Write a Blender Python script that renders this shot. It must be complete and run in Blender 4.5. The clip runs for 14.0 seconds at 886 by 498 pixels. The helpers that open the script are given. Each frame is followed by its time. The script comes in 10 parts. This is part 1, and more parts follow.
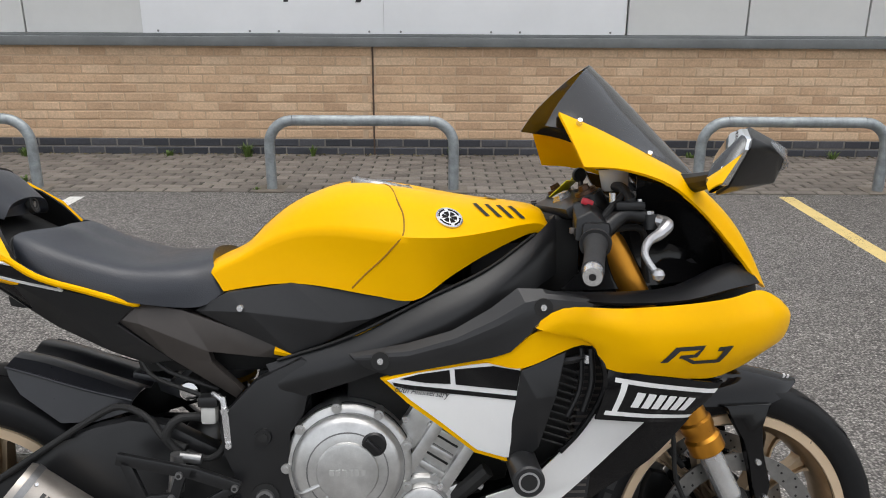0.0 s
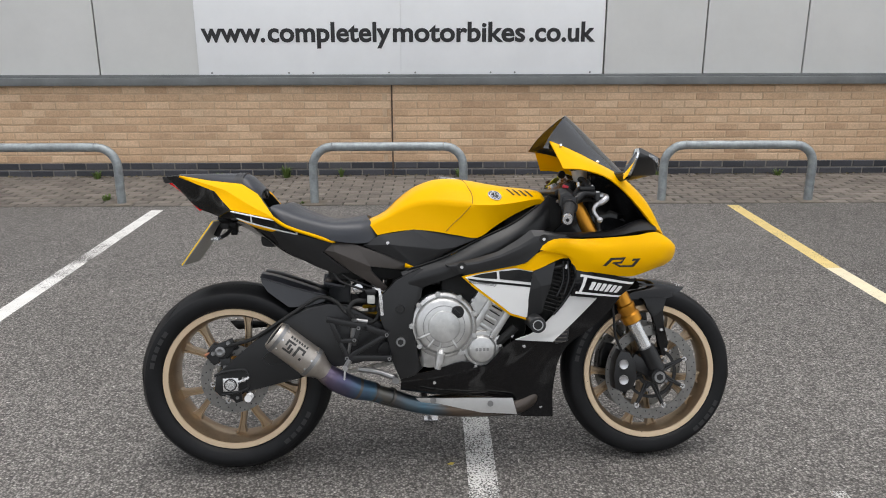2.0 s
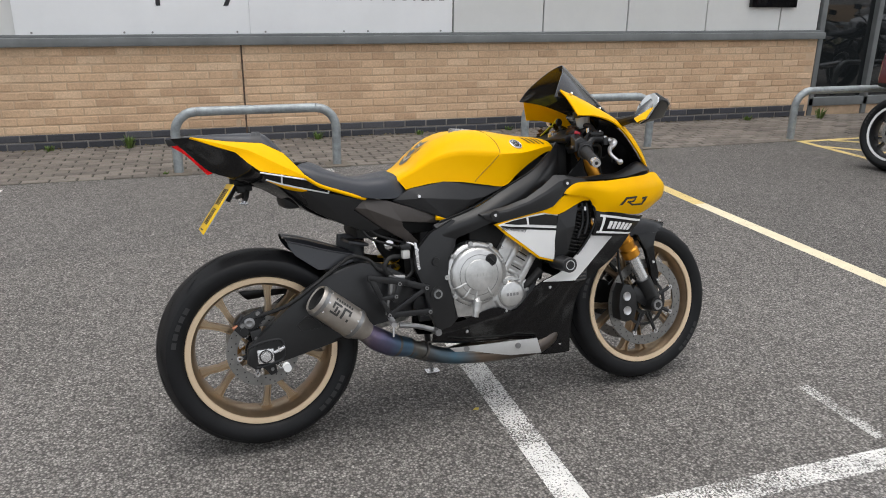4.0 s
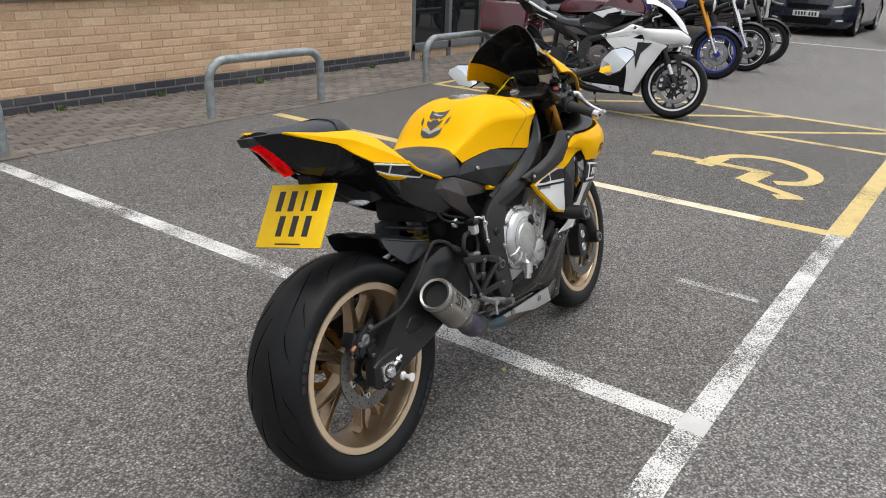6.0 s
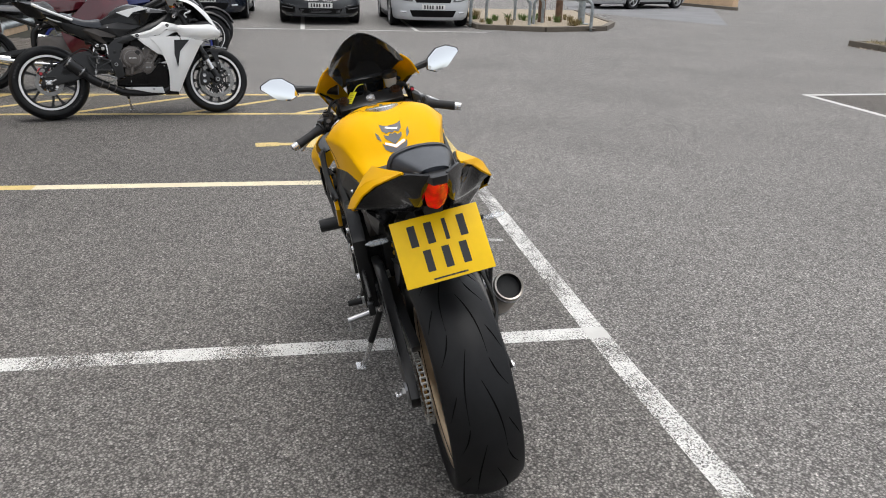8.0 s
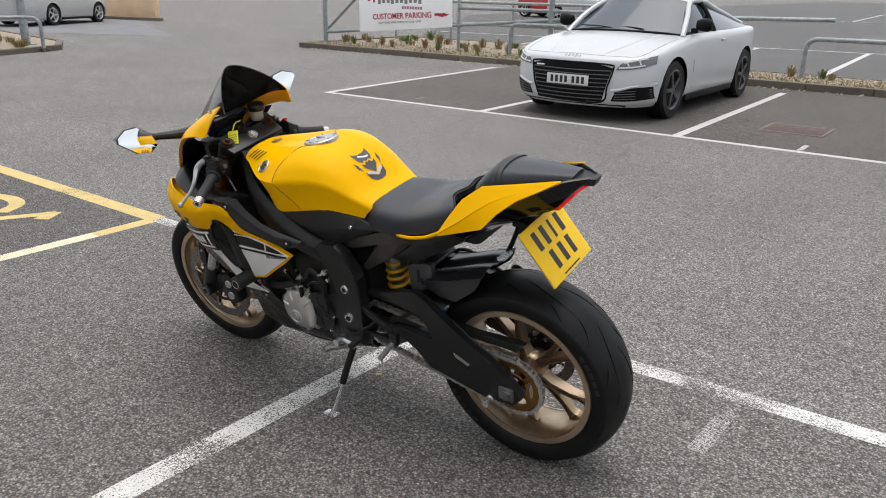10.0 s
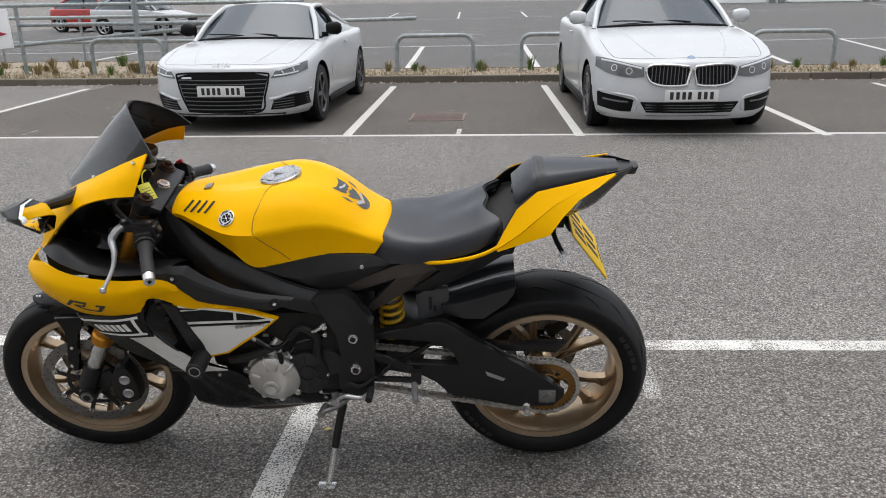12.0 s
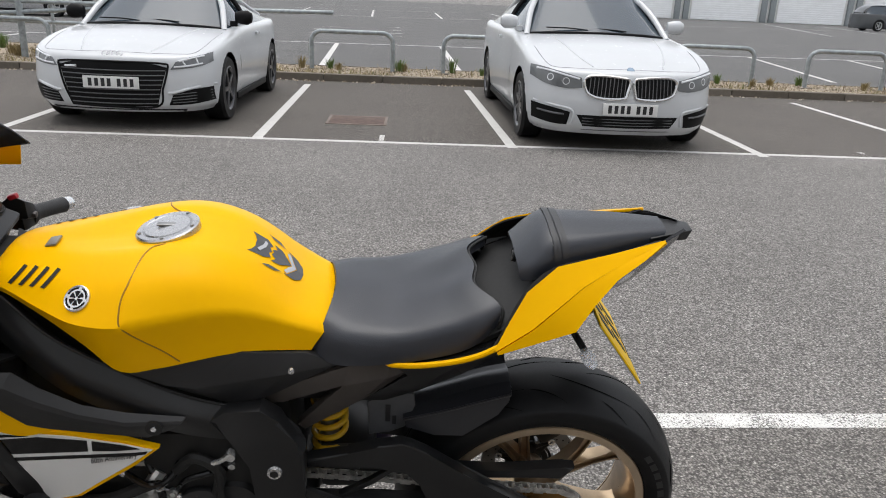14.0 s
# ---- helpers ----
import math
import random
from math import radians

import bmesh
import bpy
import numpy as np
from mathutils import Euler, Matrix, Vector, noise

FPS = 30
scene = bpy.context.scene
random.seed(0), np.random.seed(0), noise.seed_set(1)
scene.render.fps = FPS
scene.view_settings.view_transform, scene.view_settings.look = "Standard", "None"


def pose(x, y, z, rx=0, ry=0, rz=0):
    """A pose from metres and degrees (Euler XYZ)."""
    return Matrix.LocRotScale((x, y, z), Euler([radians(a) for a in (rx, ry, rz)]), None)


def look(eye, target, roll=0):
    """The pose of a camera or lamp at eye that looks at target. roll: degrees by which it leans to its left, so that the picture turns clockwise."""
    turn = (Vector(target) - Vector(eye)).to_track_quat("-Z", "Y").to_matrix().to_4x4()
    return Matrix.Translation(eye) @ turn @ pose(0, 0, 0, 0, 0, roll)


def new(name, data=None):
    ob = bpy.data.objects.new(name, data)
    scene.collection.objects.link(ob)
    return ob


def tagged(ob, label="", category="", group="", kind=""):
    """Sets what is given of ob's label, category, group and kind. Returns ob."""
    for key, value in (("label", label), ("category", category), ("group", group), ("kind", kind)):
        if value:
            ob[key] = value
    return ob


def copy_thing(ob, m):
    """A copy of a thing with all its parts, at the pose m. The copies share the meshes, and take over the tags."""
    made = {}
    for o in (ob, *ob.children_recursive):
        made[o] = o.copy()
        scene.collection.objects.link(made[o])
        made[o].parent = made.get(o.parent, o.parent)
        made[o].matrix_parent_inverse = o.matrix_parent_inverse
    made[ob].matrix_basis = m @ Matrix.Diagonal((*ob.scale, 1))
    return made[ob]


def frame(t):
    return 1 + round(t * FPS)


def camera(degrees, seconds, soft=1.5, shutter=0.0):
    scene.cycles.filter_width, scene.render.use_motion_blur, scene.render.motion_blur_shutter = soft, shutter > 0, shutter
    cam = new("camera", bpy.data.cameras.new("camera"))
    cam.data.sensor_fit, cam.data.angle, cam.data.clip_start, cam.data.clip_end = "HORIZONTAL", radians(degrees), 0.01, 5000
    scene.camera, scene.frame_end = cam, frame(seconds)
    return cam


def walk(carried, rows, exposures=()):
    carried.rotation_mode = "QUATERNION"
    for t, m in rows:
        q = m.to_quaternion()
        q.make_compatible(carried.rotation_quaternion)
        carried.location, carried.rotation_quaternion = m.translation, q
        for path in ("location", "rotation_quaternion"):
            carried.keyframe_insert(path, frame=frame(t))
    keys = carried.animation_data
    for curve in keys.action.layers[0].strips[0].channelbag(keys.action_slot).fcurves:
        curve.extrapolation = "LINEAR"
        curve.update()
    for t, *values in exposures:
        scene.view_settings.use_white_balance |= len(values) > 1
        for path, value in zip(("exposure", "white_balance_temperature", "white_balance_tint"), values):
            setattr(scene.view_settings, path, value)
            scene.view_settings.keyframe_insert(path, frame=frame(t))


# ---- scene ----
cam = camera(60.0, 14.0, soft=1.0)
PATH = [
    (0, (0.053, 0.017, 1.283), (0.058, 1.92, 0.668), 0.3),
    (0.5, (-0.033, -0.335, 1.385), (-0.032, 1.58, 0.809), 0.2),
    (1, (-0.047, -0.675, 1.429), (-0.042, 1.246, 0.873), -0.0),
    (1.5, (-0.109, -0.979, 1.439), (-0.099, 0.944, 0.889), -0.2),
    (2, (-0.139, -1.185, 1.461), (-0.109, 0.736, 0.908), -0.1),
    (2.5, (-0.129, -1.308, 1.474), (-0.045, 0.608, 0.908), 0.1),
    (3, (-0.29, -1.304, 1.448), (-0.099, 0.599, 0.863), 0.3),
    (3.2, (-0.405, -1.282, 1.442), (-0.155, 0.61, 0.846), 0.4),
    (5.3, (-1.743, -0.52, 1.399), (-0.539, 0.914, 0.699), 1.4),
    (5.5, (-1.861, -0.396, 1.407), (-0.561, 0.949, 0.701), 1.7),
    (6, (-2.196, -0.071, 1.416), (-0.686, 1.023, 0.692), 2.1),
    (6.5, (-2.376, 0.335, 1.404), (-0.692, 1.121, 0.666), 2.2),
    (7, (-2.524, 0.762, 1.416), (-0.716, 1.191, 0.676), 2.3),
    (7.5, (-2.662, 1.213, 1.426), (-0.798, 1.258, 0.701), 2.1),
    (8, (-2.69, 1.662, 1.441), (-0.849, 1.325, 0.735), 1.8),
    (8.5, (-2.678, 2.113, 1.447), (-0.934, 1.419, 0.759), 1.2),
    (9, (-2.47, 2.489, 1.435), (-0.881, 1.477, 0.761), 1.0),
    (9.2, (-2.382, 2.637, 1.448), (-0.87, 1.513, 0.778), 1.1),
    (11.3, (-0.961, 3.503, 1.435), (-0.49, 1.664, 0.805), -0.7),
    (11.5, (-0.857, 3.5, 1.448), (-0.485, 1.638, 0.819), -0.9),
    (12, (-0.678, 3.456, 1.435), (-0.519, 1.566, 0.799), -1.0),
    (12.5, (-0.648, 3.227, 1.413), (-0.583, 1.339, 0.757), -0.7),
    (13, (-0.6, 3.084, 1.411), (-0.542, 1.201, 0.741), -0.2),
    (13.5, (-0.52, 2.983, 1.405), (-0.486, 1.099, 0.736), 0.6),
    (14, (-0.503, 2.772, 1.388), (-0.586, 0.877, 0.755), 2.5),
]
walk(cam, [(t, look(eye, target, roll)) for t, eye, target, roll in PATH])

# ---- light: bright overcast sky with a soft veiled sun from the south-east ----
world = bpy.data.worlds.new("sky")
scene.world = world
world.use_nodes = True
wn, wl = world.node_tree.nodes, world.node_tree.links
sky = wn.new("ShaderNodeTexSky")
sky.sky_type = "NISHITA"
sky.sun_disc = False
SUN_EL, SUN_AZ = 84.0, 140.0          # degrees; azimuth from +y (north) clockwise
sky.sun_elevation, sky.sun_rotation = radians(SUN_EL), radians(SUN_AZ)
sky.air_density, sky.dust_density, sky.ozone_density = 1.0, 3.0, 1.0
veil = wn.new("ShaderNodeHueSaturation")
veil.inputs["Saturation"].default_value = 0.22
wl.new(sky.outputs[0], veil.inputs["Color"])
wl.new(veil.outputs[0], wn["Background"].inputs["Color"])
wn["Background"].inputs["Strength"].default_value = 0.15
sun_data = bpy.data.lights.new("sun", "SUN")
sun_data.energy, sun_data.angle, sun_data.color = 0.4, radians(60), (1.0, 0.965, 0.91)
sun = new("sun", sun_data)
_d = Vector((math.sin(radians(SUN_AZ)) * math.cos(radians(SUN_EL)), math.cos(radians(SUN_AZ)) * math.cos(radians(SUN_EL)), math.sin(radians(SUN_EL))))
sun.matrix_world = look(_d * 30, (0, 0, 0))
scene.view_settings.exposure = 0.77


# ---- materials ----
def nodes_of(name):
    m = bpy.data.materials.new(name)
    m.use_nodes = True
    return m, m.node_tree.nodes, m.node_tree.links, m.node_tree.nodes["Principled BSDF"]


def ramp(nt, links, src, stops):
    r = nt.new("ShaderNodeValToRGB")
    el = r.color_ramp.elements
    while len(el) < len(stops):
        el.new(0.5)
    for e, (p, c) in zip(el, stops):
        e.position = p
        e.color = (c, c, c, 1) if isinstance(c, (int, float)) else (*c, 1)
    links.new(src, r.inputs[0])
    return r.outputs[0]


def noise_tex(nt, links, scale, detail=4.0, rough=0.55, vec=None):
    n = nt.new("ShaderNodeTexNoise")
    n.inputs["Scale"].default_value, n.inputs["Detail"].default_value, n.inputs["Roughness"].default_value = scale, detail, rough
    if vec is not None:
        links.new(vec, n.inputs["Vector"])
    return n.outputs["Fac"]


def mixed(nt, links, fac, a, b, kind="MIX"):
    """a mixed with b by fac; each a colour, a number or a socket."""
    m = nt.new("ShaderNodeMix")
    m.data_type, m.blend_type = "RGBA", kind
    for sock, v in ((m.inputs[0], fac), (m.inputs[6], a), (m.inputs[7], b)):
        if isinstance(v, bpy.types.NodeSocket):
            links.new(v, sock)
        elif isinstance(v, (int, float)):
            sock.default_value = v if sock.type == "VALUE" else (v, v, v, 1)
        else:
            sock.default_value = (*v, 1)
    return m.outputs[2]


def bumped(nt, links, bsdf, height, strength, distance):
    b = nt.new("ShaderNodeBump")
    b.inputs["Strength"].default_value, b.inputs["Distance"].default_value = strength, distance
    links.new(height, b.inputs["Height"])
    links.new(b.outputs[0], bsdf.inputs["Normal"])


def coords(nt, kind="Object"):
    return nt.new("ShaderNodeTexCoord").outputs[kind]


def surface(name, colour, rough, metal=0.0, coat=0.0, grain=0.0, grain_scale=200.0, dirt=0.12, dirt_scale=9.0, rough_var=0.12, spec=0.5):
    """A general painted, plastic or metal surface: two scales of tone, uneven gloss, optional fine grain relief."""
    m, nt, links, b = nodes_of(name)
    v = coords(nt)
    big = noise_tex(nt, links, dirt_scale, 5, 0.6, v)
    fine = noise_tex(nt, links, dirt_scale * 14, 3, 0.6, v)
    lo = tuple(c * (1 - dirt) for c in colour)
    hi = tuple(min(1, c * (1 + dirt * 0.5)) for c in colour)
    col = mixed(nt, links, ramp(nt, links, big, ((0.3, 0.0), (0.7, 1.0))), lo, hi)
    col = mixed(nt, links, ramp(nt, links, fine, ((0.35, 0.0), (0.8, dirt * 0.8))), col, tuple(c * 0.7 for c in colour))
    links.new(col, b.inputs["Base Color"])
    rr = nt.new("ShaderNodeMapRange")
    rr.inputs["To Min"].default_value, rr.inputs["To Max"].default_value = max(0.02, rough - rough_var / 2), min(1, rough + rough_var / 2)
    links.new(fine, rr.inputs["Value"])
    links.new(rr.outputs[0], b.inputs["Roughness"])
    b.inputs["Metallic"].default_value = metal
    b.inputs["Specular IOR Level"].default_value = spec
    b.inputs["Coat Weight"].default_value = coat
    b.inputs["Coat Roughness"].default_value = 0.04
    if grain:
        bumped(nt, links, b, noise_tex(nt, links, grain_scale, 3, 0.6, v), grain, 0.001)
    return m


YELLOW = surface("yellow_paint", (0.87, 0.455, 0.0), 0.32, coat=0.0, dirt=0.03, dirt_scale=3, rough_var=0.06, spec=0.06)
GLOSS_BLACK = surface("gloss_black_paint", (0.007, 0.007, 0.0075), 0.10, spec=0.25, coat=0.15, dirt=0.25, rough_var=0.08)
SATIN_BLACK = surface("satin_black_paint", (0.0125, 0.0127, 0.0135), 0.32, dirt=0.25, grain=0.05, grain_scale=500, spec=0.40)
MATT_PLASTIC = surface("black_moulded_plastic", (0.0165, 0.0168, 0.018), 0.42, spec=0.42, dirt=0.25, grain=0.18, grain_scale=700)
DARK_GREY = surface("dark_grey_metal", (0.115, 0.102, 0.094), 0.36, metal=0.35, dirt=0.2)
# near black: small plastic parts, and filler that stands for shade in hollows
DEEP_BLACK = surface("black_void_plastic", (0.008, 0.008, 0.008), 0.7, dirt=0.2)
WHITE_PAINT = surface("white_paint", (0.78, 0.78, 0.77), 0.25, coat=0.6, dirt=0.04)
SEAT_VINYL = surface("seat_vinyl", (0.026, 0.029, 0.037), 0.37, dirt=0.15, grain=0.35, grain_scale=420)
DULL_TRIM = surface("dull_black_trim", (0.010, 0.010, 0.011), 0.38, spec=0.28, dirt=0.2)
TYRE = surface("tyre_rubber", (0.0080, 0.0083, 0.0092), 0.50, spec=0.23, dirt=0.35, dirt_scale=14, grain=0.12, grain_scale=260)
RIM = surface("bronze_wheel_paint", (0.46, 0.35, 0.235), 0.30, metal=0.85, dirt=0.25, dirt_scale=12)
RIM_LIP = surface("pale_gold_rim_edge", (0.82, 0.64, 0.44), 0.28, metal=0.6, dirt=0.04, dirt_scale=3, rough_var=0.03)
# darker copy of the rim edge: shade of the wheels' left side as colour
RIM_SHADE = surface("shaded_bronze_rim_edge", (0.60, 0.47, 0.33), 0.32, metal=0.75, dirt=0.2, dirt_scale=8)
GOLD = surface("gold_anodised_fork", (0.62, 0.27, 0.03), 0.3, metal=0.85, dirt=0.15)
SILVER = surface("cast_silver_engine", (0.60, 0.60, 0.59), 0.33, metal=0.8, dirt=0.25, dirt_scale=22, grain=0.25, grain_scale=350)
STEEL = surface("bright_steel", (0.70, 0.70, 0.70), 0.25, metal=0.75, dirt=0.2)
DULL_STEEL = surface("dull_steel", (0.30, 0.30, 0.30), 0.4, metal=0.9, dirt=0.3, dirt_scale=25)
RED = surface("red_plastic", (0.45, 0.015, 0.03), 0.35, dirt=0.1)
SPRING = surface("yellow_spring_paint", (0.65, 0.38, 0.01), 0.35, dirt=0.2)
PLATE_YELLOW = surface("reflective_yellow_plate", (0.95, 0.60, 0.005), 0.4, spec=0.3, dirt=0.05, dirt_scale=20)
PLATE_WHITE = surface("reflective_white_plate", (0.72, 0.72, 0.70), 0.35, dirt=0.05)
INK = surface("black_ink", (0.02, 0.02, 0.022), 0.5, dirt=0.1)
GREY_INK = surface("grey_ink", (0.22, 0.22, 0.22), 0.5, dirt=0.1)
ZINC = surface("galvanised_steel", (0.34, 0.37, 0.38), 0.5, metal=0.45, dirt=0.35, dirt_scale=16, grain=0.15, grain_scale=90)
CLADDING = surface("grey_cladding_panel", (0.76, 0.76, 0.74), 0.5, dirt=0.06, dirt_scale=1.5)
SIGN_WHITE = surface("white_sign_panel", (0.93, 0.94, 0.95), 0.4, dirt=0.04, dirt_scale=2)
LEDGE = surface("grey_ledge_metal", (0.17, 0.18, 0.18), 0.5, dirt=0.25, dirt_scale=4)
ALLOY = surface("silver_alloy", (0.55, 0.55, 0.56), 0.3, metal=0.8, dirt=0.1)


def titanium():
    m, nt, links, b = nodes_of("titanium_exhaust")
    v = coords(nt)
    sep = nt.new("ShaderNodeSeparateXYZ")
    links.new(v, sep.inputs[0])
    n = noise_tex(nt, links, 22, 4, 0.6, v)
    add = nt.new("ShaderNodeMath")
    add.operation = "MULTIPLY_ADD"
    links.new(n, add.inputs[0])
    add.inputs[1].default_value = 0.10
    links.new(sep.outputs["X"], add.inputs[2])
    c = ramp(nt, links, add.outputs[0], ((0.33, (0.30, 0.27, 0.24)), (0.37, (0.14, 0.11, 0.17)), (0.43, (0.10, 0.10, 0.17)), (0.50, (0.09, 0.17, 0.25)),
                                         (0.545, (0.16, 0.15, 0.13)), (0.60, (0.11, 0.12, 0.13)), (0.68, (0.09, 0.16, 0.21)), (0.78, (0.16, 0.12, 0.09)), (0.92, (0.10, 0.085, 0.075))))
    links.new(c, b.inputs["Base Color"])
    b.inputs["Metallic"].default_value, b.inputs["Roughness"].default_value = 0.85, 0.36
    return m


TITANIUM = titanium()
MUFFLER = surface("brushed_titanium_can", (0.44, 0.405, 0.365), 0.38, metal=0.85, dirt=0.2, dirt_scale=18)


def glassy(name, colour, rough, alpha):
    m, nt, links, b = nodes_of(name)
    b.inputs["Base Color"].default_value = (*colour, 1)
    b.inputs["Roughness"].default_value = rough
    b.inputs["Alpha"].default_value = alpha
    b.inputs["Coat Weight"].default_value = 0.6
    b.inputs["Coat Roughness"].default_value = 0.02
    return m


SMOKE = glassy("smoked_screen", (0.009, 0.009, 0.0095), 0.10, 0.90)
CLEAR = glassy("clear_lens", (0.6, 0.63, 0.66), 0.05, 0.35)
FLUID = glassy("fluid_reservoir_plastic", (0.60, 0.60, 0.57), 0.3, 0.78)
CAR_GLASS = glassy("car_glass", (0.030, 0.046, 0.062), 0.05, 0.95)
CAR_GLASS.node_tree.nodes["Principled BSDF"].inputs["Coat Weight"].default_value = 0.15
CAR_GLASS.node_tree.nodes["Principled BSDF"].inputs["Specular IOR Level"].default_value = 0.9
WINDOW_GLASS = glassy("shopfront_glass", (0.012, 0.014, 0.015), 0.03, 0.97)
MIRROR, _n, _l, _b = nodes_of("mirror_glass")
_b.inputs["Base Color"].default_value, _b.inputs["Metallic"].default_value, _b.inputs["Roughness"].default_value = (0.85, 0.88, 0.90, 1), 1.0, 0.02
TAIL_RED, _n, _l, _b = nodes_of("red_lamp_lens")
_b.inputs["Base Color"].default_value, _b.inputs["Roughness"].default_value = (0.22, 0.0, 0.003, 1), 0.22
_b.inputs["Emission Color"].default_value, _b.inputs["Emission Strength"].default_value = (1.0, 0.0, 0.004, 1), 0.055
_l.new(ramp(_n, _l, noise_tex(_n, _l, 55, 2, 0.5, coords(_n)), ((0.33, 0.07), (0.66, 0.30))), _b.inputs["Emission Strength"])
_b.inputs["Specular IOR Level"].default_value = 0.25

def asphalt(name, tint, rough):
    """Rolled stone chippings in dark binder: pale stones of uneven tone, dark gaps and pits, worn and stained in broad patches."""
    m, nt, links, b = nodes_of(name)
    v = coords(nt)
    vo = nt.new("ShaderNodeTexVoronoi")
    vo.inputs["Scale"].default_value = 128
    links.new(v, vo.inputs["Vector"])
    sep = nt.new("ShaderNodeSeparateColor")
    links.new(vo.outputs["Color"], sep.inputs[0])
    stone = ramp(nt, links, sep.outputs[0], ((0.0, 0.050), (0.20, 0.120), (0.55, 0.185), (0.90, 0.245), (0.98, 0.30), (1.0, 0.42)))
    gap = ramp(nt, links, vo.outputs["Distance"], ((0.31, 1.06), (0.67, 0.33)))
    col = mixed(nt, links, 1.0, stone, gap, "MULTIPLY")
    pits = ramp(nt, links, noise_tex(nt, links, 75, 4, 0.65, v), ((0.34, 0.42), (0.49, 1.02), (0.66, 1.26)))
    col = mixed(nt, links, 1.0, col, pits, "MULTIPLY")
    fine = noise_tex(nt, links, 420, 2, 0.6, v)
    col = mixed(nt, links, 0.18, col, mixed(nt, links, fine, 0.02, 0.26))
    patch = ramp(nt, links, noise_tex(nt, links, 0.55, 6, 0.62, v), ((0.25, 0.86), (0.75, 1.16)))
    col = mixed(nt, links, 1.0, col, patch, "MULTIPLY")
    stain = ramp(nt, links, noise_tex(nt, links, 2.3, 7, 0.7, v), ((0.24, 0.74), (0.40, 1.0)))
    col = mixed(nt, links, 1.0, col, stain, "MULTIPLY")
    mott = ramp(nt, links, noise_tex(nt, links, 14, 5, 0.65, v), ((0.3, 0.92), (0.7, 1.30)))
    col = mixed(nt, links, 1.0, col, mott, "MULTIPLY")
    col = mixed(nt, links, 1.0, col, tint, "MULTIPLY")
    links.new(col, b.inputs["Base Color"])
    b.inputs["Roughness"].default_value = rough
    b.inputs["Specular IOR Level"].default_value = 0.18
    bumped(nt, links, b, mixed(nt, links, 1.0, gap, pits, "MULTIPLY"), 0.7, 0.004)
    return m


ASPHALT = asphalt("worn_asphalt", (1.47, 1.395, 1.315), 0.70)
BAY_ASPHALT = asphalt("bay_asphalt", (1.21, 1.14, 1.06), 0.70)
WALL_ASPHALT = asphalt("wall_side_asphalt", (1.09, 1.03, 0.965), 0.70)
CALM_ASPHALT = asphalt("disabled_bay_asphalt", (0.98, 0.925, 0.865), 0.72)
FAR_ASPHALT = asphalt("far_asphalt", (0.98, 0.97, 0.95), 0.75)
DARK_ASPHALT = asphalt("darker_bay_asphalt", (0.92, 0.835, 0.755), 0.78)


def road_paint(name, colour, wear):
    """Thermoplastic line paint, broken where it has worn off the stones (the mesh lies just above the ground)."""
    m, nt, links, b = nodes_of(name)
    v = coords(nt)
    n = noise_tex(nt, links, 135, 4, 0.72, v)
    big = noise_tex(nt, links, 2.2, 4, 0.6, v)
    s = nt.new("ShaderNodeMath")
    s.operation = "MULTIPLY_ADD"
    links.new(big, s.inputs[0])
    s.inputs[1].default_value = 0.75
    links.new(n, s.inputs[2])
    a = ramp(nt, links, s.outputs[0], ((wear, 0.0), (wear + 0.09, 1.0)))
    tone = ramp(nt, links, noise_tex(nt, links, 11, 5, 0.6, v), ((0.3, 0.82), (0.75, 1.0)))
    links.new(mixed(nt, links, 1.0, colour, tone, "MULTIPLY"), b.inputs["Base Color"])
    links.new(a, b.inputs["Alpha"])
    b.inputs["Roughness"].default_value = 0.7
    bumped(nt, links, b, n, 0.4, 0.003)
    return m


LINE_WHITE = road_paint("worn_white_line_paint", (0.73, 0.72, 0.69), 0.758)
LINE_WORN = road_paint("much_worn_white_line_paint", (0.72, 0.71, 0.68), 0.80)
LINE_FRESH = road_paint("white_line_paint", (0.61, 0.60, 0.575), 0.58)
LINE_FAINT = road_paint("faint_white_line_paint", (0.60, 0.59, 0.56), 0.80)
LINE_GHOST = road_paint("ghost_white_line_paint", (0.56, 0.55, 0.53), 0.90)
LINE_YELLOW = road_paint("worn_yellow_line_paint", (0.67, 0.51, 0.20), 0.69)
LINE_CREAM = road_paint("cream_line_paint", (0.76, 0.675, 0.48), 0.66)


def pieces(name, stops, rough, per_object, relief=0.5, scale=60):
    """Brick, block or slab: each piece takes its own tone."""
    m, nt, links, b = nodes_of(name)
    if per_object:
        rnd = nt.new("ShaderNodeObjectInfo").outputs["Random"]
    else:
        rnd = nt.new("ShaderNodeNewGeometry").outputs["Random Per Island"]
    v = nt.new("ShaderNodeNewGeometry").outputs["Position"]
    base = ramp(nt, links, rnd, stops)
    n = noise_tex(nt, links, scale, 5, 0.65, v)
    base = mixed(nt, links, 1.0, base, ramp(nt, links, n, ((0.25, 0.78), (0.75, 1.15))), "MULTIPLY")
    grime = ramp(nt, links, noise_tex(nt, links, 1.7, 5, 0.6, v), ((0.3, 0.86), (0.7, 1.05)))
    base = mixed(nt, links, 1.0, base, grime, "MULTIPLY")
    links.new(base, b.inputs["Base Color"])
    b.inputs["Roughness"].default_value = rough
    bumped(nt, links, b, n, relief, 0.003)
    return m


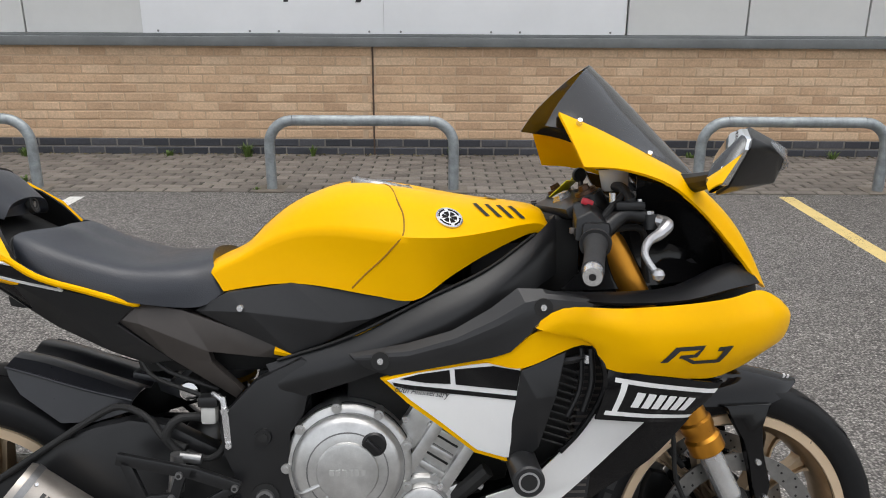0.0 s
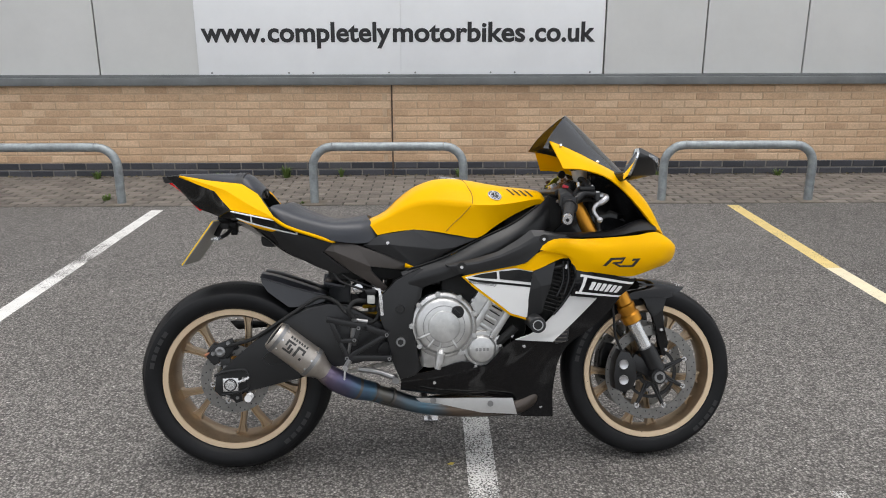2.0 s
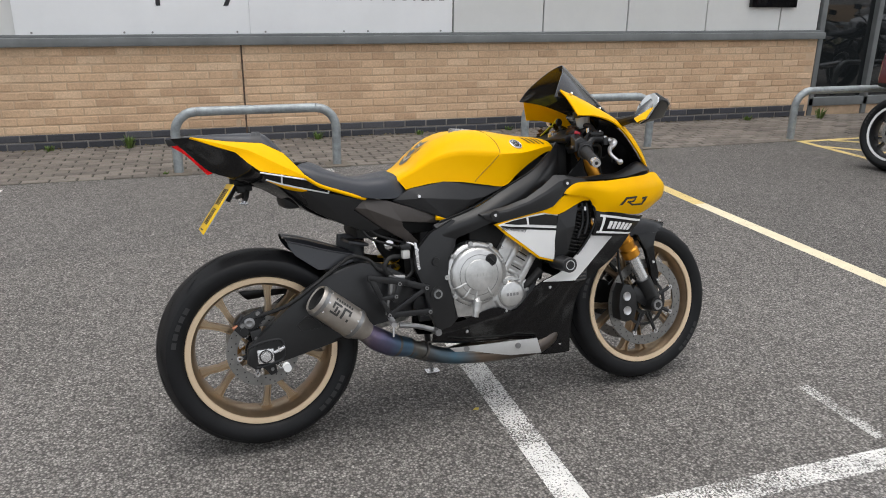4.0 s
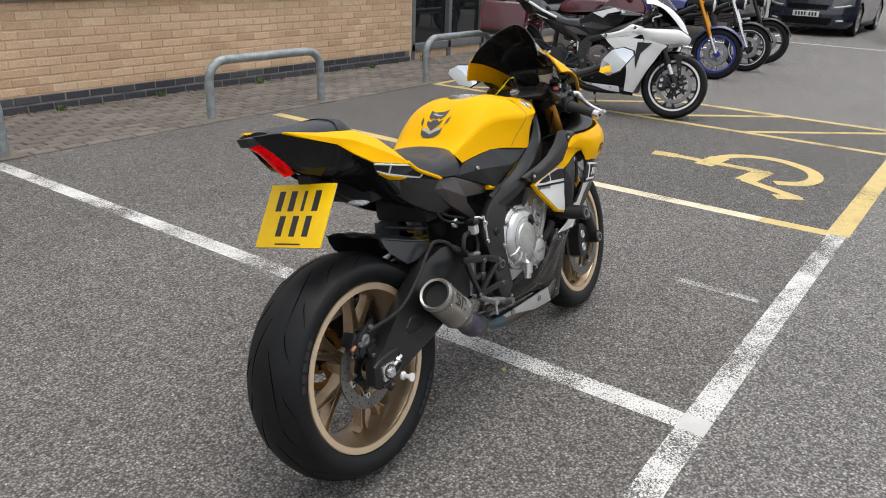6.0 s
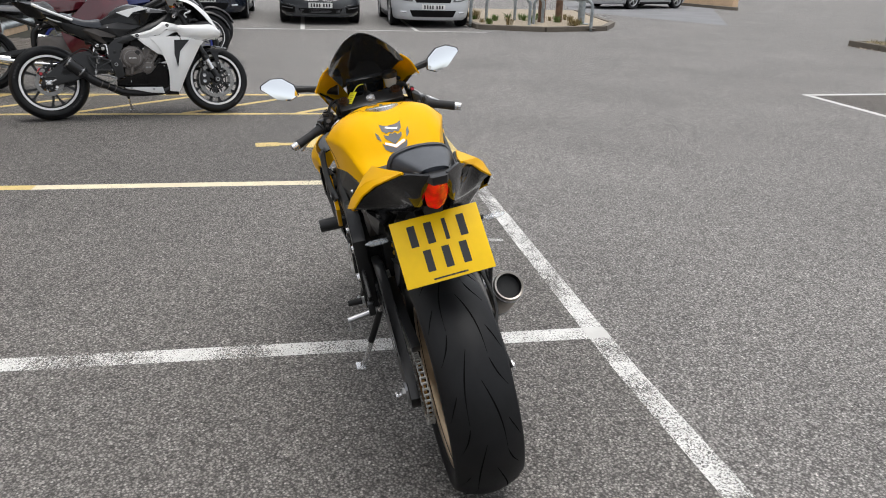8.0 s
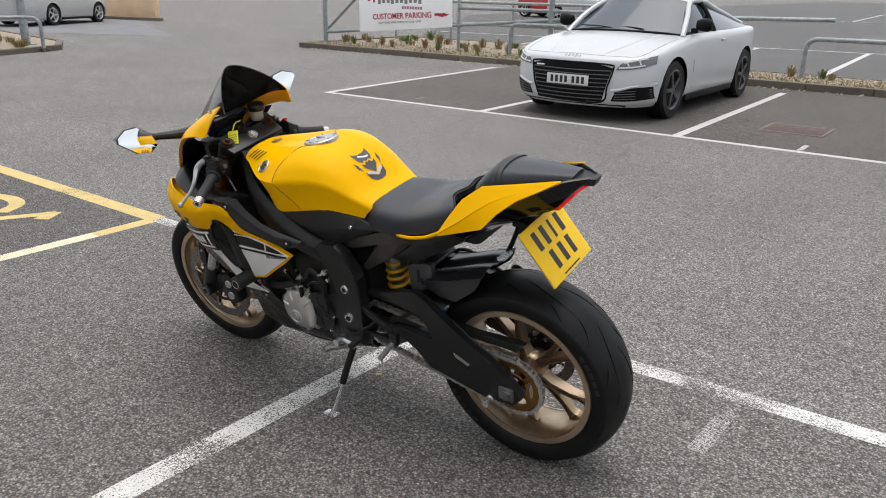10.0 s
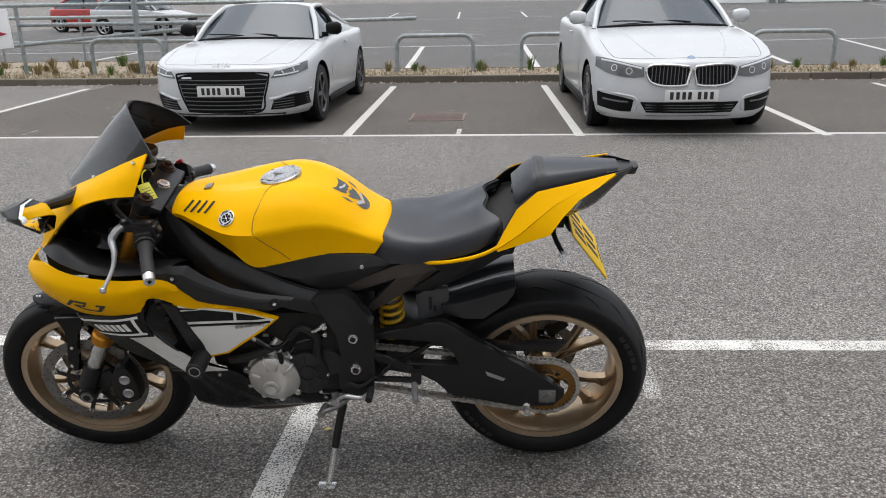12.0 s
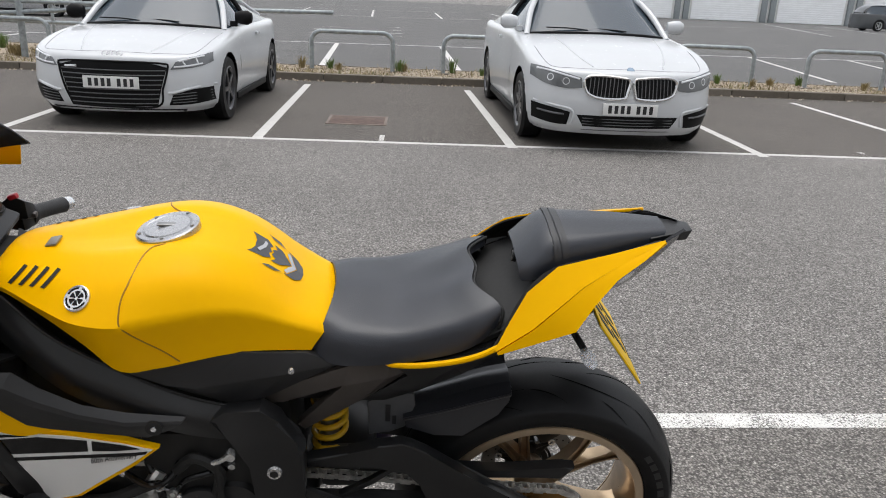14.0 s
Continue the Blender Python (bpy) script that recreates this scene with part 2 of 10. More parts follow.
BUFF_STOPS = ((0.0, (0.56, 0.37, 0.23)), (0.25, (0.65, 0.44, 0.275)), (0.6, (0.69, 0.475, 0.30)), (1.0, (0.75, 0.54, 0.355)))
BLUE_STOPS = ((0.0, (0.035, 0.037, 0.045)), (0.6, (0.055, 0.057, 0.068)), (1.0, (0.085, 0.085, 0.095)))
PAVE_STOPS = ((0.0, (0.125, 0.108, 0.093)), (0.5, (0.165, 0.144, 0.124)), (1.0, (0.205, 0.180, 0.154)))
BRICK_A, BRICK_B = pieces("buff_brick", BUFF_STOPS, 0.85, True), pieces("buff_brick_far", BUFF_STOPS, 0.85, False)
BLUE_A, BLUE_B = pieces("blue_brick", BLUE_STOPS, 0.55, True), pieces("blue_brick_far", BLUE_STOPS, 0.55, False)
PAVE_A, PAVE_B = pieces("paving_block", PAVE_STOPS, 0.9, True), pieces("paving_block_far", PAVE_STOPS, 0.9, False)
KERB_MAT = pieces("concrete_kerb", ((0.0, (0.125, 0.105, 0.082)), (1.0, (0.19, 0.165, 0.135))), 0.9, True, scale=25)
MORTAR = surface("mortar", (0.62, 0.45, 0.30), 0.9, dirt=0.2, grain=0.5, grain_scale=120)
JOINT_SAND = surface("joint_sand_and_moss", (0.045, 0.043, 0.030), 0.95, dirt=0.4, dirt_scale=6)
GRAVEL = surface("gravel_bed", (0.36, 0.30, 0.22), 0.95, dirt=0.5, dirt_scale=40, grain=1.0, grain_scale=60)
LEAF = surface("weed_leaf", (0.10, 0.16, 0.03), 0.6, dirt=0.3)
DRY_GRASS = surface("dry_grass", (0.26, 0.20, 0.09), 0.8, dirt=0.3)
WHITE_CAR = surface("white_car_paint", (0.55, 0.565, 0.58), 0.25, coat=0.5, dirt=0.03, dirt_scale=2)
GREY_CAR = surface("dark_grey_car_paint", (0.055, 0.06, 0.066), 0.25, coat=0.8, dirt=0.1)
BLUE_CAR = surface("dark_blue_car_paint", (0.018, 0.024, 0.038), 0.22, coat=0.8, dirt=0.1)
SILVER_CAR = surface("silver_car_paint", (0.50, 0.50, 0.51), 0.28, metal=0.5, coat=0.6, dirt=0.06)
RED_CAR = surface("red_car_paint", (0.42, 0.02, 0.02), 0.25, coat=0.7, dirt=0.1)
TRIM = surface("black_car_trim", (0.005, 0.005, 0.0055), 0.5, dirt=0.2, spec=0.15)
CHROME = surface("chrome_trim", (0.7, 0.7, 0.7), 0.12, metal=1.0, dirt=0.08)
LAMP = surface("headlamp_glass", (0.13, 0.135, 0.14), 0.15, coat=0.5, dirt=0.1)
LAMP_BRIGHT = surface("headlamp_reflector", (0.75, 0.76, 0.78), 0.2, metal=0.4, dirt=0.05)


# ---- mesh tools ----
def finish(bm, name, mat, parent=None, label="", sharp=35, at=None):
    me = bpy.data.meshes.new(name)
    bmesh.ops.recalc_face_normals(bm, faces=bm.faces[:])
    bm.to_mesh(me)
    bm.free()
    me.materials.append(mat)
    me.shade_smooth()
    me.set_sharp_from_angle(angle=radians(sharp))
    ob = new(name, me)
    if parent is not None:
        ob.parent = parent
    if at is not None:
        ob.matrix_basis = at
    if label:
        ob["label"] = label
    return ob


def part(name, bm, mat, parent, label="", sharp=35):
    return finish(bm, name, mat, parent, label, sharp)


def thing(name, label, category, group="", at=None, kind=""):
    ob = new(name)
    ob.empty_display_size = 0.1
    if at is not None:
        ob.matrix_basis = at
    return tagged(ob, label, category, group, kind)


def box(bm, c, s, bevel=0.0, m=None, seg=2):
    """A box of size s round c, turned by m (about c), with rounded edges."""
    t = Matrix.Translation(c) @ (m or Matrix()) @ Matrix.Diagonal((*s, 1))
    g = bmesh.ops.create_cube(bm, size=1, matrix=t)
    if bevel:
        es = list({e for v in g["verts"] for e in v.link_edges})
        bmesh.ops.bevel(bm, geom=es, offset=bevel, segments=seg, affect="EDGES", profile=0.6)
    return bm


def cyl(bm, p0, p1, r0, r1=None, seg=20, caps=True, chamfer=0.0):
    p0, p1 = Vector(p0), Vector(p1)
    d = p1 - p0
    r1 = r0 if r1 is None else r1
    q = d.to_track_quat("Z", "Y").to_matrix().to_4x4()
    if chamfer:
        return lathe(bm, [(0, 0), (r0 - chamfer, 0), (r0, chamfer), (r1, d.length - chamfer), (r1 - chamfer, d.length), (0, d.length)], Matrix.Translation(p0) @ q, seg)
    bmesh.ops.create_cone(bm, cap_ends=caps, segments=seg, radius1=r0, radius2=r1, depth=d.length, matrix=Matrix.Translation((p0 + p1) / 2) @ q)
    return bm


def lathe(bm, prof, m=None, seg=32, a0=0.0, a1=360.0):
    """(radius, height) pairs turned about z, then placed by m."""
    m = m or Matrix()
    full = abs(a1 - a0) >= 359.9
    n = seg if full else seg + 1
    rings = []
    for r, h in prof:
        if r < 1e-6:
            rings.append([bm.verts.new(m @ Vector((0, 0, h)))])
        else:
            rings.append([bm.verts.new(m @ Vector((r * math.cos(a), r * math.sin(a), h))) for a in (radians(a0 + (a1 - a0) * i / seg) for i in range(n))])
    for a, b in zip(rings, rings[1:]):
        for i in range(seg):
            j = (i + 1) % n
            q = [a[i % len(a)], a[j % len(a)], b[j % len(b)], b[i % len(b)]]
            q = [v for k, v in enumerate(q) if v not in q[:k]]
            if len(q) > 2:
                bm.faces.new(q)
    return bm


def smooth_line(pts, n):
    """n points along a Catmull-Rom curve through pts, evenly by chord length."""
    P = [Vector(p) for p in pts]
    if len(P) == 2:
        return [P[0].lerp(P[1], i / (n - 1)) for i in range(n)]
    Q = [2 * P[0] - P[1], *P, 2 * P[-1] - P[-2]]
    fine = []
    for i in range(len(P) - 1):
        a, b, c, d = Q[i:i + 4]
        for k in range(12):
            t = k / 12
            fine.append(0.5 * (2 * b + (c - a) * t + (2 * a - 5 * b + 4 * c - d) * t * t + (3 * b - a - 3 * c + d) * t ** 3))
    fine.append(P[-1])
    acc = [0.0]
    for a, b in zip(fine, fine[1:]):
        acc.append(acc[-1] + (b - a).length)
    out, j = [], 0
    for i in range(n):
        s = acc[-1] * i / (n - 1)
        while j < len(acc) - 2 and acc[j + 1] < s:
            j += 1
        f = (s - acc[j]) / max(1e-9, acc[j + 1] - acc[j])
        out.append(fine[j].lerp(fine[j + 1], min(1, max(0, f))))
    return out


def tube(bm, pts, r, seg=12, n=None, radii=None):
    """A round tube along a smooth line through pts."""
    line = smooth_line(pts, n or max(2, 8 * (len(pts) - 1)))
    rr = [r] * len(line) if radii is None else [radii[0] + (radii[-1] - radii[0]) * i / (len(line) - 1) for i in range(len(line))]
    if radii is not None and len(radii) > 2:
        rr = [float(np.interp(i / (len(line) - 1), np.linspace(0, 1, len(radii)), radii)) for i in range(len(line))]
    rings, up = [], None
    for i, p in enumerate(line):
        d = (line[min(i + 1, len(line) - 1)] - line[max(i - 1, 0)]).normalized()
        if up is None:
            up = d.orthogonal().normalized()
        up = (up - d * up.dot(d)).normalized()
        side = d.cross(up)
        rings.append([bm.verts.new(p + rr[i] * (math.cos(a) * up + math.sin(a) * side)) for a in (2 * math.pi * k / seg for k in range(seg))])
    for a, b in zip(rings, rings[1:]):
        for k in range(seg):
            bm.faces.new((a[k], a[(k + 1) % seg], b[(k + 1) % seg], b[k]))
    bm.faces.new(rings[0][::-1])
    bm.faces.new(rings[-1])
    return bm


def sheet(bm, rails, n=24, rows=None, thick=0.004, flip=False, mirror=False, straight=False):
    """A curved panel through rails (lists of points that run the same way), given thickness inward and, with mirror, its twin across y."""
    lines = [([Vector(p) for p in r] if straight and len(r) == n else smooth_line(r, n)) for r in rails]
    rows = rows or 4 * (len(rails) - 1) + 1
    cols = [smooth_line([l[i] for l in lines], rows) if len(lines) > 2 else [lines[0][i].lerp(lines[1][i], k / (rows - 1)) for k in range(rows)] for i in range(n)]
    nor = [[None] * rows for _ in range(n)]
    for i in range(n):
        for k in range(rows):
            du = cols[min(i + 1, n - 1)][k] - cols[max(i - 1, 0)][k]
            dv = cols[i][min(k + 1, rows - 1)] - cols[i][max(k - 1, 0)]
            v = du.cross(dv)
            nor[i][k] = (v.normalized() if v.length > 1e-9 else Vector((0, 0, 0))) * (-1 if flip else 1)
    for s in ((1, -1) if mirror else (1,)):
        f = Vector((1, s, 1))
        outer = [[bm.verts.new(cols[i][k] * f) for k in range(rows)] for i in range(n)]
        if thick:
            inner = [[bm.verts.new((cols[i][k] - nor[i][k] * thick) * f) for k in range(rows)] for i in range(n)]
        for i in range(n - 1):
            for k in range(rows - 1):
                bm.faces.new((outer[i][k], outer[i + 1][k], outer[i + 1][k + 1], outer[i][k + 1]))
                if thick:
                    bm.faces.new((inner[i][k], inner[i][k + 1], inner[i + 1][k + 1], inner[i + 1][k]))
        if thick:
            rim = [(i, 0) for i in range(n)] + [(n - 1, k) for k in range(1, rows)] + [(i, rows - 1) for i in range(n - 2, -1, -1)] + [(0, k) for k in range(rows - 2, 0, -1)]
            for (a, b), (c, d) in zip(rim, rim[1:] + rim[:1]):
                bm.faces.new((outer[a][b], inner[a][b], inner[c][d], outer[c][d]))
    return bm


def weld(bm, d=0.0004):
    bmesh.ops.remove_doubles(bm, verts=bm.verts[:], dist=d)
    return bm


def slab(bm, outline, y0, y1, bevel=0.0, m=None):
    """A flat plate: an outline of (x, z) pairs between two depths in y."""
    a = [bm.verts.new((x, y0, z)) for x, z in outline]
    b = [bm.verts.new((x, y1, z)) for x, z in outline]
    new_faces = [bm.faces.new(a), bm.faces.new(b[::-1])]
    for i in range(len(a)):
        j = (i + 1) % len(a)
        new_faces.append(bm.faces.new((a[i], b[i], b[j], a[j])))
    if bevel:
        es = [e for e in new_faces[0].edges] + [e for e in new_faces[1].edges]
        got = bmesh.ops.bevel(bm, geom=es, offset=bevel, segments=2, affect="EDGES", profile=0.6, clamp_overlap=True)
    if m is not None:
        vs = {v for v in a + b if v.is_valid} | ({v for f in got["faces"] for v in f.verts} if bevel else set())
        for v in vs:
            v.co = m @ v.co
    return bm


def flat(bm, outline, z=0.0):
    """A flat polygon in the ground's plane."""
    bm.faces.new([bm.verts.new((x, y, z)) for x, y in outline])
    return bm


def stroke(bm, pts, w, z, n=None):
    """A painted band of width w along (x, y) points."""
    line = smooth_line([(x, y, z) for x, y in pts], n or (2 if len(pts) == 2 else 6 * len(pts)))
    L, Rr = [], []
    for i, p in enumerate(line):
        d = (line[min(i + 1, len(line) - 1)] - line[max(i - 1, 0)]).normalized()
        s = Vector((-d.y, d.x, 0)) * w / 2
        L.append(bm.verts.new(p + s))
        Rr.append(bm.verts.new(p - s))
    for i in range(len(line) - 1):
        bm.faces.new((L[i], L[i + 1], Rr[i + 1], Rr[i]))
    return bm


def lettering(name, text, height, mat, parent, m, width=None, depth=0.0015, bold=0.0, shear=0.0, label=""):
    """Words in the built-in font as a mesh, baseline at m's origin, scaled to a width where one is given."""
    cu = bpy.data.curves.new(name, "FONT")
    cu.body, cu.size, cu.extrude, cu.offset, cu.shear = text, height, depth, bold, shear
    cu.resolution_u = 4
    tmp = bpy.data.objects.new(name, cu)
    me = bpy.data.meshes.new_from_object(tmp)
    bpy.data.objects.remove(tmp)
    xs = [v.co.x for v in me.vertices]
    if width:
        k = width / (max(xs) - min(xs))
        x0 = min(xs)
        for v in me.vertices:
            v.co.x = (v.co.x - x0) * k
    me.materials.clear()
    me.materials.append(mat)
    ob = new(name, me)
    ob.parent = parent
    ob.matrix_basis = m
    if label:
        ob["label"] = label
    return ob


def facing(x, y, z, ax, up=(0, 0, 1)):
    """A pose whose x axis runs along ax and y axis along up: for lettering on a surface."""
    ax = Vector(ax).normalized()
    upv = Vector(up)
    upv = (upv - ax * upv.dot(ax)).normalized()
    n = ax.cross(upv)
    return Matrix(((ax.x, upv.x, n.x, x), (ax.y, upv.y, n.y, y), (ax.z, upv.z, n.z, z), (0, 0, 0, 1)))


RND = random.Random(7)


# ---- ground: one sheet to the horizon ----
bm = bmesh.new()
flat(bm, ((-900, -900), (900, -900), (900, 900), (-900, 900)))
tagged(finish(bm, "ground", ASPHALT), "worn grey asphalt car park surface with pale aggregate", "asphalt ground", kind="structure")


bm = bmesh.new()
flat(bm, ((-26, -9.62), (6.1, -9.60), (6.02, -4.47), (3.3, -4.53), (-3.9, -4.65), (-11.0, -4.73), (-26, -4.95)), 0.0008)
tagged(finish(bm, "bay_surface", DARK_ASPHALT), "darker brownish asphalt laid in the parking bays", "asphalt ground", kind="structure")
bm = bmesh.new()
flat(bm, ((-26, -0.56), (-7.0, 0.22), (-2.2, 0.412), (-1.3, 0.446), (0.0, 0.503), (2.42, 0.532), (5.99, 0.56), (5.99, 5.26), (-26, 5.26)), 0.0008)
tagged(finish(bm, "bay_surface", BAY_ASPHALT), "less worn grey asphalt in the bays before the shop", "asphalt ground", kind="structure")
bm = bmesh.new()
flat(bm, ((-26, 3.3), (-14, 3.1), (-6.0, 3.45), (-2.4, 3.2), (0.2, 3.5), (2.42, 3.25), (2.42, 5.24), (-26, 5.24)), 0.0013)
tagged(finish(bm, "bay_surface", WALL_ASPHALT), "slightly darker asphalt along the block paving", "asphalt ground", kind="structure")
bm = bmesh.new()
flat(bm, ((2.42, 0.56), (5.97, 0.58), (5.97, 5.24), (2.42, 5.24)), 0.0013)
tagged(finish(bm, "bay_surface", CALM_ASPHALT), "darker little worn asphalt in the disabled bay", "asphalt ground", kind="structure")
bm = bmesh.new()
flat(bm, ((-120, -11.12), (3.35, -11.12), (4.35, -13.46), (12.0, -13.46), (22.0, -30.0), (22.0, -110.0), (-120, -110.0)), 0.0008)
tagged(finish(bm, "far_surface", FAR_ASPHALT), "darker grey asphalt of the next car park", "asphalt ground", kind="structure")


def line(name, label, mat, bands, z=0.004):
    b = bmesh.new()
    for k, (pts, w) in enumerate(bands):
        stroke(b, pts, w, z * 0.4 + 0.0003 * (k % 4))
    return tagged(finish(b, name, mat), label, "road marking", kind="structure")


# bay lines on the near side
line("bay_line", "worn white painted bay line running under the motorcycle", LINE_WORN, [(((0.03, 0.54), (0.02, 5.2)), 0.1)])
line("bay_line", "worn white painted parking bay line on asphalt", LINE_WHITE, [(((-2.43, 0.54), (-2.43, 5.11)), 0.1)])
line("bay_line", "long worn white line closing the parking bays", LINE_WORN, [(((-7.0, 0.22), (-2.2, 0.412), (-1.3, 0.446), (-0.6, 0.482), (0.0, 0.503), (2.42, 0.532)), 0.095)], 0.006)
line("bay_line", "pale cream painted stretch of the disabled bay line", LINE_CREAM, [(((2.40, 0.95), (2.40, 3.4)), 0.1)], 0.005)
line("bay_line", "worn yellow painted disabled bay line", LINE_YELLOW, [(((2.41, 0.58), (2.40, 0.95)), 0.1), (((2.40, 3.4), (2.44, 5.19)), 0.1)], 0.005)
line("bay_line", "yellow painted line closing the disabled bay", LINE_YELLOW, [(((2.40, 0.53), (5.99, 0.56)), 0.12)], 0.007)
line("line_patch", "fresh white paint patch where two lines meet", LINE_FRESH, [(((-0.02, 0.503), (0.08, 0.504)), 0.096)], 0.0075)
line("tick_mark", "faint short white tick mark on the asphalt", LINE_FAINT, [(((1.185, 0.62), (1.185, 0.99)), 0.05)])
line("tick_mark", "faint short white tick mark on the asphalt", LINE_GHOST, [(((-1.24, 0.53), (-1.235, 0.9)), 0.06)])
line("hatching", "yellow painted hatched strip beside the disabled bay", LINE_YELLOW,
     [(((4.84, 0.56), (4.86, 5.26)), 0.075), (((5.93, 0.56), (5.95, 5.26)), 0.09), (((4.86, 5.22), (6.0, 5.24)), 0.07)]
     + [(((5.9, k), (4.88, min(5.2, k + 1.12))), 0.075) for k in (0.63, 1.70, 2.76, 3.82)] + [(((5.9, 4.7), (5.2, 5.2)), 0.075)], 0.008)
line("wheelchair_sign", "yellow painted wheelchair symbol on the asphalt", LINE_YELLOW,
     [(((3.58, 1.62), (3.80, 1.60), (3.95, 1.46), (3.98, 1.235), (3.83, 1.0), (3.62, 0.905), (3.41, 0.94), (3.29, 1.10)), 0.10), (((3.53, 2.08), (3.55, 1.90)), 0.14), (((3.55, 1.92), (3.53, 1.20)), 0.09), (((3.74, 1.62), (3.42, 1.65)), 0.14),
      (((3.56, 1.24), (3.20, 1.28)), 0.14), (((3.22, 1.29), (3.01, 0.88)), 0.085), (((3.04, 0.87), (2.94, 1.01)), 0.10)], 0.010)
# bays on the far side
for x0, x1 in ((5.98, 6.25), (3.42, 3.52), (1.00, 1.12), (-1.45, -1.28), (-3.92, -3.88), (-6.33, -6.30), (-8.75, -8.75)):
    line("bay_line", "white painted parking bay line on asphalt", LINE_FRESH, [(((x0, -4.5), (x1, -9.0)), 0.1)])
line("bay_line", "long white line along the parking bays", LINE_FRESH, [(((6.02, -4.44), (3.3, -4.50), (-3.9, -4.62), (-11.0, -4.70)), 0.09)], 0.006)
for x in (4.68, -0.18, -5.1):
    line("tick_mark", "short white tick mark inside a parking bay", LINE_FAINT, [(((x, -4.62), (x, -4.95)), 0.05)])
line("bay_line", "white painted line along the far car bays", LINE_FRESH, [(((14.2, 12.0), (14.0, -2.2)), 0.09)])
for y in (9.2, 6.7, 4.2, 1.7, -0.7):
    line("bay_line", "white painted parking bay line on asphalt", LINE_FRESH, [(((14.1, y), (18.5, y)), 0.09)])
# the next car park behind the gravel strip
line("bay_line", "distant white line along the next car park", LINE_FRESH, [(((14.0, -17.3), (3.2, -18.3), (-2.3, -18.8), (-9.0, -19.5), (-24.0, -21.2)), 0.12)], 0.005)
for x0, x1 in ((9.3, 9.1), (6.7, 6.6), (4.15, 3.95), (1.62, 1.27), (-1.16, -1.30), (-4.1, -3.7), (-7.0, -6.2), (-10.0, -8.9), (-13.1, -11.6), (-16.2, -14.4)):
    y = -18.45 + (x0 - 0.5) * 0.105
    line("bay_line", "distant white parking bay line", LINE_FRESH, [(((x0, y), (x1, -12.0 + 0.1 * min(0, x1 + 2))), 0.12)])
line("bay_line", "far white parking bay lines", LINE_FRESH, [(((12.0, -39.5), (1.05, -40.9), (-4.9, -43.5), (-30.0, -52.0)), 0.13)], 0.005)
for x0, y0, x1, y1 in ((2.0, -41.0, 2.7, -55.0), (-1.85, -42.3, -1.7, -54.0), (-6.4, -46.0, -6.0, -58.0), (6.2, -40.5, 7.2, -55.0), (-23.1, -40.0, -29.4, -63.0), (-30.0, -46.0, -34.2, -63.0)):
    line("bay_line", "far white parking bay line", LINE_FRESH, [(((x0, y0), (x1, y1)), 0.12)])
line("bay_line", "far white parking bay lines", LINE_FRESH, [(((8.0, -53.0), (2.4, -55.0), (-3.5, -58.5)), 0.13), (((8.0, -66.0), (2.9, -68.0), (-3.0, -75.0)), 0.13)], 0.005)
# faint worn road lettering, too worn to read
for x, y, l in ((3.1, -27.3, 0.9), (3.2, -25.6, 1.1), (3.0, -23.6, 0.9), (3.0, -22.7, 1.0), (1.1, -28.8, 0.9), (1.0, -26.5, 0.9), (0.7, -24.3, 0.7), (0.6, -22.5, 0.6)):
    line("worn_lettering", "worn white road lettering, no longer readable", LINE_FAINT, [(((x, y), (x - l, y - 0.25)), 0.16)])

# inspection cover in the empty bay
bm = bmesh.new()
box(bm, (0.135, -5.80, 0.001), (0.62, 0.54, 0.012), 0.003)
cover = tagged(finish(bm, "drain_cover", surface("dull_iron", (0.12, 0.080, 0.066), 0.9, dirt=0.5, dirt_scale=20, grain=0.6, grain_scale=80)), "dull rusty inspection cover let into the asphalt", "drain cover", kind="structure")
for a, b, w, d in ((0.135, -5.525, 0.65, 0.03), (0.135, -6.075, 0.65, 0.03), (-0.18, -5.80, 0.03, 0.52), (0.45, -5.80, 0.03, 0.52)):
    bm = bmesh.new()
    box(bm, (a, b, 0.003), (w, d, 0.012), 0.003)
    part("frame_bar", bm, surface("pale_rust_frame", (0.22, 0.18, 0.155), 0.9, dirt=0.4, dirt_scale=30), cover)

# ---- the shop building ----
WALL_Y = 6.63
bm = bmesh.new()
box(bm, (-8.925, WALL_Y + 0.147, 0.46), (30.15, 0.3, 0.92))
wall_north = tagged(finish(bm, "wall_north", MORTAR), "low buff brick wall with pale mortar and a dark blue brick base", "brick wall", kind="structure")
bm = bmesh.new()
box(bm, (-8.9, WALL_Y - 0.02, 0.958), (30.2, 0.10, 0.075), 0.006)
box(bm, (-8.9, WALL_Y + 0.02, 1.006), (30.2, 0.06, 0.024), 0.004)
tagged(finish(bm, "ledge", LEDGE), "dark grey folded metal ledge between brick and cladding", "wall ledge", kind="structure")
bm = bmesh.new()
slab(bm, ((-0.535, 0.0), (-0.520, 0.0), (-0.520, 0.92), (-0.535, 0.92)), WALL_Y - 0.0125, WALL_Y + 0.01)
tagged(finish(bm, "expansion_joint", surface("brown_sealant", (0.10, 0.065, 0.045), 0.8)), "brown sealant expansion joint in the brickwork", "wall joint", kind="structure")
cladding = thing("cladding", "pale grey flat metal cladding panels above the brickwork", "wall cladding", kind="structure")
edges = [6.14] + [5.59 - k for k in range(30)]
for x1, x0 in zip(edges, edges[1:]):
    bm = bmesh.new()
    box(bm, ((x0 + x1) / 2, WALL_Y + 0.05, 3.02), (x1 - x0 - 0.016, 0.05, 4.0), 0.003)
    part("panel", bm, CLADDING, cladding)
bm = bmesh.new()
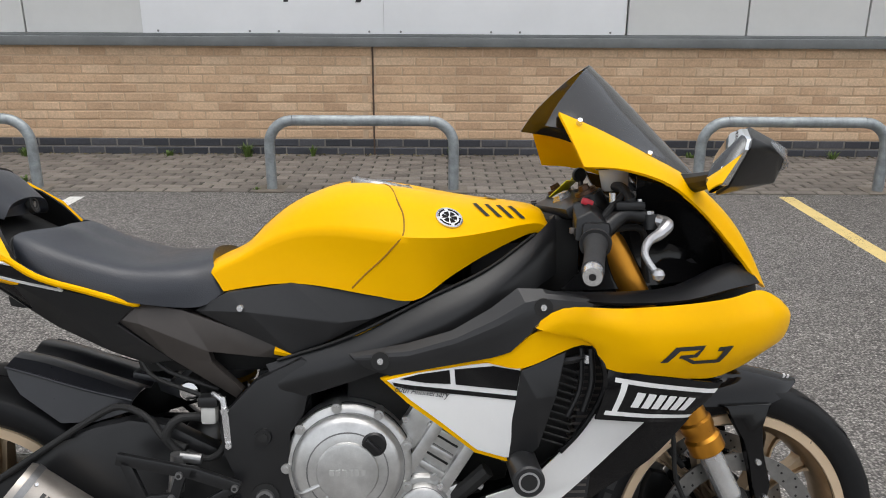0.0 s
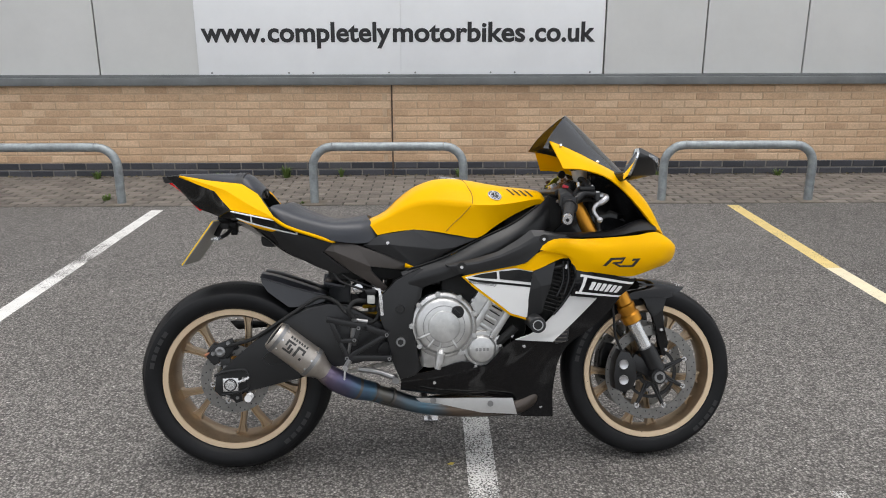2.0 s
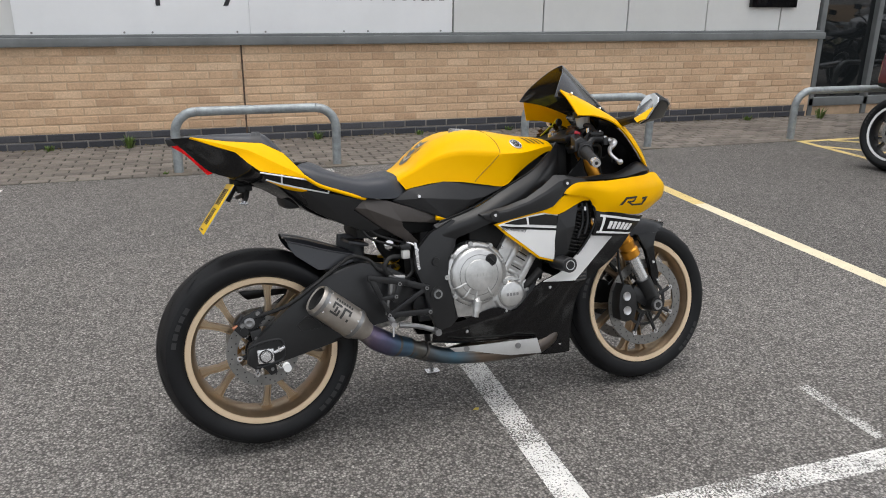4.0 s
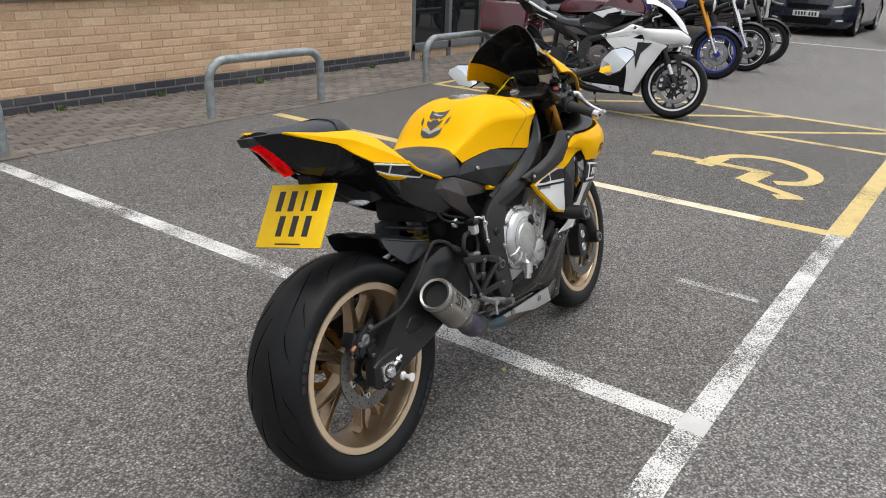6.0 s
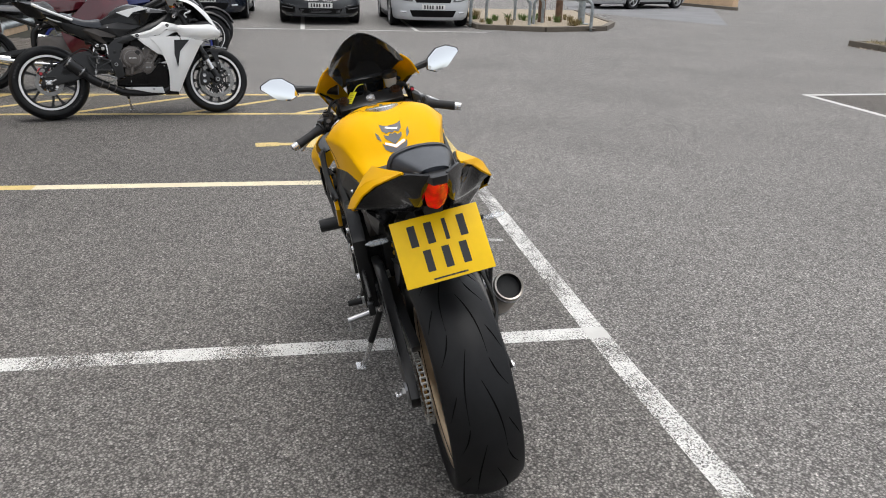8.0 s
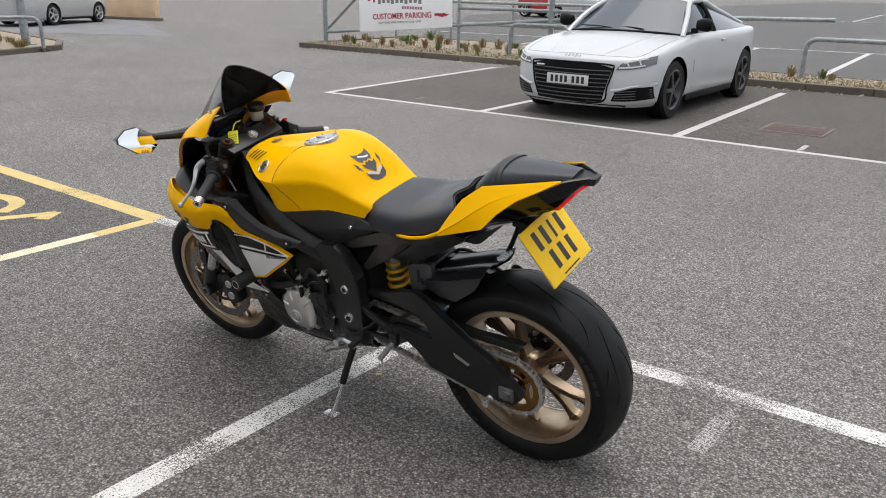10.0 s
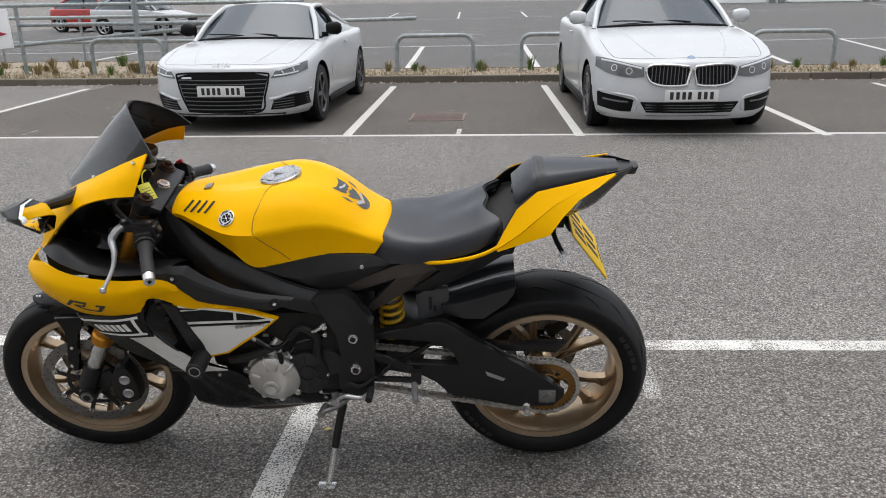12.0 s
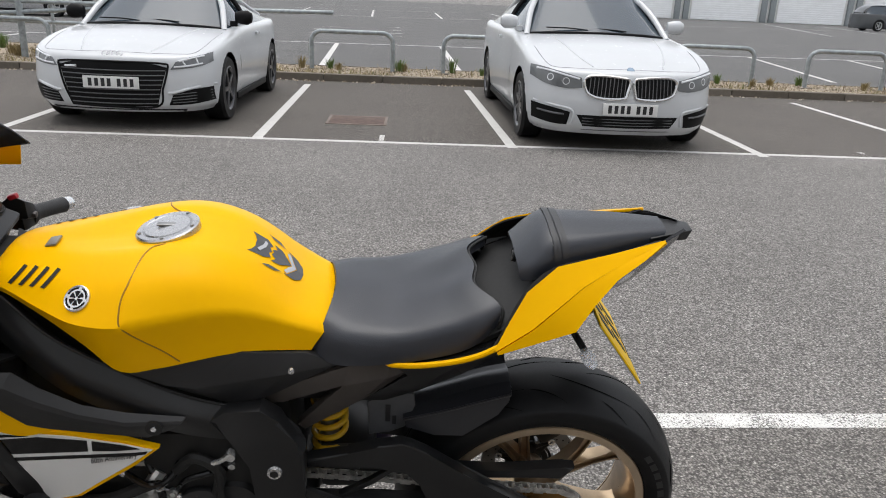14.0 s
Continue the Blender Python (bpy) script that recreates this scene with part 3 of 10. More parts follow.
box(bm, (-8.9, WALL_Y + 0.2, 3.0), (30.0, 0.2, 4.1))
tagged(finish(bm, "wall_backing", LEDGE), "dark backing wall behind the cladding panels", "wall", kind="structure")

shop_sign = thing("shop_sign", "long white sign board with a black web address", "sign")
bm = bmesh.new()
box(bm, (-1.43, WALL_Y + 0.012, 1.65), (2.0 - 0.002, 0.02, 1.26), 0.002)
part("board", bm, SIGN_WHITE, shop_sign)
bm = bmesh.new()
box(bm, (0.57, WALL_Y + 0.012, 1.65), (2.0 - 0.002, 0.02, 1.26), 0.002)
part("board", bm, SIGN_WHITE, shop_sign)
for word, x0, x1 in (("www.", -2.377, -1.755), ("completely", -1.729, -0.525), ("motorbikes", -0.505, 0.795), (".co.uk", 0.835, 1.485)):
    lettering("lettering", word, 0.26, INK, shop_sign, facing(x0, WALL_Y - 0.001, 1.337, (1, 0, 0)), width=x1 - x0, bold=0.007, depth=0.001)
for x in (-2.30, -1.54, -1.30, -0.55, -0.29, 0.46, 0.70, 1.45):
    bm = bmesh.new()
    cyl(bm, (x, WALL_Y + 0.002, 1.038), (x, WALL_Y - 0.003, 1.038), 0.009, seg=10)
    part("screw", bm, DULL_STEEL, shop_sign)
notice = thing("wall_box", "small dark framed notice board on the cladding", "notice board")
bm = bmesh.new()
box(bm, (5.45, WALL_Y + 0.0, 1.75), (0.62, 0.05, 0.95), 0.006)
part("frame", bm, GLOSS_BLACK, notice)

# shopfront glazing beyond the brick wall
shopfront = thing("shopfront", "dark shopfront glazing in grey aluminium frames", "shopfront", kind="structure")
GLAZE_X = (6.20, 7.03, 7.88, 9.4, 11.2, 13.0, 14.8, 16.6, 18.4)
for a, b in zip(GLAZE_X, GLAZE_X[1:]):
    bm = bmesh.new()
    box(bm, ((a + b) / 2, WALL_Y + 0.08, 1.75), (b - a - 0.05, 0.014, 3.1))
    part("pane", bm, WINDOW_GLASS, shopfront)
for x in GLAZE_X:
    bm = bmesh.new()
    box(bm, (x, WALL_Y + 0.06, 1.65), (0.07, 0.12, 3.3), 0.006)
    part("mullion", bm, LEDGE, shopfront)
bm = bmesh.new()
box(bm, (12.3, WALL_Y + 0.06, 0.17), (12.3, 0.12, 0.10), 0.006)
part("sill", bm, LEDGE, shopfront)
bm = bmesh.new()
box(bm, (12.3, WALL_Y + 0.10, 0.06), (12.3, 0.14, 0.12), 0.006)
part("plinth", bm, MORTAR, shopfront)
bm = bmesh.new()
box(bm, (12.3, WALL_Y + 0.10, 4.2), (12.3, 0.2, 1.8), 0.006)
part("fascia", bm, CLADDING, shopfront)
bm = bmesh.new()
box(bm, (12.3, WALL_Y + 4.0, 2.0), (12.4, 0.1, 4.2))
tagged(finish(bm, "wall_inside", LEDGE), "plain dark inner wall of the shop", "wall", kind="structure")

# ---- steel hoop barriers on the paving ----
def hoop(width, height, r, mat, label, group):
    h = thing("hoop_barrier", label, "hoop barrier", group)
    b = bmesh.new()
    c, w = 0.17, width / 2 - r
    arc = [(w - c + c * math.sin(radians(a)), 0, height - r - c + c * math.cos(radians(a))) for a in (0, 22, 45, 67, 90)]
    tube(b, [(w, 0, -0.05), (w, 0, 0.15), *arc[::-1]], r, 16, 26)
    tube(b, [(-w, 0, -0.05), (-w, 0, 0.15), *[(-x, y, z) for x, y, z in arc[::-1]]], r, 16, 26)
    cyl(b, (-(w - c), 0, height - r), (w - c, 0, height - r), r, seg=16)
    part("rail", b, mat, h)
    for s in (-1, 1):
        b = bmesh.new()
        box(b, (s * w, 0, 0.006), (0.20, 0.20, 0.012), 0.003)
        part("footing", b, KERB_MAT, h, "square concrete footing patch")
    return h


hoop_near = hoop(1.36, 0.53, 0.037, ZINC, "galvanised steel tube hoop barrier set in block paving", "hoops along the shop wall")
hoop_near.matrix_basis = pose(-0.505, 5.34, 0)
for x in (-3.46, 2.52, 5.48, 8.5, 11.5):
    copy_thing(hoop_near, pose(x, 5.36, 0, 0, 0, RND.uniform(-1, 1)))
hoop_far = hoop(1.42, 0.66, 0.037, ZINC, "galvanised steel tube hoop barrier on the gravel strip", "hoops on the gravel strip")
hoop_far.matrix_basis = pose(0.575, -10.45, 0.085)
for x in (-1.62, -5.55, -7.85, -10.1, 6.2):
    copy_thing(hoop_far, pose(x, -10.45, 0.085, 0, 0, RND.uniform(-1.5, 1.5)))

# ---- gravel strip with its kerb, south side ----
bm = bmesh.new()
flat(bm, ((-26, -11.05), (3.4, -11.05), (4.4, -13.4), (12.1, -13.4), (12.1, -9.6), (-26, -9.72)), 0.085)
tagged(finish(bm, "gravel_strip", GRAVEL), "strip of pale gravel with dry weeds behind a kerb", "gravel bed", kind="structure")


def kerb_run(name, p, q, label):
    p, q = Vector((*p, 0)), Vector((*q, 0))
    top = thing(name, label, "kerb", kind="structure")
    d = (q - p).normalized()
    n = max(1, int((q - p).length / 0.92))
    step = (q - p).length / n
    b = bmesh.new()
    box(b, (0, 0, 0.05), (step - 0.012, 0.14, 0.12), 0.012)
    me = bpy.data.meshes.new("kerb_stone")
    bmesh.ops.recalc_face_normals(b, faces=b.faces[:])
    b.to_mesh(me)
    b.free()
    me.materials.append(KERB_MAT)
    for i in range(n):
        c = p + d * step * (i + 0.5)
        ob = new("kerb_stone", me)
        ob.parent = top
        ob.matrix_basis = pose(c.x, c.y, RND.uniform(-0.004, 0.004), 0, 0, math.degrees(math.atan2(d.y, d.x)))
    return top


kerb_run("kerb", (-26, -9.66), (12.1, -9.55), "weathered concrete kerb along the gravel strip")
kerb_run("kerb", (12.1, -9.55), (12.1, -13.45), "weathered concrete kerb at the end of the gravel strip")
bm = bmesh.new()
box(bm, (-11.3, -11.08, 0.045), (29.4, 0.05, 0.10), 0.006)
box(bm, (8.25, -13.43, 0.045), (7.7, 0.05, 0.10), 0.006)
tagged(finish(bm, "edging", surface("brown_edging_board", (0.12, 0.10, 0.085), 0.9, dirt=0.4)), "brown edging board behind the gravel strip", "edging", kind="structure")
# loose stones of the gravel strip
b = bmesh.new()
for k in range(7000):
    x = RND.uniform(-12.5, 12.0)
    y = RND.uniform(-11.0 if x < 4.4 or RND.random() < 0.4 else -13.3, -9.78) if RND.random() < 0.93 else RND.uniform(-9.56, -9.36)
    z = 0.085 if y < -9.7 else 0.0
    r = RND.uniform(0.012, 0.030)
    o, a = Vector((x, y, z)), RND.uniform(0, 6.283)
    ring_pts = [o + Vector((math.cos(a + i * 1.571) * r * RND.uniform(0.7, 1.2), math.sin(a + i * 1.571) * r * RND.uniform(0.6, 1.0), 0)) for i in range(4)]
    tip = [b.verts.new(p + Vector((0, 0, r * 0.15))) for p in ring_pts]
    cap_v = [b.verts.new(o + (p - o) * 0.55 + Vector((0, 0, r * RND.uniform(0.6, 1.0)))) for p in ring_pts]
    for i in range(4):
        b.faces.new((tip[i], tip[(i + 1) % 4], cap_v[(i + 1) % 4], cap_v[i]))
    b.faces.new(cap_v)
tagged(finish(b, "gravel_stones", pieces("gravel_stone", ((0.0, (0.20, 0.155, 0.11)), (0.4, (0.36, 0.29, 0.21)), (0.75, (0.50, 0.42, 0.32)), (1.0, (0.62, 0.56, 0.47))), 0.9, False), sharp=10), "loose pale brown gravel stones on the strip and along its kerb", "gravel", kind="stuff")


# weeds against the wall and dry tufts on the gravel
def tuft(name, label, mat, x, y, z, r, h, n, lean=0.6):
    b = bmesh.new()
    for k in range(n):
        a, t, l = RND.uniform(0, 6.283), RND.uniform(0.2, 1.0) * lean, h * RND.uniform(0.5, 1.0)
        d, w = Vector((math.cos(a), math.sin(a), 0)), RND.uniform(0.004, 0.009)
        s = Vector((-d.y, d.x, 0)) * w
        o = Vector((x, y, z)) + d * r * RND.uniform(0, 0.4)
        mid, tip = o + d * l * t * 0.4 + Vector((0, 0, l * 0.6)), o + d * l * t + Vector((0, 0, l * (1 - 0.35 * t)))
        v = [b.verts.new(p) for p in (o - s * 0.6, o + s * 0.6, mid + s, mid - s, tip)]
        b.faces.new((v[0], v[1], v[2], v[3]))
        b.faces.new((v[3], v[2], v[4]))
    return tagged(finish(b, name, mat), label, "weed", kind="stuff")


for x, y, r, h, n in ((-1.60, 6.50, 0.10, 0.15, 60), (-1.05, 6.55, 0.06, 0.12, 22), (-3.50, 6.50, 0.09, 0.10, 34), (0.15, 6.52, 0.10, 0.10, 40), (-3.0, 5.50, 0.12, 0.06, 40), (-1.25, 5.30, 0.06, 0.03, 14), (3.4, 6.5, 0.10, 0.09, 30), (1.2, 6.55, 0.12, 0.06, 30), (6.15, 6.4, 0.12, 0.16, 40), (5.2, 6.5, 0.1, 0.08, 26), (-2.3, 6.56, 0.14, 0.06, 26), (2.2, 6.56, 0.14, 0.06, 26)):
    tuft("weed", "green weeds growing between wall and paving", LEAF, x, y, 0.005, r, h, n)
for x, y, h, dry in ((1.42, -10.5, 0.26, 1), (0.95, -10.55, 0.22, 0), (0.80, -10.45, 0.16, 1), (-0.22, -10.45, 0.27, 0), (-0.30, -10.5, 0.20, 1), (-1.10, -10.6, 0.36, 0), (-1.62, -10.4, 0.17, 0), (-1.75, -9.75, 0.14, 0), (-5.2, -10.4, 0.2, 1), (-5.7, -10.6, 0.22, 0), (-6.2, -10.3, 0.18, 1), (-6.6, -10.5, 0.2, 1), (-7.2, -10.7, 0.24, 0), (-8.2, -10.4, 0.2, 1), (-8.7, -10.3, 0.16, 1), (-9.4, -10.5, 0.2, 0), (-10.5, -10.5, 0.22, 1), (3.9, -10.5, 0.26, 1), (4.5, -10.3, 0.22, 1),
                     (5.1, -10.6, 0.3, 0), (5.6, -10.2, 0.2, 1), (6.1, -10.6, 0.3, 1), (6.5, -10.3, 0.26, 0), (7.0, -10.6, 0.3, 1), (7.5, -10.2, 0.22, 1), (8.0, -10.5, 0.3, 1), (8.6, -10.3, 0.26, 0), (9.2, -10.6, 0.3, 1), (9.9, -10.3, 0.24, 1), (10.5, -10.6, 0.3, 1), (11.2, -10.4, 0.26, 0), (11.7, -10.6, 0.3, 1), (2.2, -10.4, 0.2, 1), (2.9, -10.6, 0.26, 0)):
    tuft("dry_weed" if dry else "weed", "dry yellowed weeds on the gravel strip" if dry else "green weeds growing on the gravel strip", DRY_GRASS if dry else LEAF, x, y, 0.085, 0.16, h, 46)

for k in range(34):
    dry = RND.random() < 0.7
    tuft("dry_weed" if dry else "weed", "dry yellowed weeds on the gravel bed by the railing" if dry else "green weeds on the gravel bed by the railing", DRY_GRASS if dry else LEAF, RND.uniform(4.6, 11.9), RND.uniform(-13.2, -10.6), 0.085, 0.26, RND.uniform(0.14, 0.34), 60)

b = bmesh.new()
for k in range(5200):
    x, y = RND.uniform(-12.5, 12.0), -9.74 - abs(RND.gauss(0, 0.16)) if RND.random() < 0.6 else RND.uniform(-11.0, -9.75)
    if noise.noise(Vector((x * 0.9, y * 1.5, 0))) < -0.12:
        continue
    a, h, w = RND.uniform(0, 6.283), RND.uniform(0.03, 0.11), RND.uniform(0.004, 0.010)
    d = Vector((math.cos(a), math.sin(a), 0))
    o, sd = Vector((x, y, 0.085)), Vector((-d.y, d.x, 0)) * w
    v = [b.verts.new(p) for p in (o - sd, o + sd, o + d * h * 0.8 + Vector((0, 0, h)))]
    b.faces.new(v)
tagged(finish(b, "straw", pieces("straw_blade", ((0.0, (0.10, 0.11, 0.035)), (0.35, (0.22, 0.18, 0.08)), (1.0, (0.38, 0.31, 0.17))), 0.85, False)), "low dry straw and weeds along the gravel strip", "dry grass", kind="stuff")

# weeds and moss in a thin line along the wall's foot
b = bmesh.new()
for k in range(900):
    x, y = RND.uniform(-4.6, 6.1), WALL_Y - 0.02 - abs(RND.gauss(0, 0.05))
    s = RND.uniform(0.006, 0.016)
    a = RND.uniform(0, 3.14)
    c, d = Vector((math.cos(a) * s, math.sin(a) * s, 0)), Vector((-math.sin(a) * s * 0.6, math.cos(a) * s * 0.6, s * RND.uniform(0.1, 0.9)))
    o = Vector((x, y, 0.013))
    b.faces.new([b.verts.new(p) for p in (o - c, o + d, o + c, o - d * 0.3 + Vector((0, 0, 0.004)))])
tagged(finish(b, "leaf_litter", surface("moss_and_litter", (0.17, 0.14, 0.07), 0.9, dirt=0.5, dirt_scale=4)), "moss and dry litter along the foot of the wall", "litter", kind="stuff")

# hairline cracks in the asphalt
# the crack is a flat band; its colour is the shade inside it
CRACK_SHADE = surface("crack_shadow", (0.075, 0.073, 0.07), 0.95)
for pts in (((9.6, -1.05), (8.6, -1.25), (7.4, -1.15), (6.6, -1.45), (5.7, -1.5), (4.7, -1.85), (3.7, -1.75)),):
    q = [(x + RND.uniform(-0.05, 0.05), y + RND.uniform(-0.06, 0.06)) for x, y in pts]
    line("crack", "hairline crack in the asphalt", CRACK_SHADE, [(q, 0.006)], 0.003)


bm = bmesh.new()
flat(bm, ((-0.090, 1.168), (-0.077, 1.182), (-0.062, 1.178), (-0.072, 1.163)), 0.006)
tagged(finish(bm, "fallen_leaf", surface("yellow_leaf", (0.50, 0.38, 0.06), 0.7)), "small yellow fallen leaf on the asphalt", "leaf")

# ---- the motorcycle: x forward, y to its left, z up; leaning on its side stand ----
import mathutils.bvhtree


def put(name, mat, parent, *ops, label="", sharp=35, m=None):
    """One mesh part made of several operations, each (function, arguments...)."""
    b = bmesh.new()
    for f, *a in ops:
        kw = a.pop() if a and isinstance(a[-1], dict) else {}
        f(b, *a, **kw)
    if m is not None:
        bmesh.ops.transform(b, matrix=m, verts=b.verts[:])
    return part(name, b, mat, parent, label, sharp)


def each(name, mat, parent, *ops, label="", sharp=35, m=None):
    """Like put, with every operation a part of its own."""
    return [put(name, mat, parent, op, label=label, sharp=sharp, m=m) for op in ops]


def side(s, pts):
    return [(x, y * s, z) for x, y, z in pts]


def loft_grid(rails, n, rows):
    lines = [smooth_line(r, n) for r in rails]
    return [smooth_line([l[i] for l in lines], rows) for i in range(n)]


def patch(bm, grid, corners, lift, n=6):
    """A decal: the part of a lofted grid between four (u, v) corners, lifted along the normal."""
    N, R = len(grid), len(grid[0])

    def at(u, v):
        i, k = u * (N - 1), v * (R - 1)
        i0, k0 = min(N - 2, max(0, int(i))), min(R - 2, max(0, int(k)))
        f, g = i - i0, k - k0
        return grid[i0][k0].lerp(grid[i0 + 1][k0], f).lerp(grid[i0][k0 + 1].lerp(grid[i0 + 1][k0 + 1], f), g)

    (a, b), (c, d), (e, f), (g, h) = corners
    V = []
    for p in range(n + 1):
        row = []
        for q in range(n + 1):
            s, t = p / n, q / n
            u = (a * (1 - s) + c * s) * (1 - t) + (g * (1 - s) + e * s) * t
            v = (b * (1 - s) + d * s) * (1 - t) + (h * (1 - s) + f * s) * t
            nrm = (at(u + 0.01, v) - at(u - 0.01, v)).cross(at(u, v + 0.02) - at(u, v - 0.02))
            nrm = nrm.normalized() if nrm.length > 1e-9 else Vector((0, 0, 1))
            pt = at(u, v)
            if nrm.dot(pt - Vector((0.75, 0, 0.86))) < 0:
                nrm = -nrm
            row.append(bm.verts.new(pt + nrm * lift))
        V.append(row)
    for p in range(n):
        for q in range(n):
            bm.faces.new((V[p][q], V[p + 1][q], V[p + 1][q + 1], V[p][q + 1]))
    return bm


def draped(bm, grid, corners, s, lift, n):
    """A decal on one flank of a loft, between four (u, v) corners, lifted sideways."""
    N, R = len(grid) - 1, len(grid[0]) - 1

    def at(u, v):
        i, k = min(N - 1e-6, max(0, u * N)), min(R - 1e-6, max(0, v * R))
        a, c = int(i), int(k)
        return grid[a][c].lerp(grid[a + 1][c], i - a).lerp(grid[a][c + 1].lerp(grid[a + 1][c + 1], i - a), k - c)

    (a, b), (c, d), (e, f), (g, h) = corners
    V = [[bm.verts.new(at((a + (c - a) * p / n) * (1 - q / n) + (g + (e - g) * p / n) * q / n, (b + (d - b) * p / n) * (1 - q / n) + (h + (f - h) * p / n) * q / n) + Vector((0, s * lift, 0))) for q in range(n + 1)] for p in range(n + 1)]
    for p in range(n):
        for q in range(n):
            bm.faces.new((V[p][q], V[p + 1][q], V[p + 1][q + 1], V[p][q + 1]))
    return bm


def projected(bm, grid, corners, s, lift, n):
    """A decal given by four (x, z) corners of the side view, laid onto the flank of a loft."""
    flatg = [p for row in grid for p in row]

    def width(x, z):
        near = sorted(flatg, key=lambda p: (p.x - x) ** 2 + (p.z - z) ** 2)[:4]
        w = [1 / (1e-7 + (p.x - x) ** 2 + (p.z - z) ** 2) for p in near]
        return sum(a * abs(p.y) for a, p in zip(w, near)) / sum(w)

    (a, b), (c, d), (e, f), (g, h) = corners
    V = []
    for p in range(n + 1):
        row = []
        for q in range(n + 1):
            x = (a + (c - a) * p / n) * (1 - q / n) + (g + (e - g) * p / n) * q / n
            z = (b + (d - b) * p / n) * (1 - q / n) + (h + (f - h) * p / n) * q / n
            row.append(bm.verts.new((x, s * (width(x, z) + lift), z)))
        V.append(row)
    for p in range(n):
        for q in range(n):
            bm.faces.new((V[p][q], V[p + 1][q], V[p + 1][q + 1], V[p][q + 1]))
    return bm


def ring(c, r0, r1, y0, y1, seg=48):
    """Operation for a flat annulus about the y axis."""
    m = pose(c[0], 0, c[2], -90, 0, 0)
    return (lathe, [(r0, y0), (r1, y0), (r1, y1), (r0, y1), (r0, y0)], m, seg)


def facets(bm, pts, faces, s, thick, bevel=0.0):
    """A hard edged moulding: flat faces over numbered points, closed by a back face towards the middle of the machine."""
    out = [bm.verts.new((x, s * y, z)) for x, y, z in pts]
    back = [bm.verts.new((x, s * (y - thick), z)) for x, y, z in pts]
    count = {}
    for f in faces:
        for a, b in zip(f, f[1:] + f[:1]):
            count[frozenset((a, b))] = count.get(frozenset((a, b)), 0) + 1
    front = [bm.faces.new([out[i] for i in f]) for f in faces]
    for f in faces:
        bm.faces.new([back[i] for i in f[::-1]])
        for a, b in zip(f, f[1:] + f[:1]):
            if count[frozenset((a, b))] == 1:
                bm.faces.new((out[a], back[a], back[b], out[b]))
    if bevel:
        es = list({e for f in front for e in f.edges})
        bmesh.ops.bevel(bm, geom=es, offset=bevel, segments=2, affect="EDGES", profile=0.6, clamp_overlap=True)
    return bm


def hull(bm, pts, s, bevel):
    """A closed hard edged body round the given points, its edges eased."""
    vs = [bm.verts.new((x, s * y, z)) for x, y, z in pts]
    bmesh.ops.convex_hull(bm, input=vs, use_existing_faces=False)
    bmesh.ops.delete(bm, geom=[v for v in vs if not v.link_faces], context="VERTS")
    bmesh.ops.dissolve_limit(bm, angle_limit=radians(14), verts=bm.verts[:], edges=bm.edges[:])
    bmesh.ops.bevel(bm, geom=bm.edges[:], offset=bevel, segments=2, affect="EDGES", profile=0.6, clamp_overlap=True)
    return bm


def bolt(p, r, h, s=-1):
    """Operation for a small round bolt head that points to side s."""
    return (cyl, p, (p[0], p[1] + s * h, p[2]), r, r * 0.85, 12)


def spokes(bm, c, r_hub, r_rim, count, half_w, start, fork=12.0):
    """Forked cast spokes in the wheel's plane: ribbed edges with a channel between them, flared where they meet the rim."""
    cross = ((-1, -1), (-0.62, -1), (-0.50, -0.45), (0.50, -0.45), (0.62, -1), (1, -1), (1, 1), (0.62, 1), (0.50, 0.45), (-0.50, 0.45), (-0.62, 1), (-1, 1))
    for k in range(count):
        a = radians(start + 360 / count * k)
        def at(r, da, y):
            return Vector((c[0] + r * math.cos(a + da), y, c[2] + r * math.sin(a + da)))
        knee = r_hub + (r_rim - r_hub) * 0.30
        for sgn in (-1, 1):
            da = radians(fork) * sgn
            pts = [(at(r_hub, 0, 0), 0.017), (at(knee, 0.05 * sgn, 0), 0.012), (at((knee + r_rim) / 2, da * 0.75, 0), 0.0090), (at(r_rim * 0.86, da * 0.98, 0), 0.0100), (at(r_rim * 0.95, da * 1.03, 0), 0.0145), (at(r_rim + 0.002, da * 1.05, 0), 0.026)]
            rings = []
            for i, (p, w) in enumerate(pts):
                d = (pts[min(i + 1, 5)][0] - pts[max(i - 1, 0)][0]).normalized()
                n = Vector((-d.z, 0, d.x))
                t = half_w * (1.0 - 0.35 * min(1, i / 3))
                rings.append([bm.verts.new(p + n * w * u + Vector((0, v * t, 0))) for u, v in cross])
            for A, B in zip(rings, rings[1:]):
                for q in range(12):
                    bm.faces.new((A[q], A[(q + 1) % 12], B[(q + 1) % 12], B[q]))
    return bm


def tread(bm, c, R, prof_r, marks, w=0.0042):
    """Thin dark tread cuts that follow the tyre's crown: marks of (angle0, y0, angle1, y1, bend)."""
    for a0, y0, a1, y1, bend in marks:
        L, Q = [], []
        for i in range(9):
            t = i / 8
            a, y = radians(a0 + (a1 - a0) * t), y0 + (y1 - y0) * t + bend * math.sin(math.pi * t)
            ww = w * (0.25 + 0.75 * math.sin(math.pi * min(1, t * 1.15 + 0.02)))
            r = float(np.interp(abs(y), prof_r[0], prof_r[1])) + 0.0006
            p = Vector((c[0] + r * math.cos(a), y, c[2] + r * math.sin(a)))
            L.append(bm.verts.new(p + Vector((0, ww / 2, 0))))
            Q.append(bm.verts.new(p - Vector((0, ww / 2, 0))))
        for i in range(8):
            bm.faces.new((L[i], L[i + 1], Q[i + 1], Q[i]))
    return bm


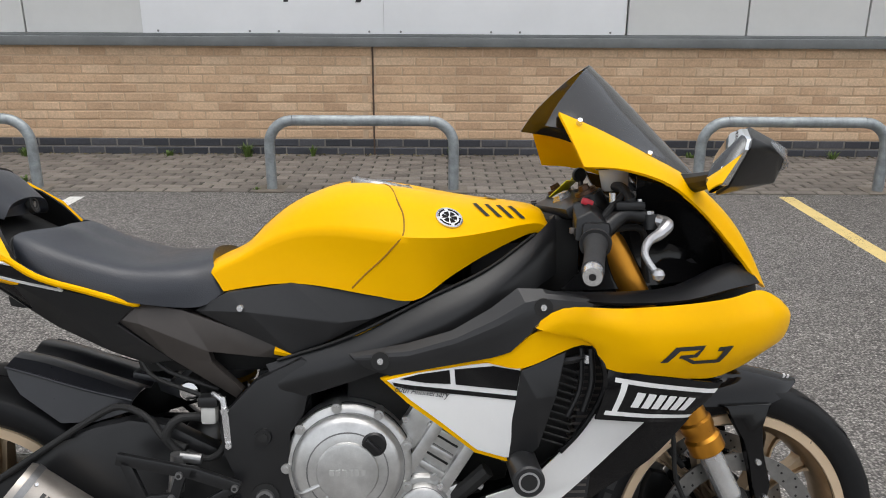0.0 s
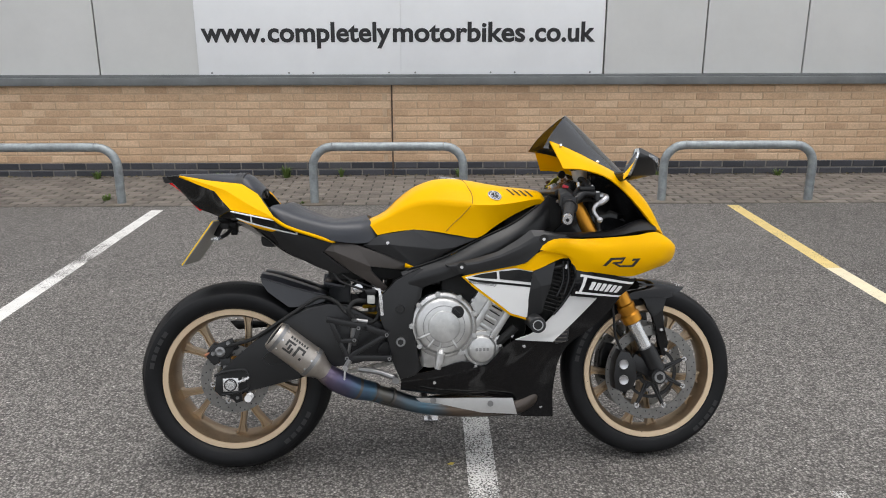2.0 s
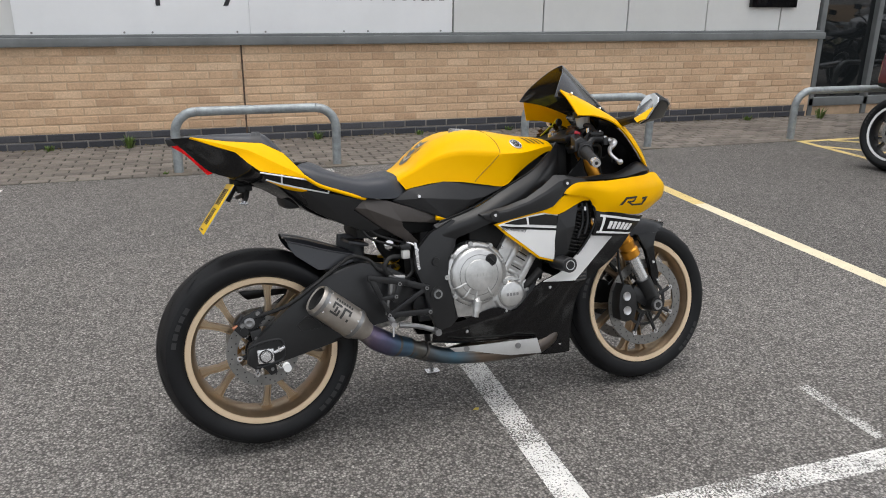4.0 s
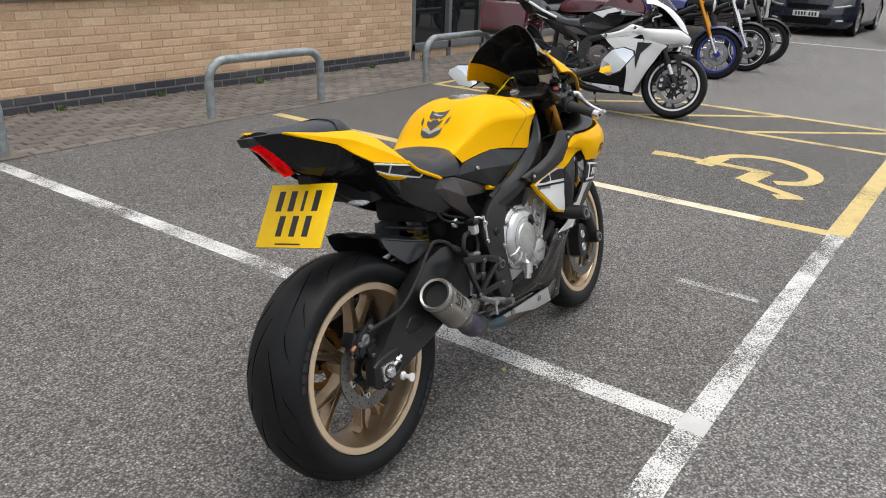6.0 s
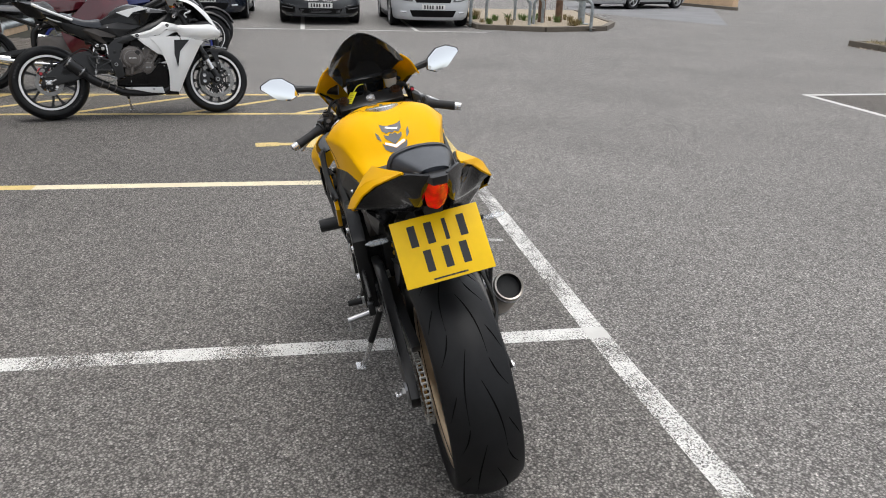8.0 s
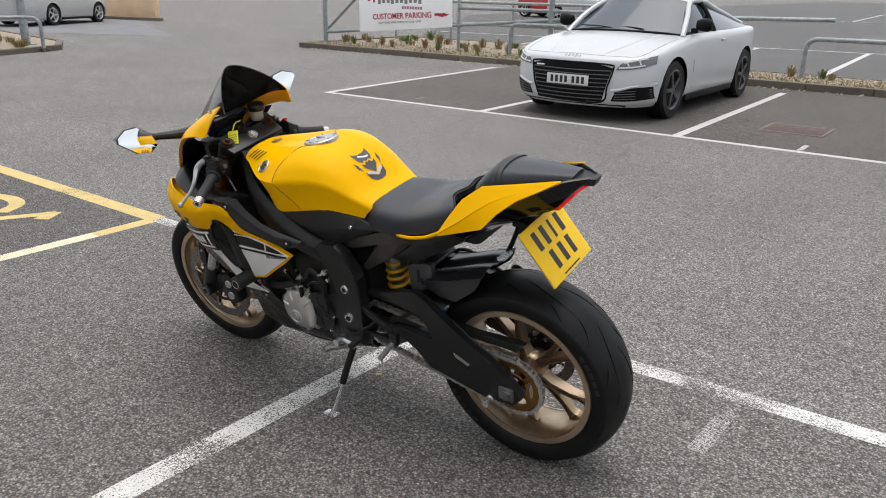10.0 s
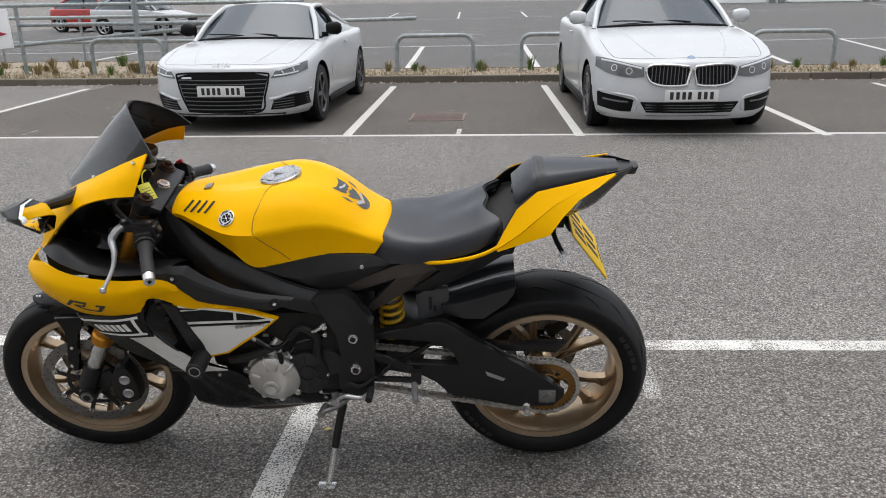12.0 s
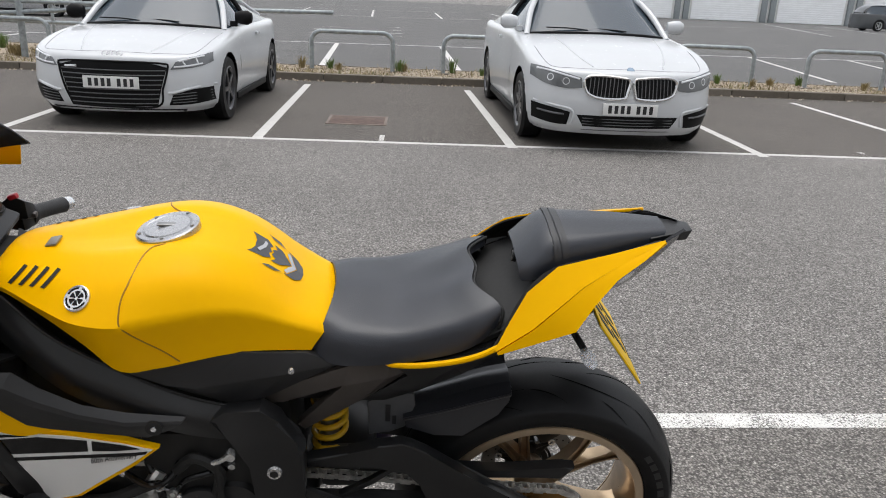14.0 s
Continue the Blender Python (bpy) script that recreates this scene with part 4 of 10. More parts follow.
LEAN, HEADING = -11.0, 2.5
bike = thing("sports_motorcycle", "yellow and black sports motorcycle leaning on its side stand", "motorcycle",
             at=pose(-0.80, 1.191, 0, 0, 0, HEADING) @ pose(0, 0, 0, LEAN, 0, 0))
_ax = Vector((-0.447, 0, 0.894)).normalized()
STEER = Matrix.Translation((1.085, 0, 0.95)) @ Matrix.Rotation(radians(3.4), 4, _ax) @ Matrix.Translation((-1.085, 0, -0.95))
RC, FC = (0.0, 0.0, 0.322), (1.418, 0.0, 0.303)


CUT = surface("tread_groove", (0.003, 0.003, 0.003), 0.9, spec=0.05)
TYRE_RELIEF = surface("tyre_relief", (0.0165, 0.0165, 0.0172), 0.5)


def wheel(name, c, R, half, rim_r, start, m, parent):
    """Cast wheel with tyre: the tyre, the bright rim edges and the tread cuts are its parts."""
    at = pose(c[0], 0, c[2], -90, 0, 0)
    b = half * 0.80
    w = put(name, RIM, parent,
            (lathe, [(rim_r - 0.006, -b + 0.005), (rim_r - 0.017, -b + 0.004), (rim_r - 0.022, -b + 0.012), (rim_r - 0.030, -b * 0.45), (rim_r - 0.032, 0), (rim_r - 0.030, b * 0.45), (rim_r - 0.022, b - 0.012), (rim_r - 0.017, b - 0.004), (rim_r - 0.006, b - 0.005),
                     (rim_r - 0.010, b * 0.5), (rim_r - 0.014, 0), (rim_r - 0.010, -b * 0.5), (rim_r - 0.006, -b + 0.005)], at, 64),
            (lathe, [(0.012, -0.06), (0.030, -0.06), (0.036, -0.045), (0.048, -0.02), (0.048, 0.02), (0.036, 0.045), (0.030, 0.06), (0.012, 0.06), (0.012, -0.06)], at, 32),
            label="bronze painted cast alloy wheel with forked spokes", m=m)
    for k in range(5):
        put("spoke", RIM, w, (spokes, c, 0.032, rim_r - 0.028, 1, 0.022, start + 72 * k), m=m)
    for s in (-1, 1):
        put("rim_edge", RIM_LIP if s < 0 else RIM_SHADE, w, (lathe, [(rim_r - 0.017, s * (b - 0.001)), (rim_r - 0.016, s * (b + 0.003)), (rim_r + 0.001, s * (b + 0.004)), (rim_r + 0.003, s * (b + 0.001)), (rim_r - 0.004, s * (b - 0.003))], at, 64), label="pale gold machined rim edge" if s < 0 else "dull bronze rim edge", m=m)
    prof = [(rim_r + 0.001, -b + 0.006), (rim_r + 0.004, -b - 0.002), (rim_r + 0.007, -b - 0.006), (rim_r + 0.016, -half * 0.95), (rim_r + (R - rim_r) * 0.42, -half), (rim_r + (R - rim_r) * 0.62, -half * 0.985), (R - half * 0.30, -half * 0.93),
            (R - half * 0.165, -half * 0.72), (R - half * 0.06, -half * 0.42), (R - 0.001, -half * 0.14), (R, 0)]
    prof = prof + [(r, -y) for r, y in prof[-2::-1]]
    ty = put("tyre", TYRE, w, (lathe, prof, at, 96), label="black sports tyre with sparse tread cuts", sharp=50, m=m)
    half_prof = sorted((abs(y), r) for r, y in prof[6:11])
    pr = ([y for y, r in half_prof], [r for y, r in half_prof])
    marks = []
    for k in range(8):
        a = 45 * k
        marks += [(a, half * 0.10, a + 34, half * 0.45, half * 0.10), (a + 36, half * 0.46, a + 50, half * 0.80, -half * 0.05), (a + 20, half * 0.62, a + 32, half * 0.90, 0.0),
                  (a + 15, -half * 0.10, a + 49, -half * 0.45, -half * 0.10), (a + 51, -half * 0.46, a + 65, -half * 0.80, half * 0.05), (a + 35, -half * 0.62, a + 47, -half * 0.90, 0.0)]
    put("tread_cut", CUT, w, (tread, c, R, pr, marks), m=m)
    for k in range(2):
        a0 = 25 + 165 * k
        each("sidewall_mark", TYRE_RELIEF, w,
            *[(lathe, [(rim_r + 0.028, s * (half + 0.0006)), (rim_r + 0.042, s * (half + 0.0008))], at, 3, a0 + j * 6, a0 + j * 6 + 4.4) for s in (-1, 1) for j in range(5)], m=m)
    return w


rear_wheel = wheel("rear_wheel", RC, 0.322, 0.095, 0.236, 67, None, bike)
front_wheel = wheel("front_wheel", FC, 0.302, 0.060, 0.232, 48, STEER, bike)


DISC_STEEL = surface("worn_disc_steel", (0.25, 0.245, 0.235), 0.36, metal=0.85, dirt=0.25, dirt_scale=30)


def disc(name, c, y, r0, r1, parent, m, rows, rivets, a0):
    """Drilled brake disc with its openwork carrier and rivets."""
    on = lambda r, a: (c[0] + r * math.cos(radians(a)), c[2] + r * math.sin(radians(a)))
    d = put(name, DISC_STEEL, parent, ring(c, r0, r1, y - 0.0025, y + 0.0025, 72), label="drilled steel brake disc", m=m)
    holes = []
    for k in range(rows):
        for j, f in enumerate((0.25, 0.55, 0.82)):
            x, z = on(r0 + (r1 - r0) * f, 360 / rows * (k + 0.33 * j))
            holes.append((cyl, (x, y - 0.0031, z), (x, y + 0.0031, z), 0.0023, None, 8))
    tagged(put("drilling", DEEP_BLACK, parent, *holes, m=m), "small dark holes drilled through the disc", kind="stuff")
    arms = [ring(c, 0.034, 0.048, y - 0.004, y + 0.004, 40), ring(c, r0 * 0.62, r0 * 0.70, y - 0.003, y + 0.003, 48)]
    for k in range(rivets):
        a = a0 + 360 / rivets * k
        lean = 360 / rivets * (0.36 if k % 2 else -0.36)
        for foot in (a + lean, a - lean * 0.2):
            (x0, z0), (x1, z1) = on(0.040, foot), on(r0 - 0.006, a)
            arms.append((tube, [(x0, y, z0), ((x0 + x1) / 2, y, (z0 + z1) / 2), (x1, y, z1)], 0.0048, 8, 6, [0.0062, 0.0045, 0.0068]))
    put("carrier", SATIN_BLACK, parent, arms[0], label="black openwork disc carrier", m=m)
    each("carrier_arm", SATIN_BLACK, parent, *arms[1:], m=m)
    for k in range(rivets):
        x, z = on(r0 - 0.004, a0 + 360 / rivets * k)
        put("rivet", STEEL, parent, (lathe, [(0.0035, -0.006), (0.009, -0.006), (0.009, 0.006), (0.0035, 0.006), (0.0035, -0.006)], pose(x, y, z, -90, 0, 0), 14), m=m)
    for k in range(5):
        x, z = on(0.062, a0 + 20 + 72 * k)
        put("carrier_bolt", DULL_STEEL, parent, (cyl, (x, y - 0.009, z), (x, y + 0.009, z), 0.006, None, 6), m=m)
    return d


disc("brake_disc", RC, -0.072, 0.080, 0.114, rear_wheel, None, 16, 6, 12)
for y in (-0.066, 0.066):
    disc("brake_disc", FC, y, 0.129, 0.163, front_wheel, STEER, 22, 8, 20)

# sprocket and chain on the left
put("sprocket", surface("gold_sprocket", (0.30, 0.16, 0.045), 0.4, metal=0.8, dirt=0.3), rear_wheel, ring(RC, 0.068, 0.088, 0.109, 0.115, 44), ring(RC, 0.034, 0.044, 0.109, 0.115, 32),
         *[(box, (RC[0] + 0.045 * math.cos(1.2566 * k), 0.112, RC[2] + 0.045 * math.sin(1.2566 * k)), (0.05, 0.006, 0.018), 0.002, Matrix.Rotation(-1.2566 * k, 4, "Y")) for k in range(5)],
         *[(box, (RC[0] + 0.091 * math.cos(6.283 * k / 42), 0.112, RC[2] + 0.091 * math.sin(6.283 * k / 42)), (0.008, 0.005, 0.006), 0.0, Matrix.Rotation(-6.283 * k / 42, 4, "Y")) for k in range(42)], label="gold coloured drive sprocket")
put("chain_guard", SATIN_BLACK, bike, (slab, ((0.40, 0.505), (0.30, 0.505), (0.192, 0.489), (0.114, 0.483), (-0.028, 0.490), (-0.05, 0.489), (-0.036, 0.470), (-0.022, 0.457), (0.054, 0.463), (0.144, 0.465), (0.30, 0.48), (0.40, 0.485)), 0.099, 0.125, 0.005), label="black plastic chain guard")


def chain(bm):
    path = []
    f, fr, rr = Vector((0.530, 0.112, 0.398)), 0.076, 0.097
    c = Vector(RC) + Vector((0, 0.112, 0))
    for i in range(26):
        a = radians(82 + 205 * i / 25)
        path.append(c + rr * Vector((math.cos(a), 0, math.sin(a))))
    path.append(f + Vector((0, 0, -fr)))
    path.append(f + Vector((fr * 0.8, 0, 0)))
    path.append(f + Vector((0, 0, fr)))
    path.append(path[0])
    out = []
    for a, b in zip(path, path[1:]):
        k = max(1, int((b - a).length / 0.002))
        out += [a.lerp(b, i / k) for i in range(k)]
    acc, last, pts = 0.0, out[0], [out[0]]
    for p in out[1:]:
        acc += (p - last).length
        last = p
        if acc >= 0.0159:
            pts.append(p)
            acc = 0.0
    for i, (p, q) in enumerate(zip(pts, pts[1:] + pts[:1])):
        d = q - p
        if d.length > 0.03:
            continue
        t = Matrix.Rotation(-math.atan2(d.z, d.x), 4, "Y")
        off = 0.0085 if i % 2 else 0.0062
        for s in (-1, 1):
            box(bm, (p + q) / 2 + Vector((0, s * off, 0)), (0.0225, 0.0019, 0.0125), 0.0, t)
        cyl(bm, p + Vector((0, -0.0098, 0)), p + Vector((0, 0.0098, 0)), 0.0042, seg=6)
    return bm


put("chain", surface("greasy_chain_steel", (0.58, 0.57, 0.54), 0.35, metal=0.6, dirt=0.5, dirt_scale=60), bike, (chain,), label="steel drive chain")

# swingarm, axle and rear brake
put("swingarm", SATIN_BLACK, bike,
    (slab, ((-0.056, 0.300), (-0.048, 0.356), (-0.019, 0.378), (0.060, 0.446), (0.137, 0.512), (0.20, 0.545), (0.26, 0.570), (0.320, 0.582), (0.386, 0.572), (0.50, 0.510), (0.515, 0.43), (0.48, 0.385), (0.40, 0.39), (0.314, 0.378), (0.225, 0.334), (0.065, 0.300), (-0.034, 0.280)), -0.142, -0.104, 0.010),
    (slab, ((0.51, 0.547), (0.421, 0.563), (0.363, 0.580), (0.317, 0.590), (0.295, 0.582), (0.262, 0.560), (0.190, 0.507), (0.130, 0.458), (0.047, 0.412), (-0.016, 0.363), (-0.053, 0.330), (-0.046, 0.309), (-0.02, 0.280), (0.089, 0.276), (0.097, 0.290), (0.282, 0.317), (0.294, 0.344), (0.326, 0.379), (0.368, 0.404), (0.51, 0.418), (0.51, 0.446), (0.354, 0.438), (0.287, 0.432), (0.250, 0.428), (0.270, 0.480), (0.300, 0.515), (0.365, 0.532), (0.51, 0.525)), 0.128, 0.156, 0.007),
    (slab, ((0.44, 0.446), (0.38, 0.482), (0.33, 0.522), (0.322, 0.516), (0.37, 0.474), (0.428, 0.440)), 0.135, 0.150, 0.003),
    (box, (0.425, -0.02, 0.455), (0.12, 0.20, 0.13), 0.02), (cyl, (0.515, -0.16, 0.42), (0.515, 0.16, 0.42), 0.034), label="black cast alloy swingarm")
# flat black plates on the arm's faces, painted shade of two recesses
each("swingarm_recess", DEEP_BLACK, bike, (slab, ((0.108, 0.406), (0.134, 0.424), (0.168, 0.412), (0.178, 0.391), (0.126, 0.387)), -0.1436, -0.1405, 0.0), (slab, ((0.187, 0.421), (0.117, 0.386), (0.132, 0.366), (0.172, 0.375)), 0.1558, 0.1572, 0.0))
put("recess_rim", SATIN_BLACK, bike, (tube, [(x, -0.142, z) for x, z in ((0.105, 0.407), (0.134, 0.428), (0.170, 0.415), (0.182, 0.389), (0.124, 0.384), (0.105, 0.407))], 0.0030, 8, 40), (tube, [(x, -0.142, z) for x, z in ((-0.052, 0.352), (-0.020, 0.364), (0.040, 0.370), (0.056, 0.356), (0.058, 0.330), (0.050, 0.306), (0.010, 0.294), (-0.030, 0.288))], 0.0045, 8, 40), label="raised casting edges on the swingarm")
# no opening is cut: a pale plate stands for bright ground through the slot
put("swingarm_weld", ALLOY, bike, (slab, ((0.184, 0.414), (0.125, 0.387), (0.132, 0.378), (0.178, 0.398)), 0.1572, 0.1582), label="pale patch on the swingarm in place of the road seen through a slot")
for s, y in ((-1, -0.143), (1, 0.157)):
    put("axle_block", STEEL if s < 0 else DULL_STEEL, bike, (box, (0.0, y, 0.322), (0.050, 0.012, 0.044), 0.003), (cyl, (0.0, y, 0.322), (0.0, y + s * 0.014, 0.322), 0.017, None, 6), (cyl, (0.0, y + s * 0.010, 0.322), (0.0, y + s * 0.018, 0.322), 0.011, None, 16), label="bright chain adjuster block with axle nut")
    put("stand_bobbin", WHITE_PAINT if s < 0 else STEEL, bike, (lathe, [(0, 0), (0.012, 0), (0.012, 0.006), (0.007, 0.010), (0.007, 0.026), (0.012, 0.030), (0.012, 0.036), (0, 0.036)], pose(0.060, y - s * 0.004, 0.282, -90 * s, 0, 0), 16))
put("rear_caliper", SATIN_BLACK, bike, (box, (-0.045, -0.082, 0.415), (0.075, 0.045, 0.042), 0.010, Matrix.Rotation(radians(38), 4, "Y")), (box, (-0.01, -0.085, 0.437), (0.05, 0.02, 0.025), 0.006), (cyl, (-0.055, -0.105, 0.40), (-0.055, -0.115, 0.40), 0.013), label="black rear brake caliper")
each("caliper_bracket", SATIN_BLACK, bike, (slab, ((-0.020, 0.345), (0.020, 0.350), (0.028, 0.300), (0.034, 0.262), (0.012, 0.255), (-0.006, 0.285), (-0.028, 0.310)), -0.134, -0.122, 0.004), (slab, ((-0.085, 0.408), (-0.055, 0.446), (0.002, 0.470), (0.014, 0.440), (-0.020, 0.400), (-0.060, 0.378)), -0.112, -0.100, 0.004), (slab, ((-0.040, 0.400), (-0.005, 0.405), (0.006, 0.340), (-0.026, 0.340)), -0.120, -0.108, 0.004))
each("caliper_bolt", DULL_STEEL, bike, bolt((-0.060, -0.111, 0.420), 0.008, 0.008), bolt((-0.010, -0.111, 0.452), 0.008, 0.008), bolt((-0.022, -0.118, 0.375), 0.007, 0.007), bolt((0.018, -0.132, 0.275), 0.006, 0.006))
put("caliper_piston", DULL_STEEL, bike, (lathe, [(0.010, 0.0), (0.017, 0.0), (0.017, 0.008), (0.010, 0.010), (0, 0.006)], facing(-0.038, -0.108, 0.425, (1, 0, 0), (0, 0, 1)), 20))
put("banjo_bolt", surface("copper_banjo", (0.45, 0.20, 0.12), 0.4, metal=0.7), bike, (cyl, (-0.088, -0.104, 0.412), (-0.072, -0.106, 0.418), 0.006, None, 10))
put("axle_washer", DEEP_BLACK, bike, ring((0.0, 0, 0.322), 0.0165, 0.0205, -0.1505, -0.149, 32))
put("adjuster_bolt", STEEL, bike, (cyl, (0.026, -0.146, 0.330), (0.060, -0.146, 0.344), 0.005, None, 8), (cyl, (0.040, -0.146, 0.336), (0.047, -0.146, 0.339), 0.009, None, 6))
each("brake_hose", DEEP_BLACK, bike, (tube, [(-0.02, -0.11, 0.44), (0.08, -0.15, 0.475), (0.17, -0.150, 0.53), (0.25, -0.135, 0.580), (0.299, -0.13, 0.602), (0.349, -0.14, 0.586), (0.379, -0.15, 0.552), (0.42, -0.16, 0.538)], 0.006, 10, 44),
    (tube, [(0.415, -0.16, 0.52), (0.39, -0.17, 0.56), (0.41, -0.165, 0.59), (0.45, -0.155, 0.59)], 0.0075, 10, 30), (tube, [(0.42, -0.16, 0.53), (0.46, -0.165, 0.52), (0.485, -0.16, 0.545), (0.478, -0.155, 0.60)], 0.006, 10, 30))

# hugger over the rear tyre
HUG_X = (0.098, 0.150, 0.200, 0.250, 0.312)
HUG_LIP, HUG_TOP, HUG_MID = (0.667, 0.651, 0.634, 0.619, 0.603), (0.677, 0.665, 0.648, 0.630, 0.606), (0.668, 0.655, 0.637, 0.619, 0.598)
HUGGER = surface("satin_black_hugger", (0.021, 0.022, 0.026), 0.30, dirt=0.2, spec=0.55)
hug = lambda y, zs: [(x, y, z) for x, z in zip(HUG_X, zs)]
hugger = put("hugger", HUGGER, bike, (sheet, [hug(-0.100, HUG_LIP), hug(-0.070, HUG_TOP)], 18, 4, 0.003), (sheet, [hug(-0.070, HUG_TOP), hug(-0.035, [z + 0.002 for z in HUG_TOP]), hug(0.0, HUG_MID), hug(0.035, [z + 0.002 for z in HUG_TOP]), hug(0.070, HUG_TOP)], 18, 13, 0.003), (sheet, [hug(0.070, HUG_TOP), hug(0.100, HUG_LIP)], 18, 4, 0.003), label="satin black rear hugger with drooping skirts", sharp=20)
for s in (-1, 1):
    put("skirt", HUGGER, hugger, (sheet, [side(s, [(0.099, 0.097, 0.664), (0.135, 0.097, 0.653), (0.20, 0.097, 0.632), (0.25, 0.097, 0.617), (0.310, 0.094, 0.601)]), side(s, [(0.103, 0.101, 0.648), (0.122, 0.103, 0.619), (0.190, 0.107, 0.567), (0.248, 0.105, 0.567), (0.306, 0.098, 0.583)])], 5, 3, 0.003, {"flip": s > 0, "straight": True}), sharp=20)
    put("hugger_rim", HUGGER, hugger, (tube, hug(s * 0.101, HUG_LIP), 0.0028, 8, 24))
LEG = surface("grey_hugger_plate", (0.085, 0.088, 0.095), 0.34, dirt=0.25, spec=0.45, grain=0.15, grain_scale=600)
put("hugger_leg", LEG, hugger, (slab, ((0.385, 0.634), (0.345, 0.654), (0.292, 0.656), (0.288, 0.622), (0.307, 0.568), (0.34, 0.556), (0.380, 0.546)), 0.085, 0.062, 0.006), label="dark grey hugger mounting plate")
each("leg_mark", INK, hugger, (slab, ((0.338, 0.628), (0.348, 0.628), (0.348, 0.585), (0.338, 0.585)), 0.0866, 0.0852), (slab, ((0.326, 0.600), (0.334, 0.600), (0.334, 0.578), (0.326, 0.578)), 0.0866, 0.0852))
put("hugger_bridge", HUGGER, hugger, (box, (0.335, 0, 0.632), (0.070, 0.13, 0.012), 0.004, Matrix.Rotation(radians(12), 4, "Y")))
put("shock_spring", SPRING, bike, (tube, [(0.462 + 0.033 * math.cos(a), 0.045 + 0.033 * math.sin(a), 0.470 + 0.150 * a / 34.0) for a in np.linspace(0, 34, 120)], 0.0065, 8, 200), label="yellow coil spring of the rear shock")
put("shock_body", DULL_STEEL, bike, (cyl, (0.462, 0.045, 0.44), (0.462, 0.045, 0.68), 0.020), (cyl, (0.462, 0.045, 0.60), (0.462, 0.045, 0.68), 0.036))

SUBFRAME = surface("grey_brown_subframe", (0.060, 0.052, 0.047), 0.36, metal=0.3, dirt=0.2)

# frame: two main beams, pivot plates and black boxes for the shaded inside
for s in (-1, 1):
    put("frame_beam", SATIN_BLACK, bike,
        (sheet, [side(s, [(1.06, 0.085, 0.925), (1.02, 0.105, 0.888), (0.93, 0.150, 0.833), (0.82, 0.178, 0.786), (0.70, 0.182, 0.728), (0.56, 0.172, 0.684)]),
                 side(s, [(1.06, 0.095, 0.88), (1.01, 0.130, 0.845), (0.92, 0.178, 0.790), (0.81, 0.202, 0.745), (0.70, 0.206, 0.700), (0.58, 0.190, 0.655)]),
                 side(s, [(1.06, 0.100, 0.82), (1.01, 0.135, 0.795), (0.92, 0.180, 0.745), (0.81, 0.202, 0.700), (0.71, 0.206, 0.664), (0.60, 0.185, 0.625)])], 26, 9, 0.03, {"flip": s > 0}), label="black aluminium frame beam")
    PIV = 0.0 if s > 0 else 0.014
    put("pivot_plate", SATIN_BLACK, bike,
        (slab, ((0.482, 0.57), (0.490, 0.605), (0.545, 0.662), (0.620, 0.698), (0.665, 0.686), (0.640, 0.640), (0.615, 0.610), (0.600, 0.570), (0.588, 0.520), (0.595, 0.450), (0.626, 0.370), (0.600, 0.345), (0.552, 0.332), (0.525, 0.400), (0.505, 0.500), (0.490, 0.54)) if s < 0 else
         ((0.498, 0.612), (0.520, 0.632), (0.541, 0.690), (0.575, 0.716), (0.640, 0.712), (0.668, 0.690), (0.640, 0.655), (0.614, 0.625), (0.592, 0.580), (0.586, 0.505), (0.600, 0.420), (0.612, 0.388), (0.592, 0.356), (0.512, 0.360), (0.506, 0.420), (0.500, 0.520)), s * (0.204 if s > 0 else 0.190), s * 0.160, 0.010), label="black frame plate at the swingarm pivot")
    if s < 0:
        put("pivot_ring", DEEP_BLACK, bike, ring((0.556, 0, 0.460), 0.015, 0.024, -0.1935, -0.188, 32))
    put("pivot_bolt", STEEL if s > 0 else DULL_STEEL, bike, (cyl, (0.556, (s * 0.203 + PIV), 0.460), (0.556, (s * 0.213 + PIV), 0.460), 0.0165, 0.0145, 20), label="bright pivot bolt with a dark socket")
    put("pivot_socket", DEEP_BLACK, bike, (cyl, (0.556, (s * 0.205 + PIV), 0.460), (0.556, (s * 0.2145 + PIV), 0.460), 0.010, 0.010, 6))
    put("frame_bolt", STEEL if s > 0 else SATIN_BLACK, bike, (cyl, (0.556, (s * 0.203 + PIV), 0.566), (0.556, (s * 0.210 + PIV), 0.566), 0.015, 0.013, 16))
    put("frame_socket", DEEP_BLACK, bike, (cyl, (0.556, (s * 0.205 + PIV), 0.566), (0.556, (s * 0.2115 + PIV), 0.566), 0.0085, 0.0085, 6))
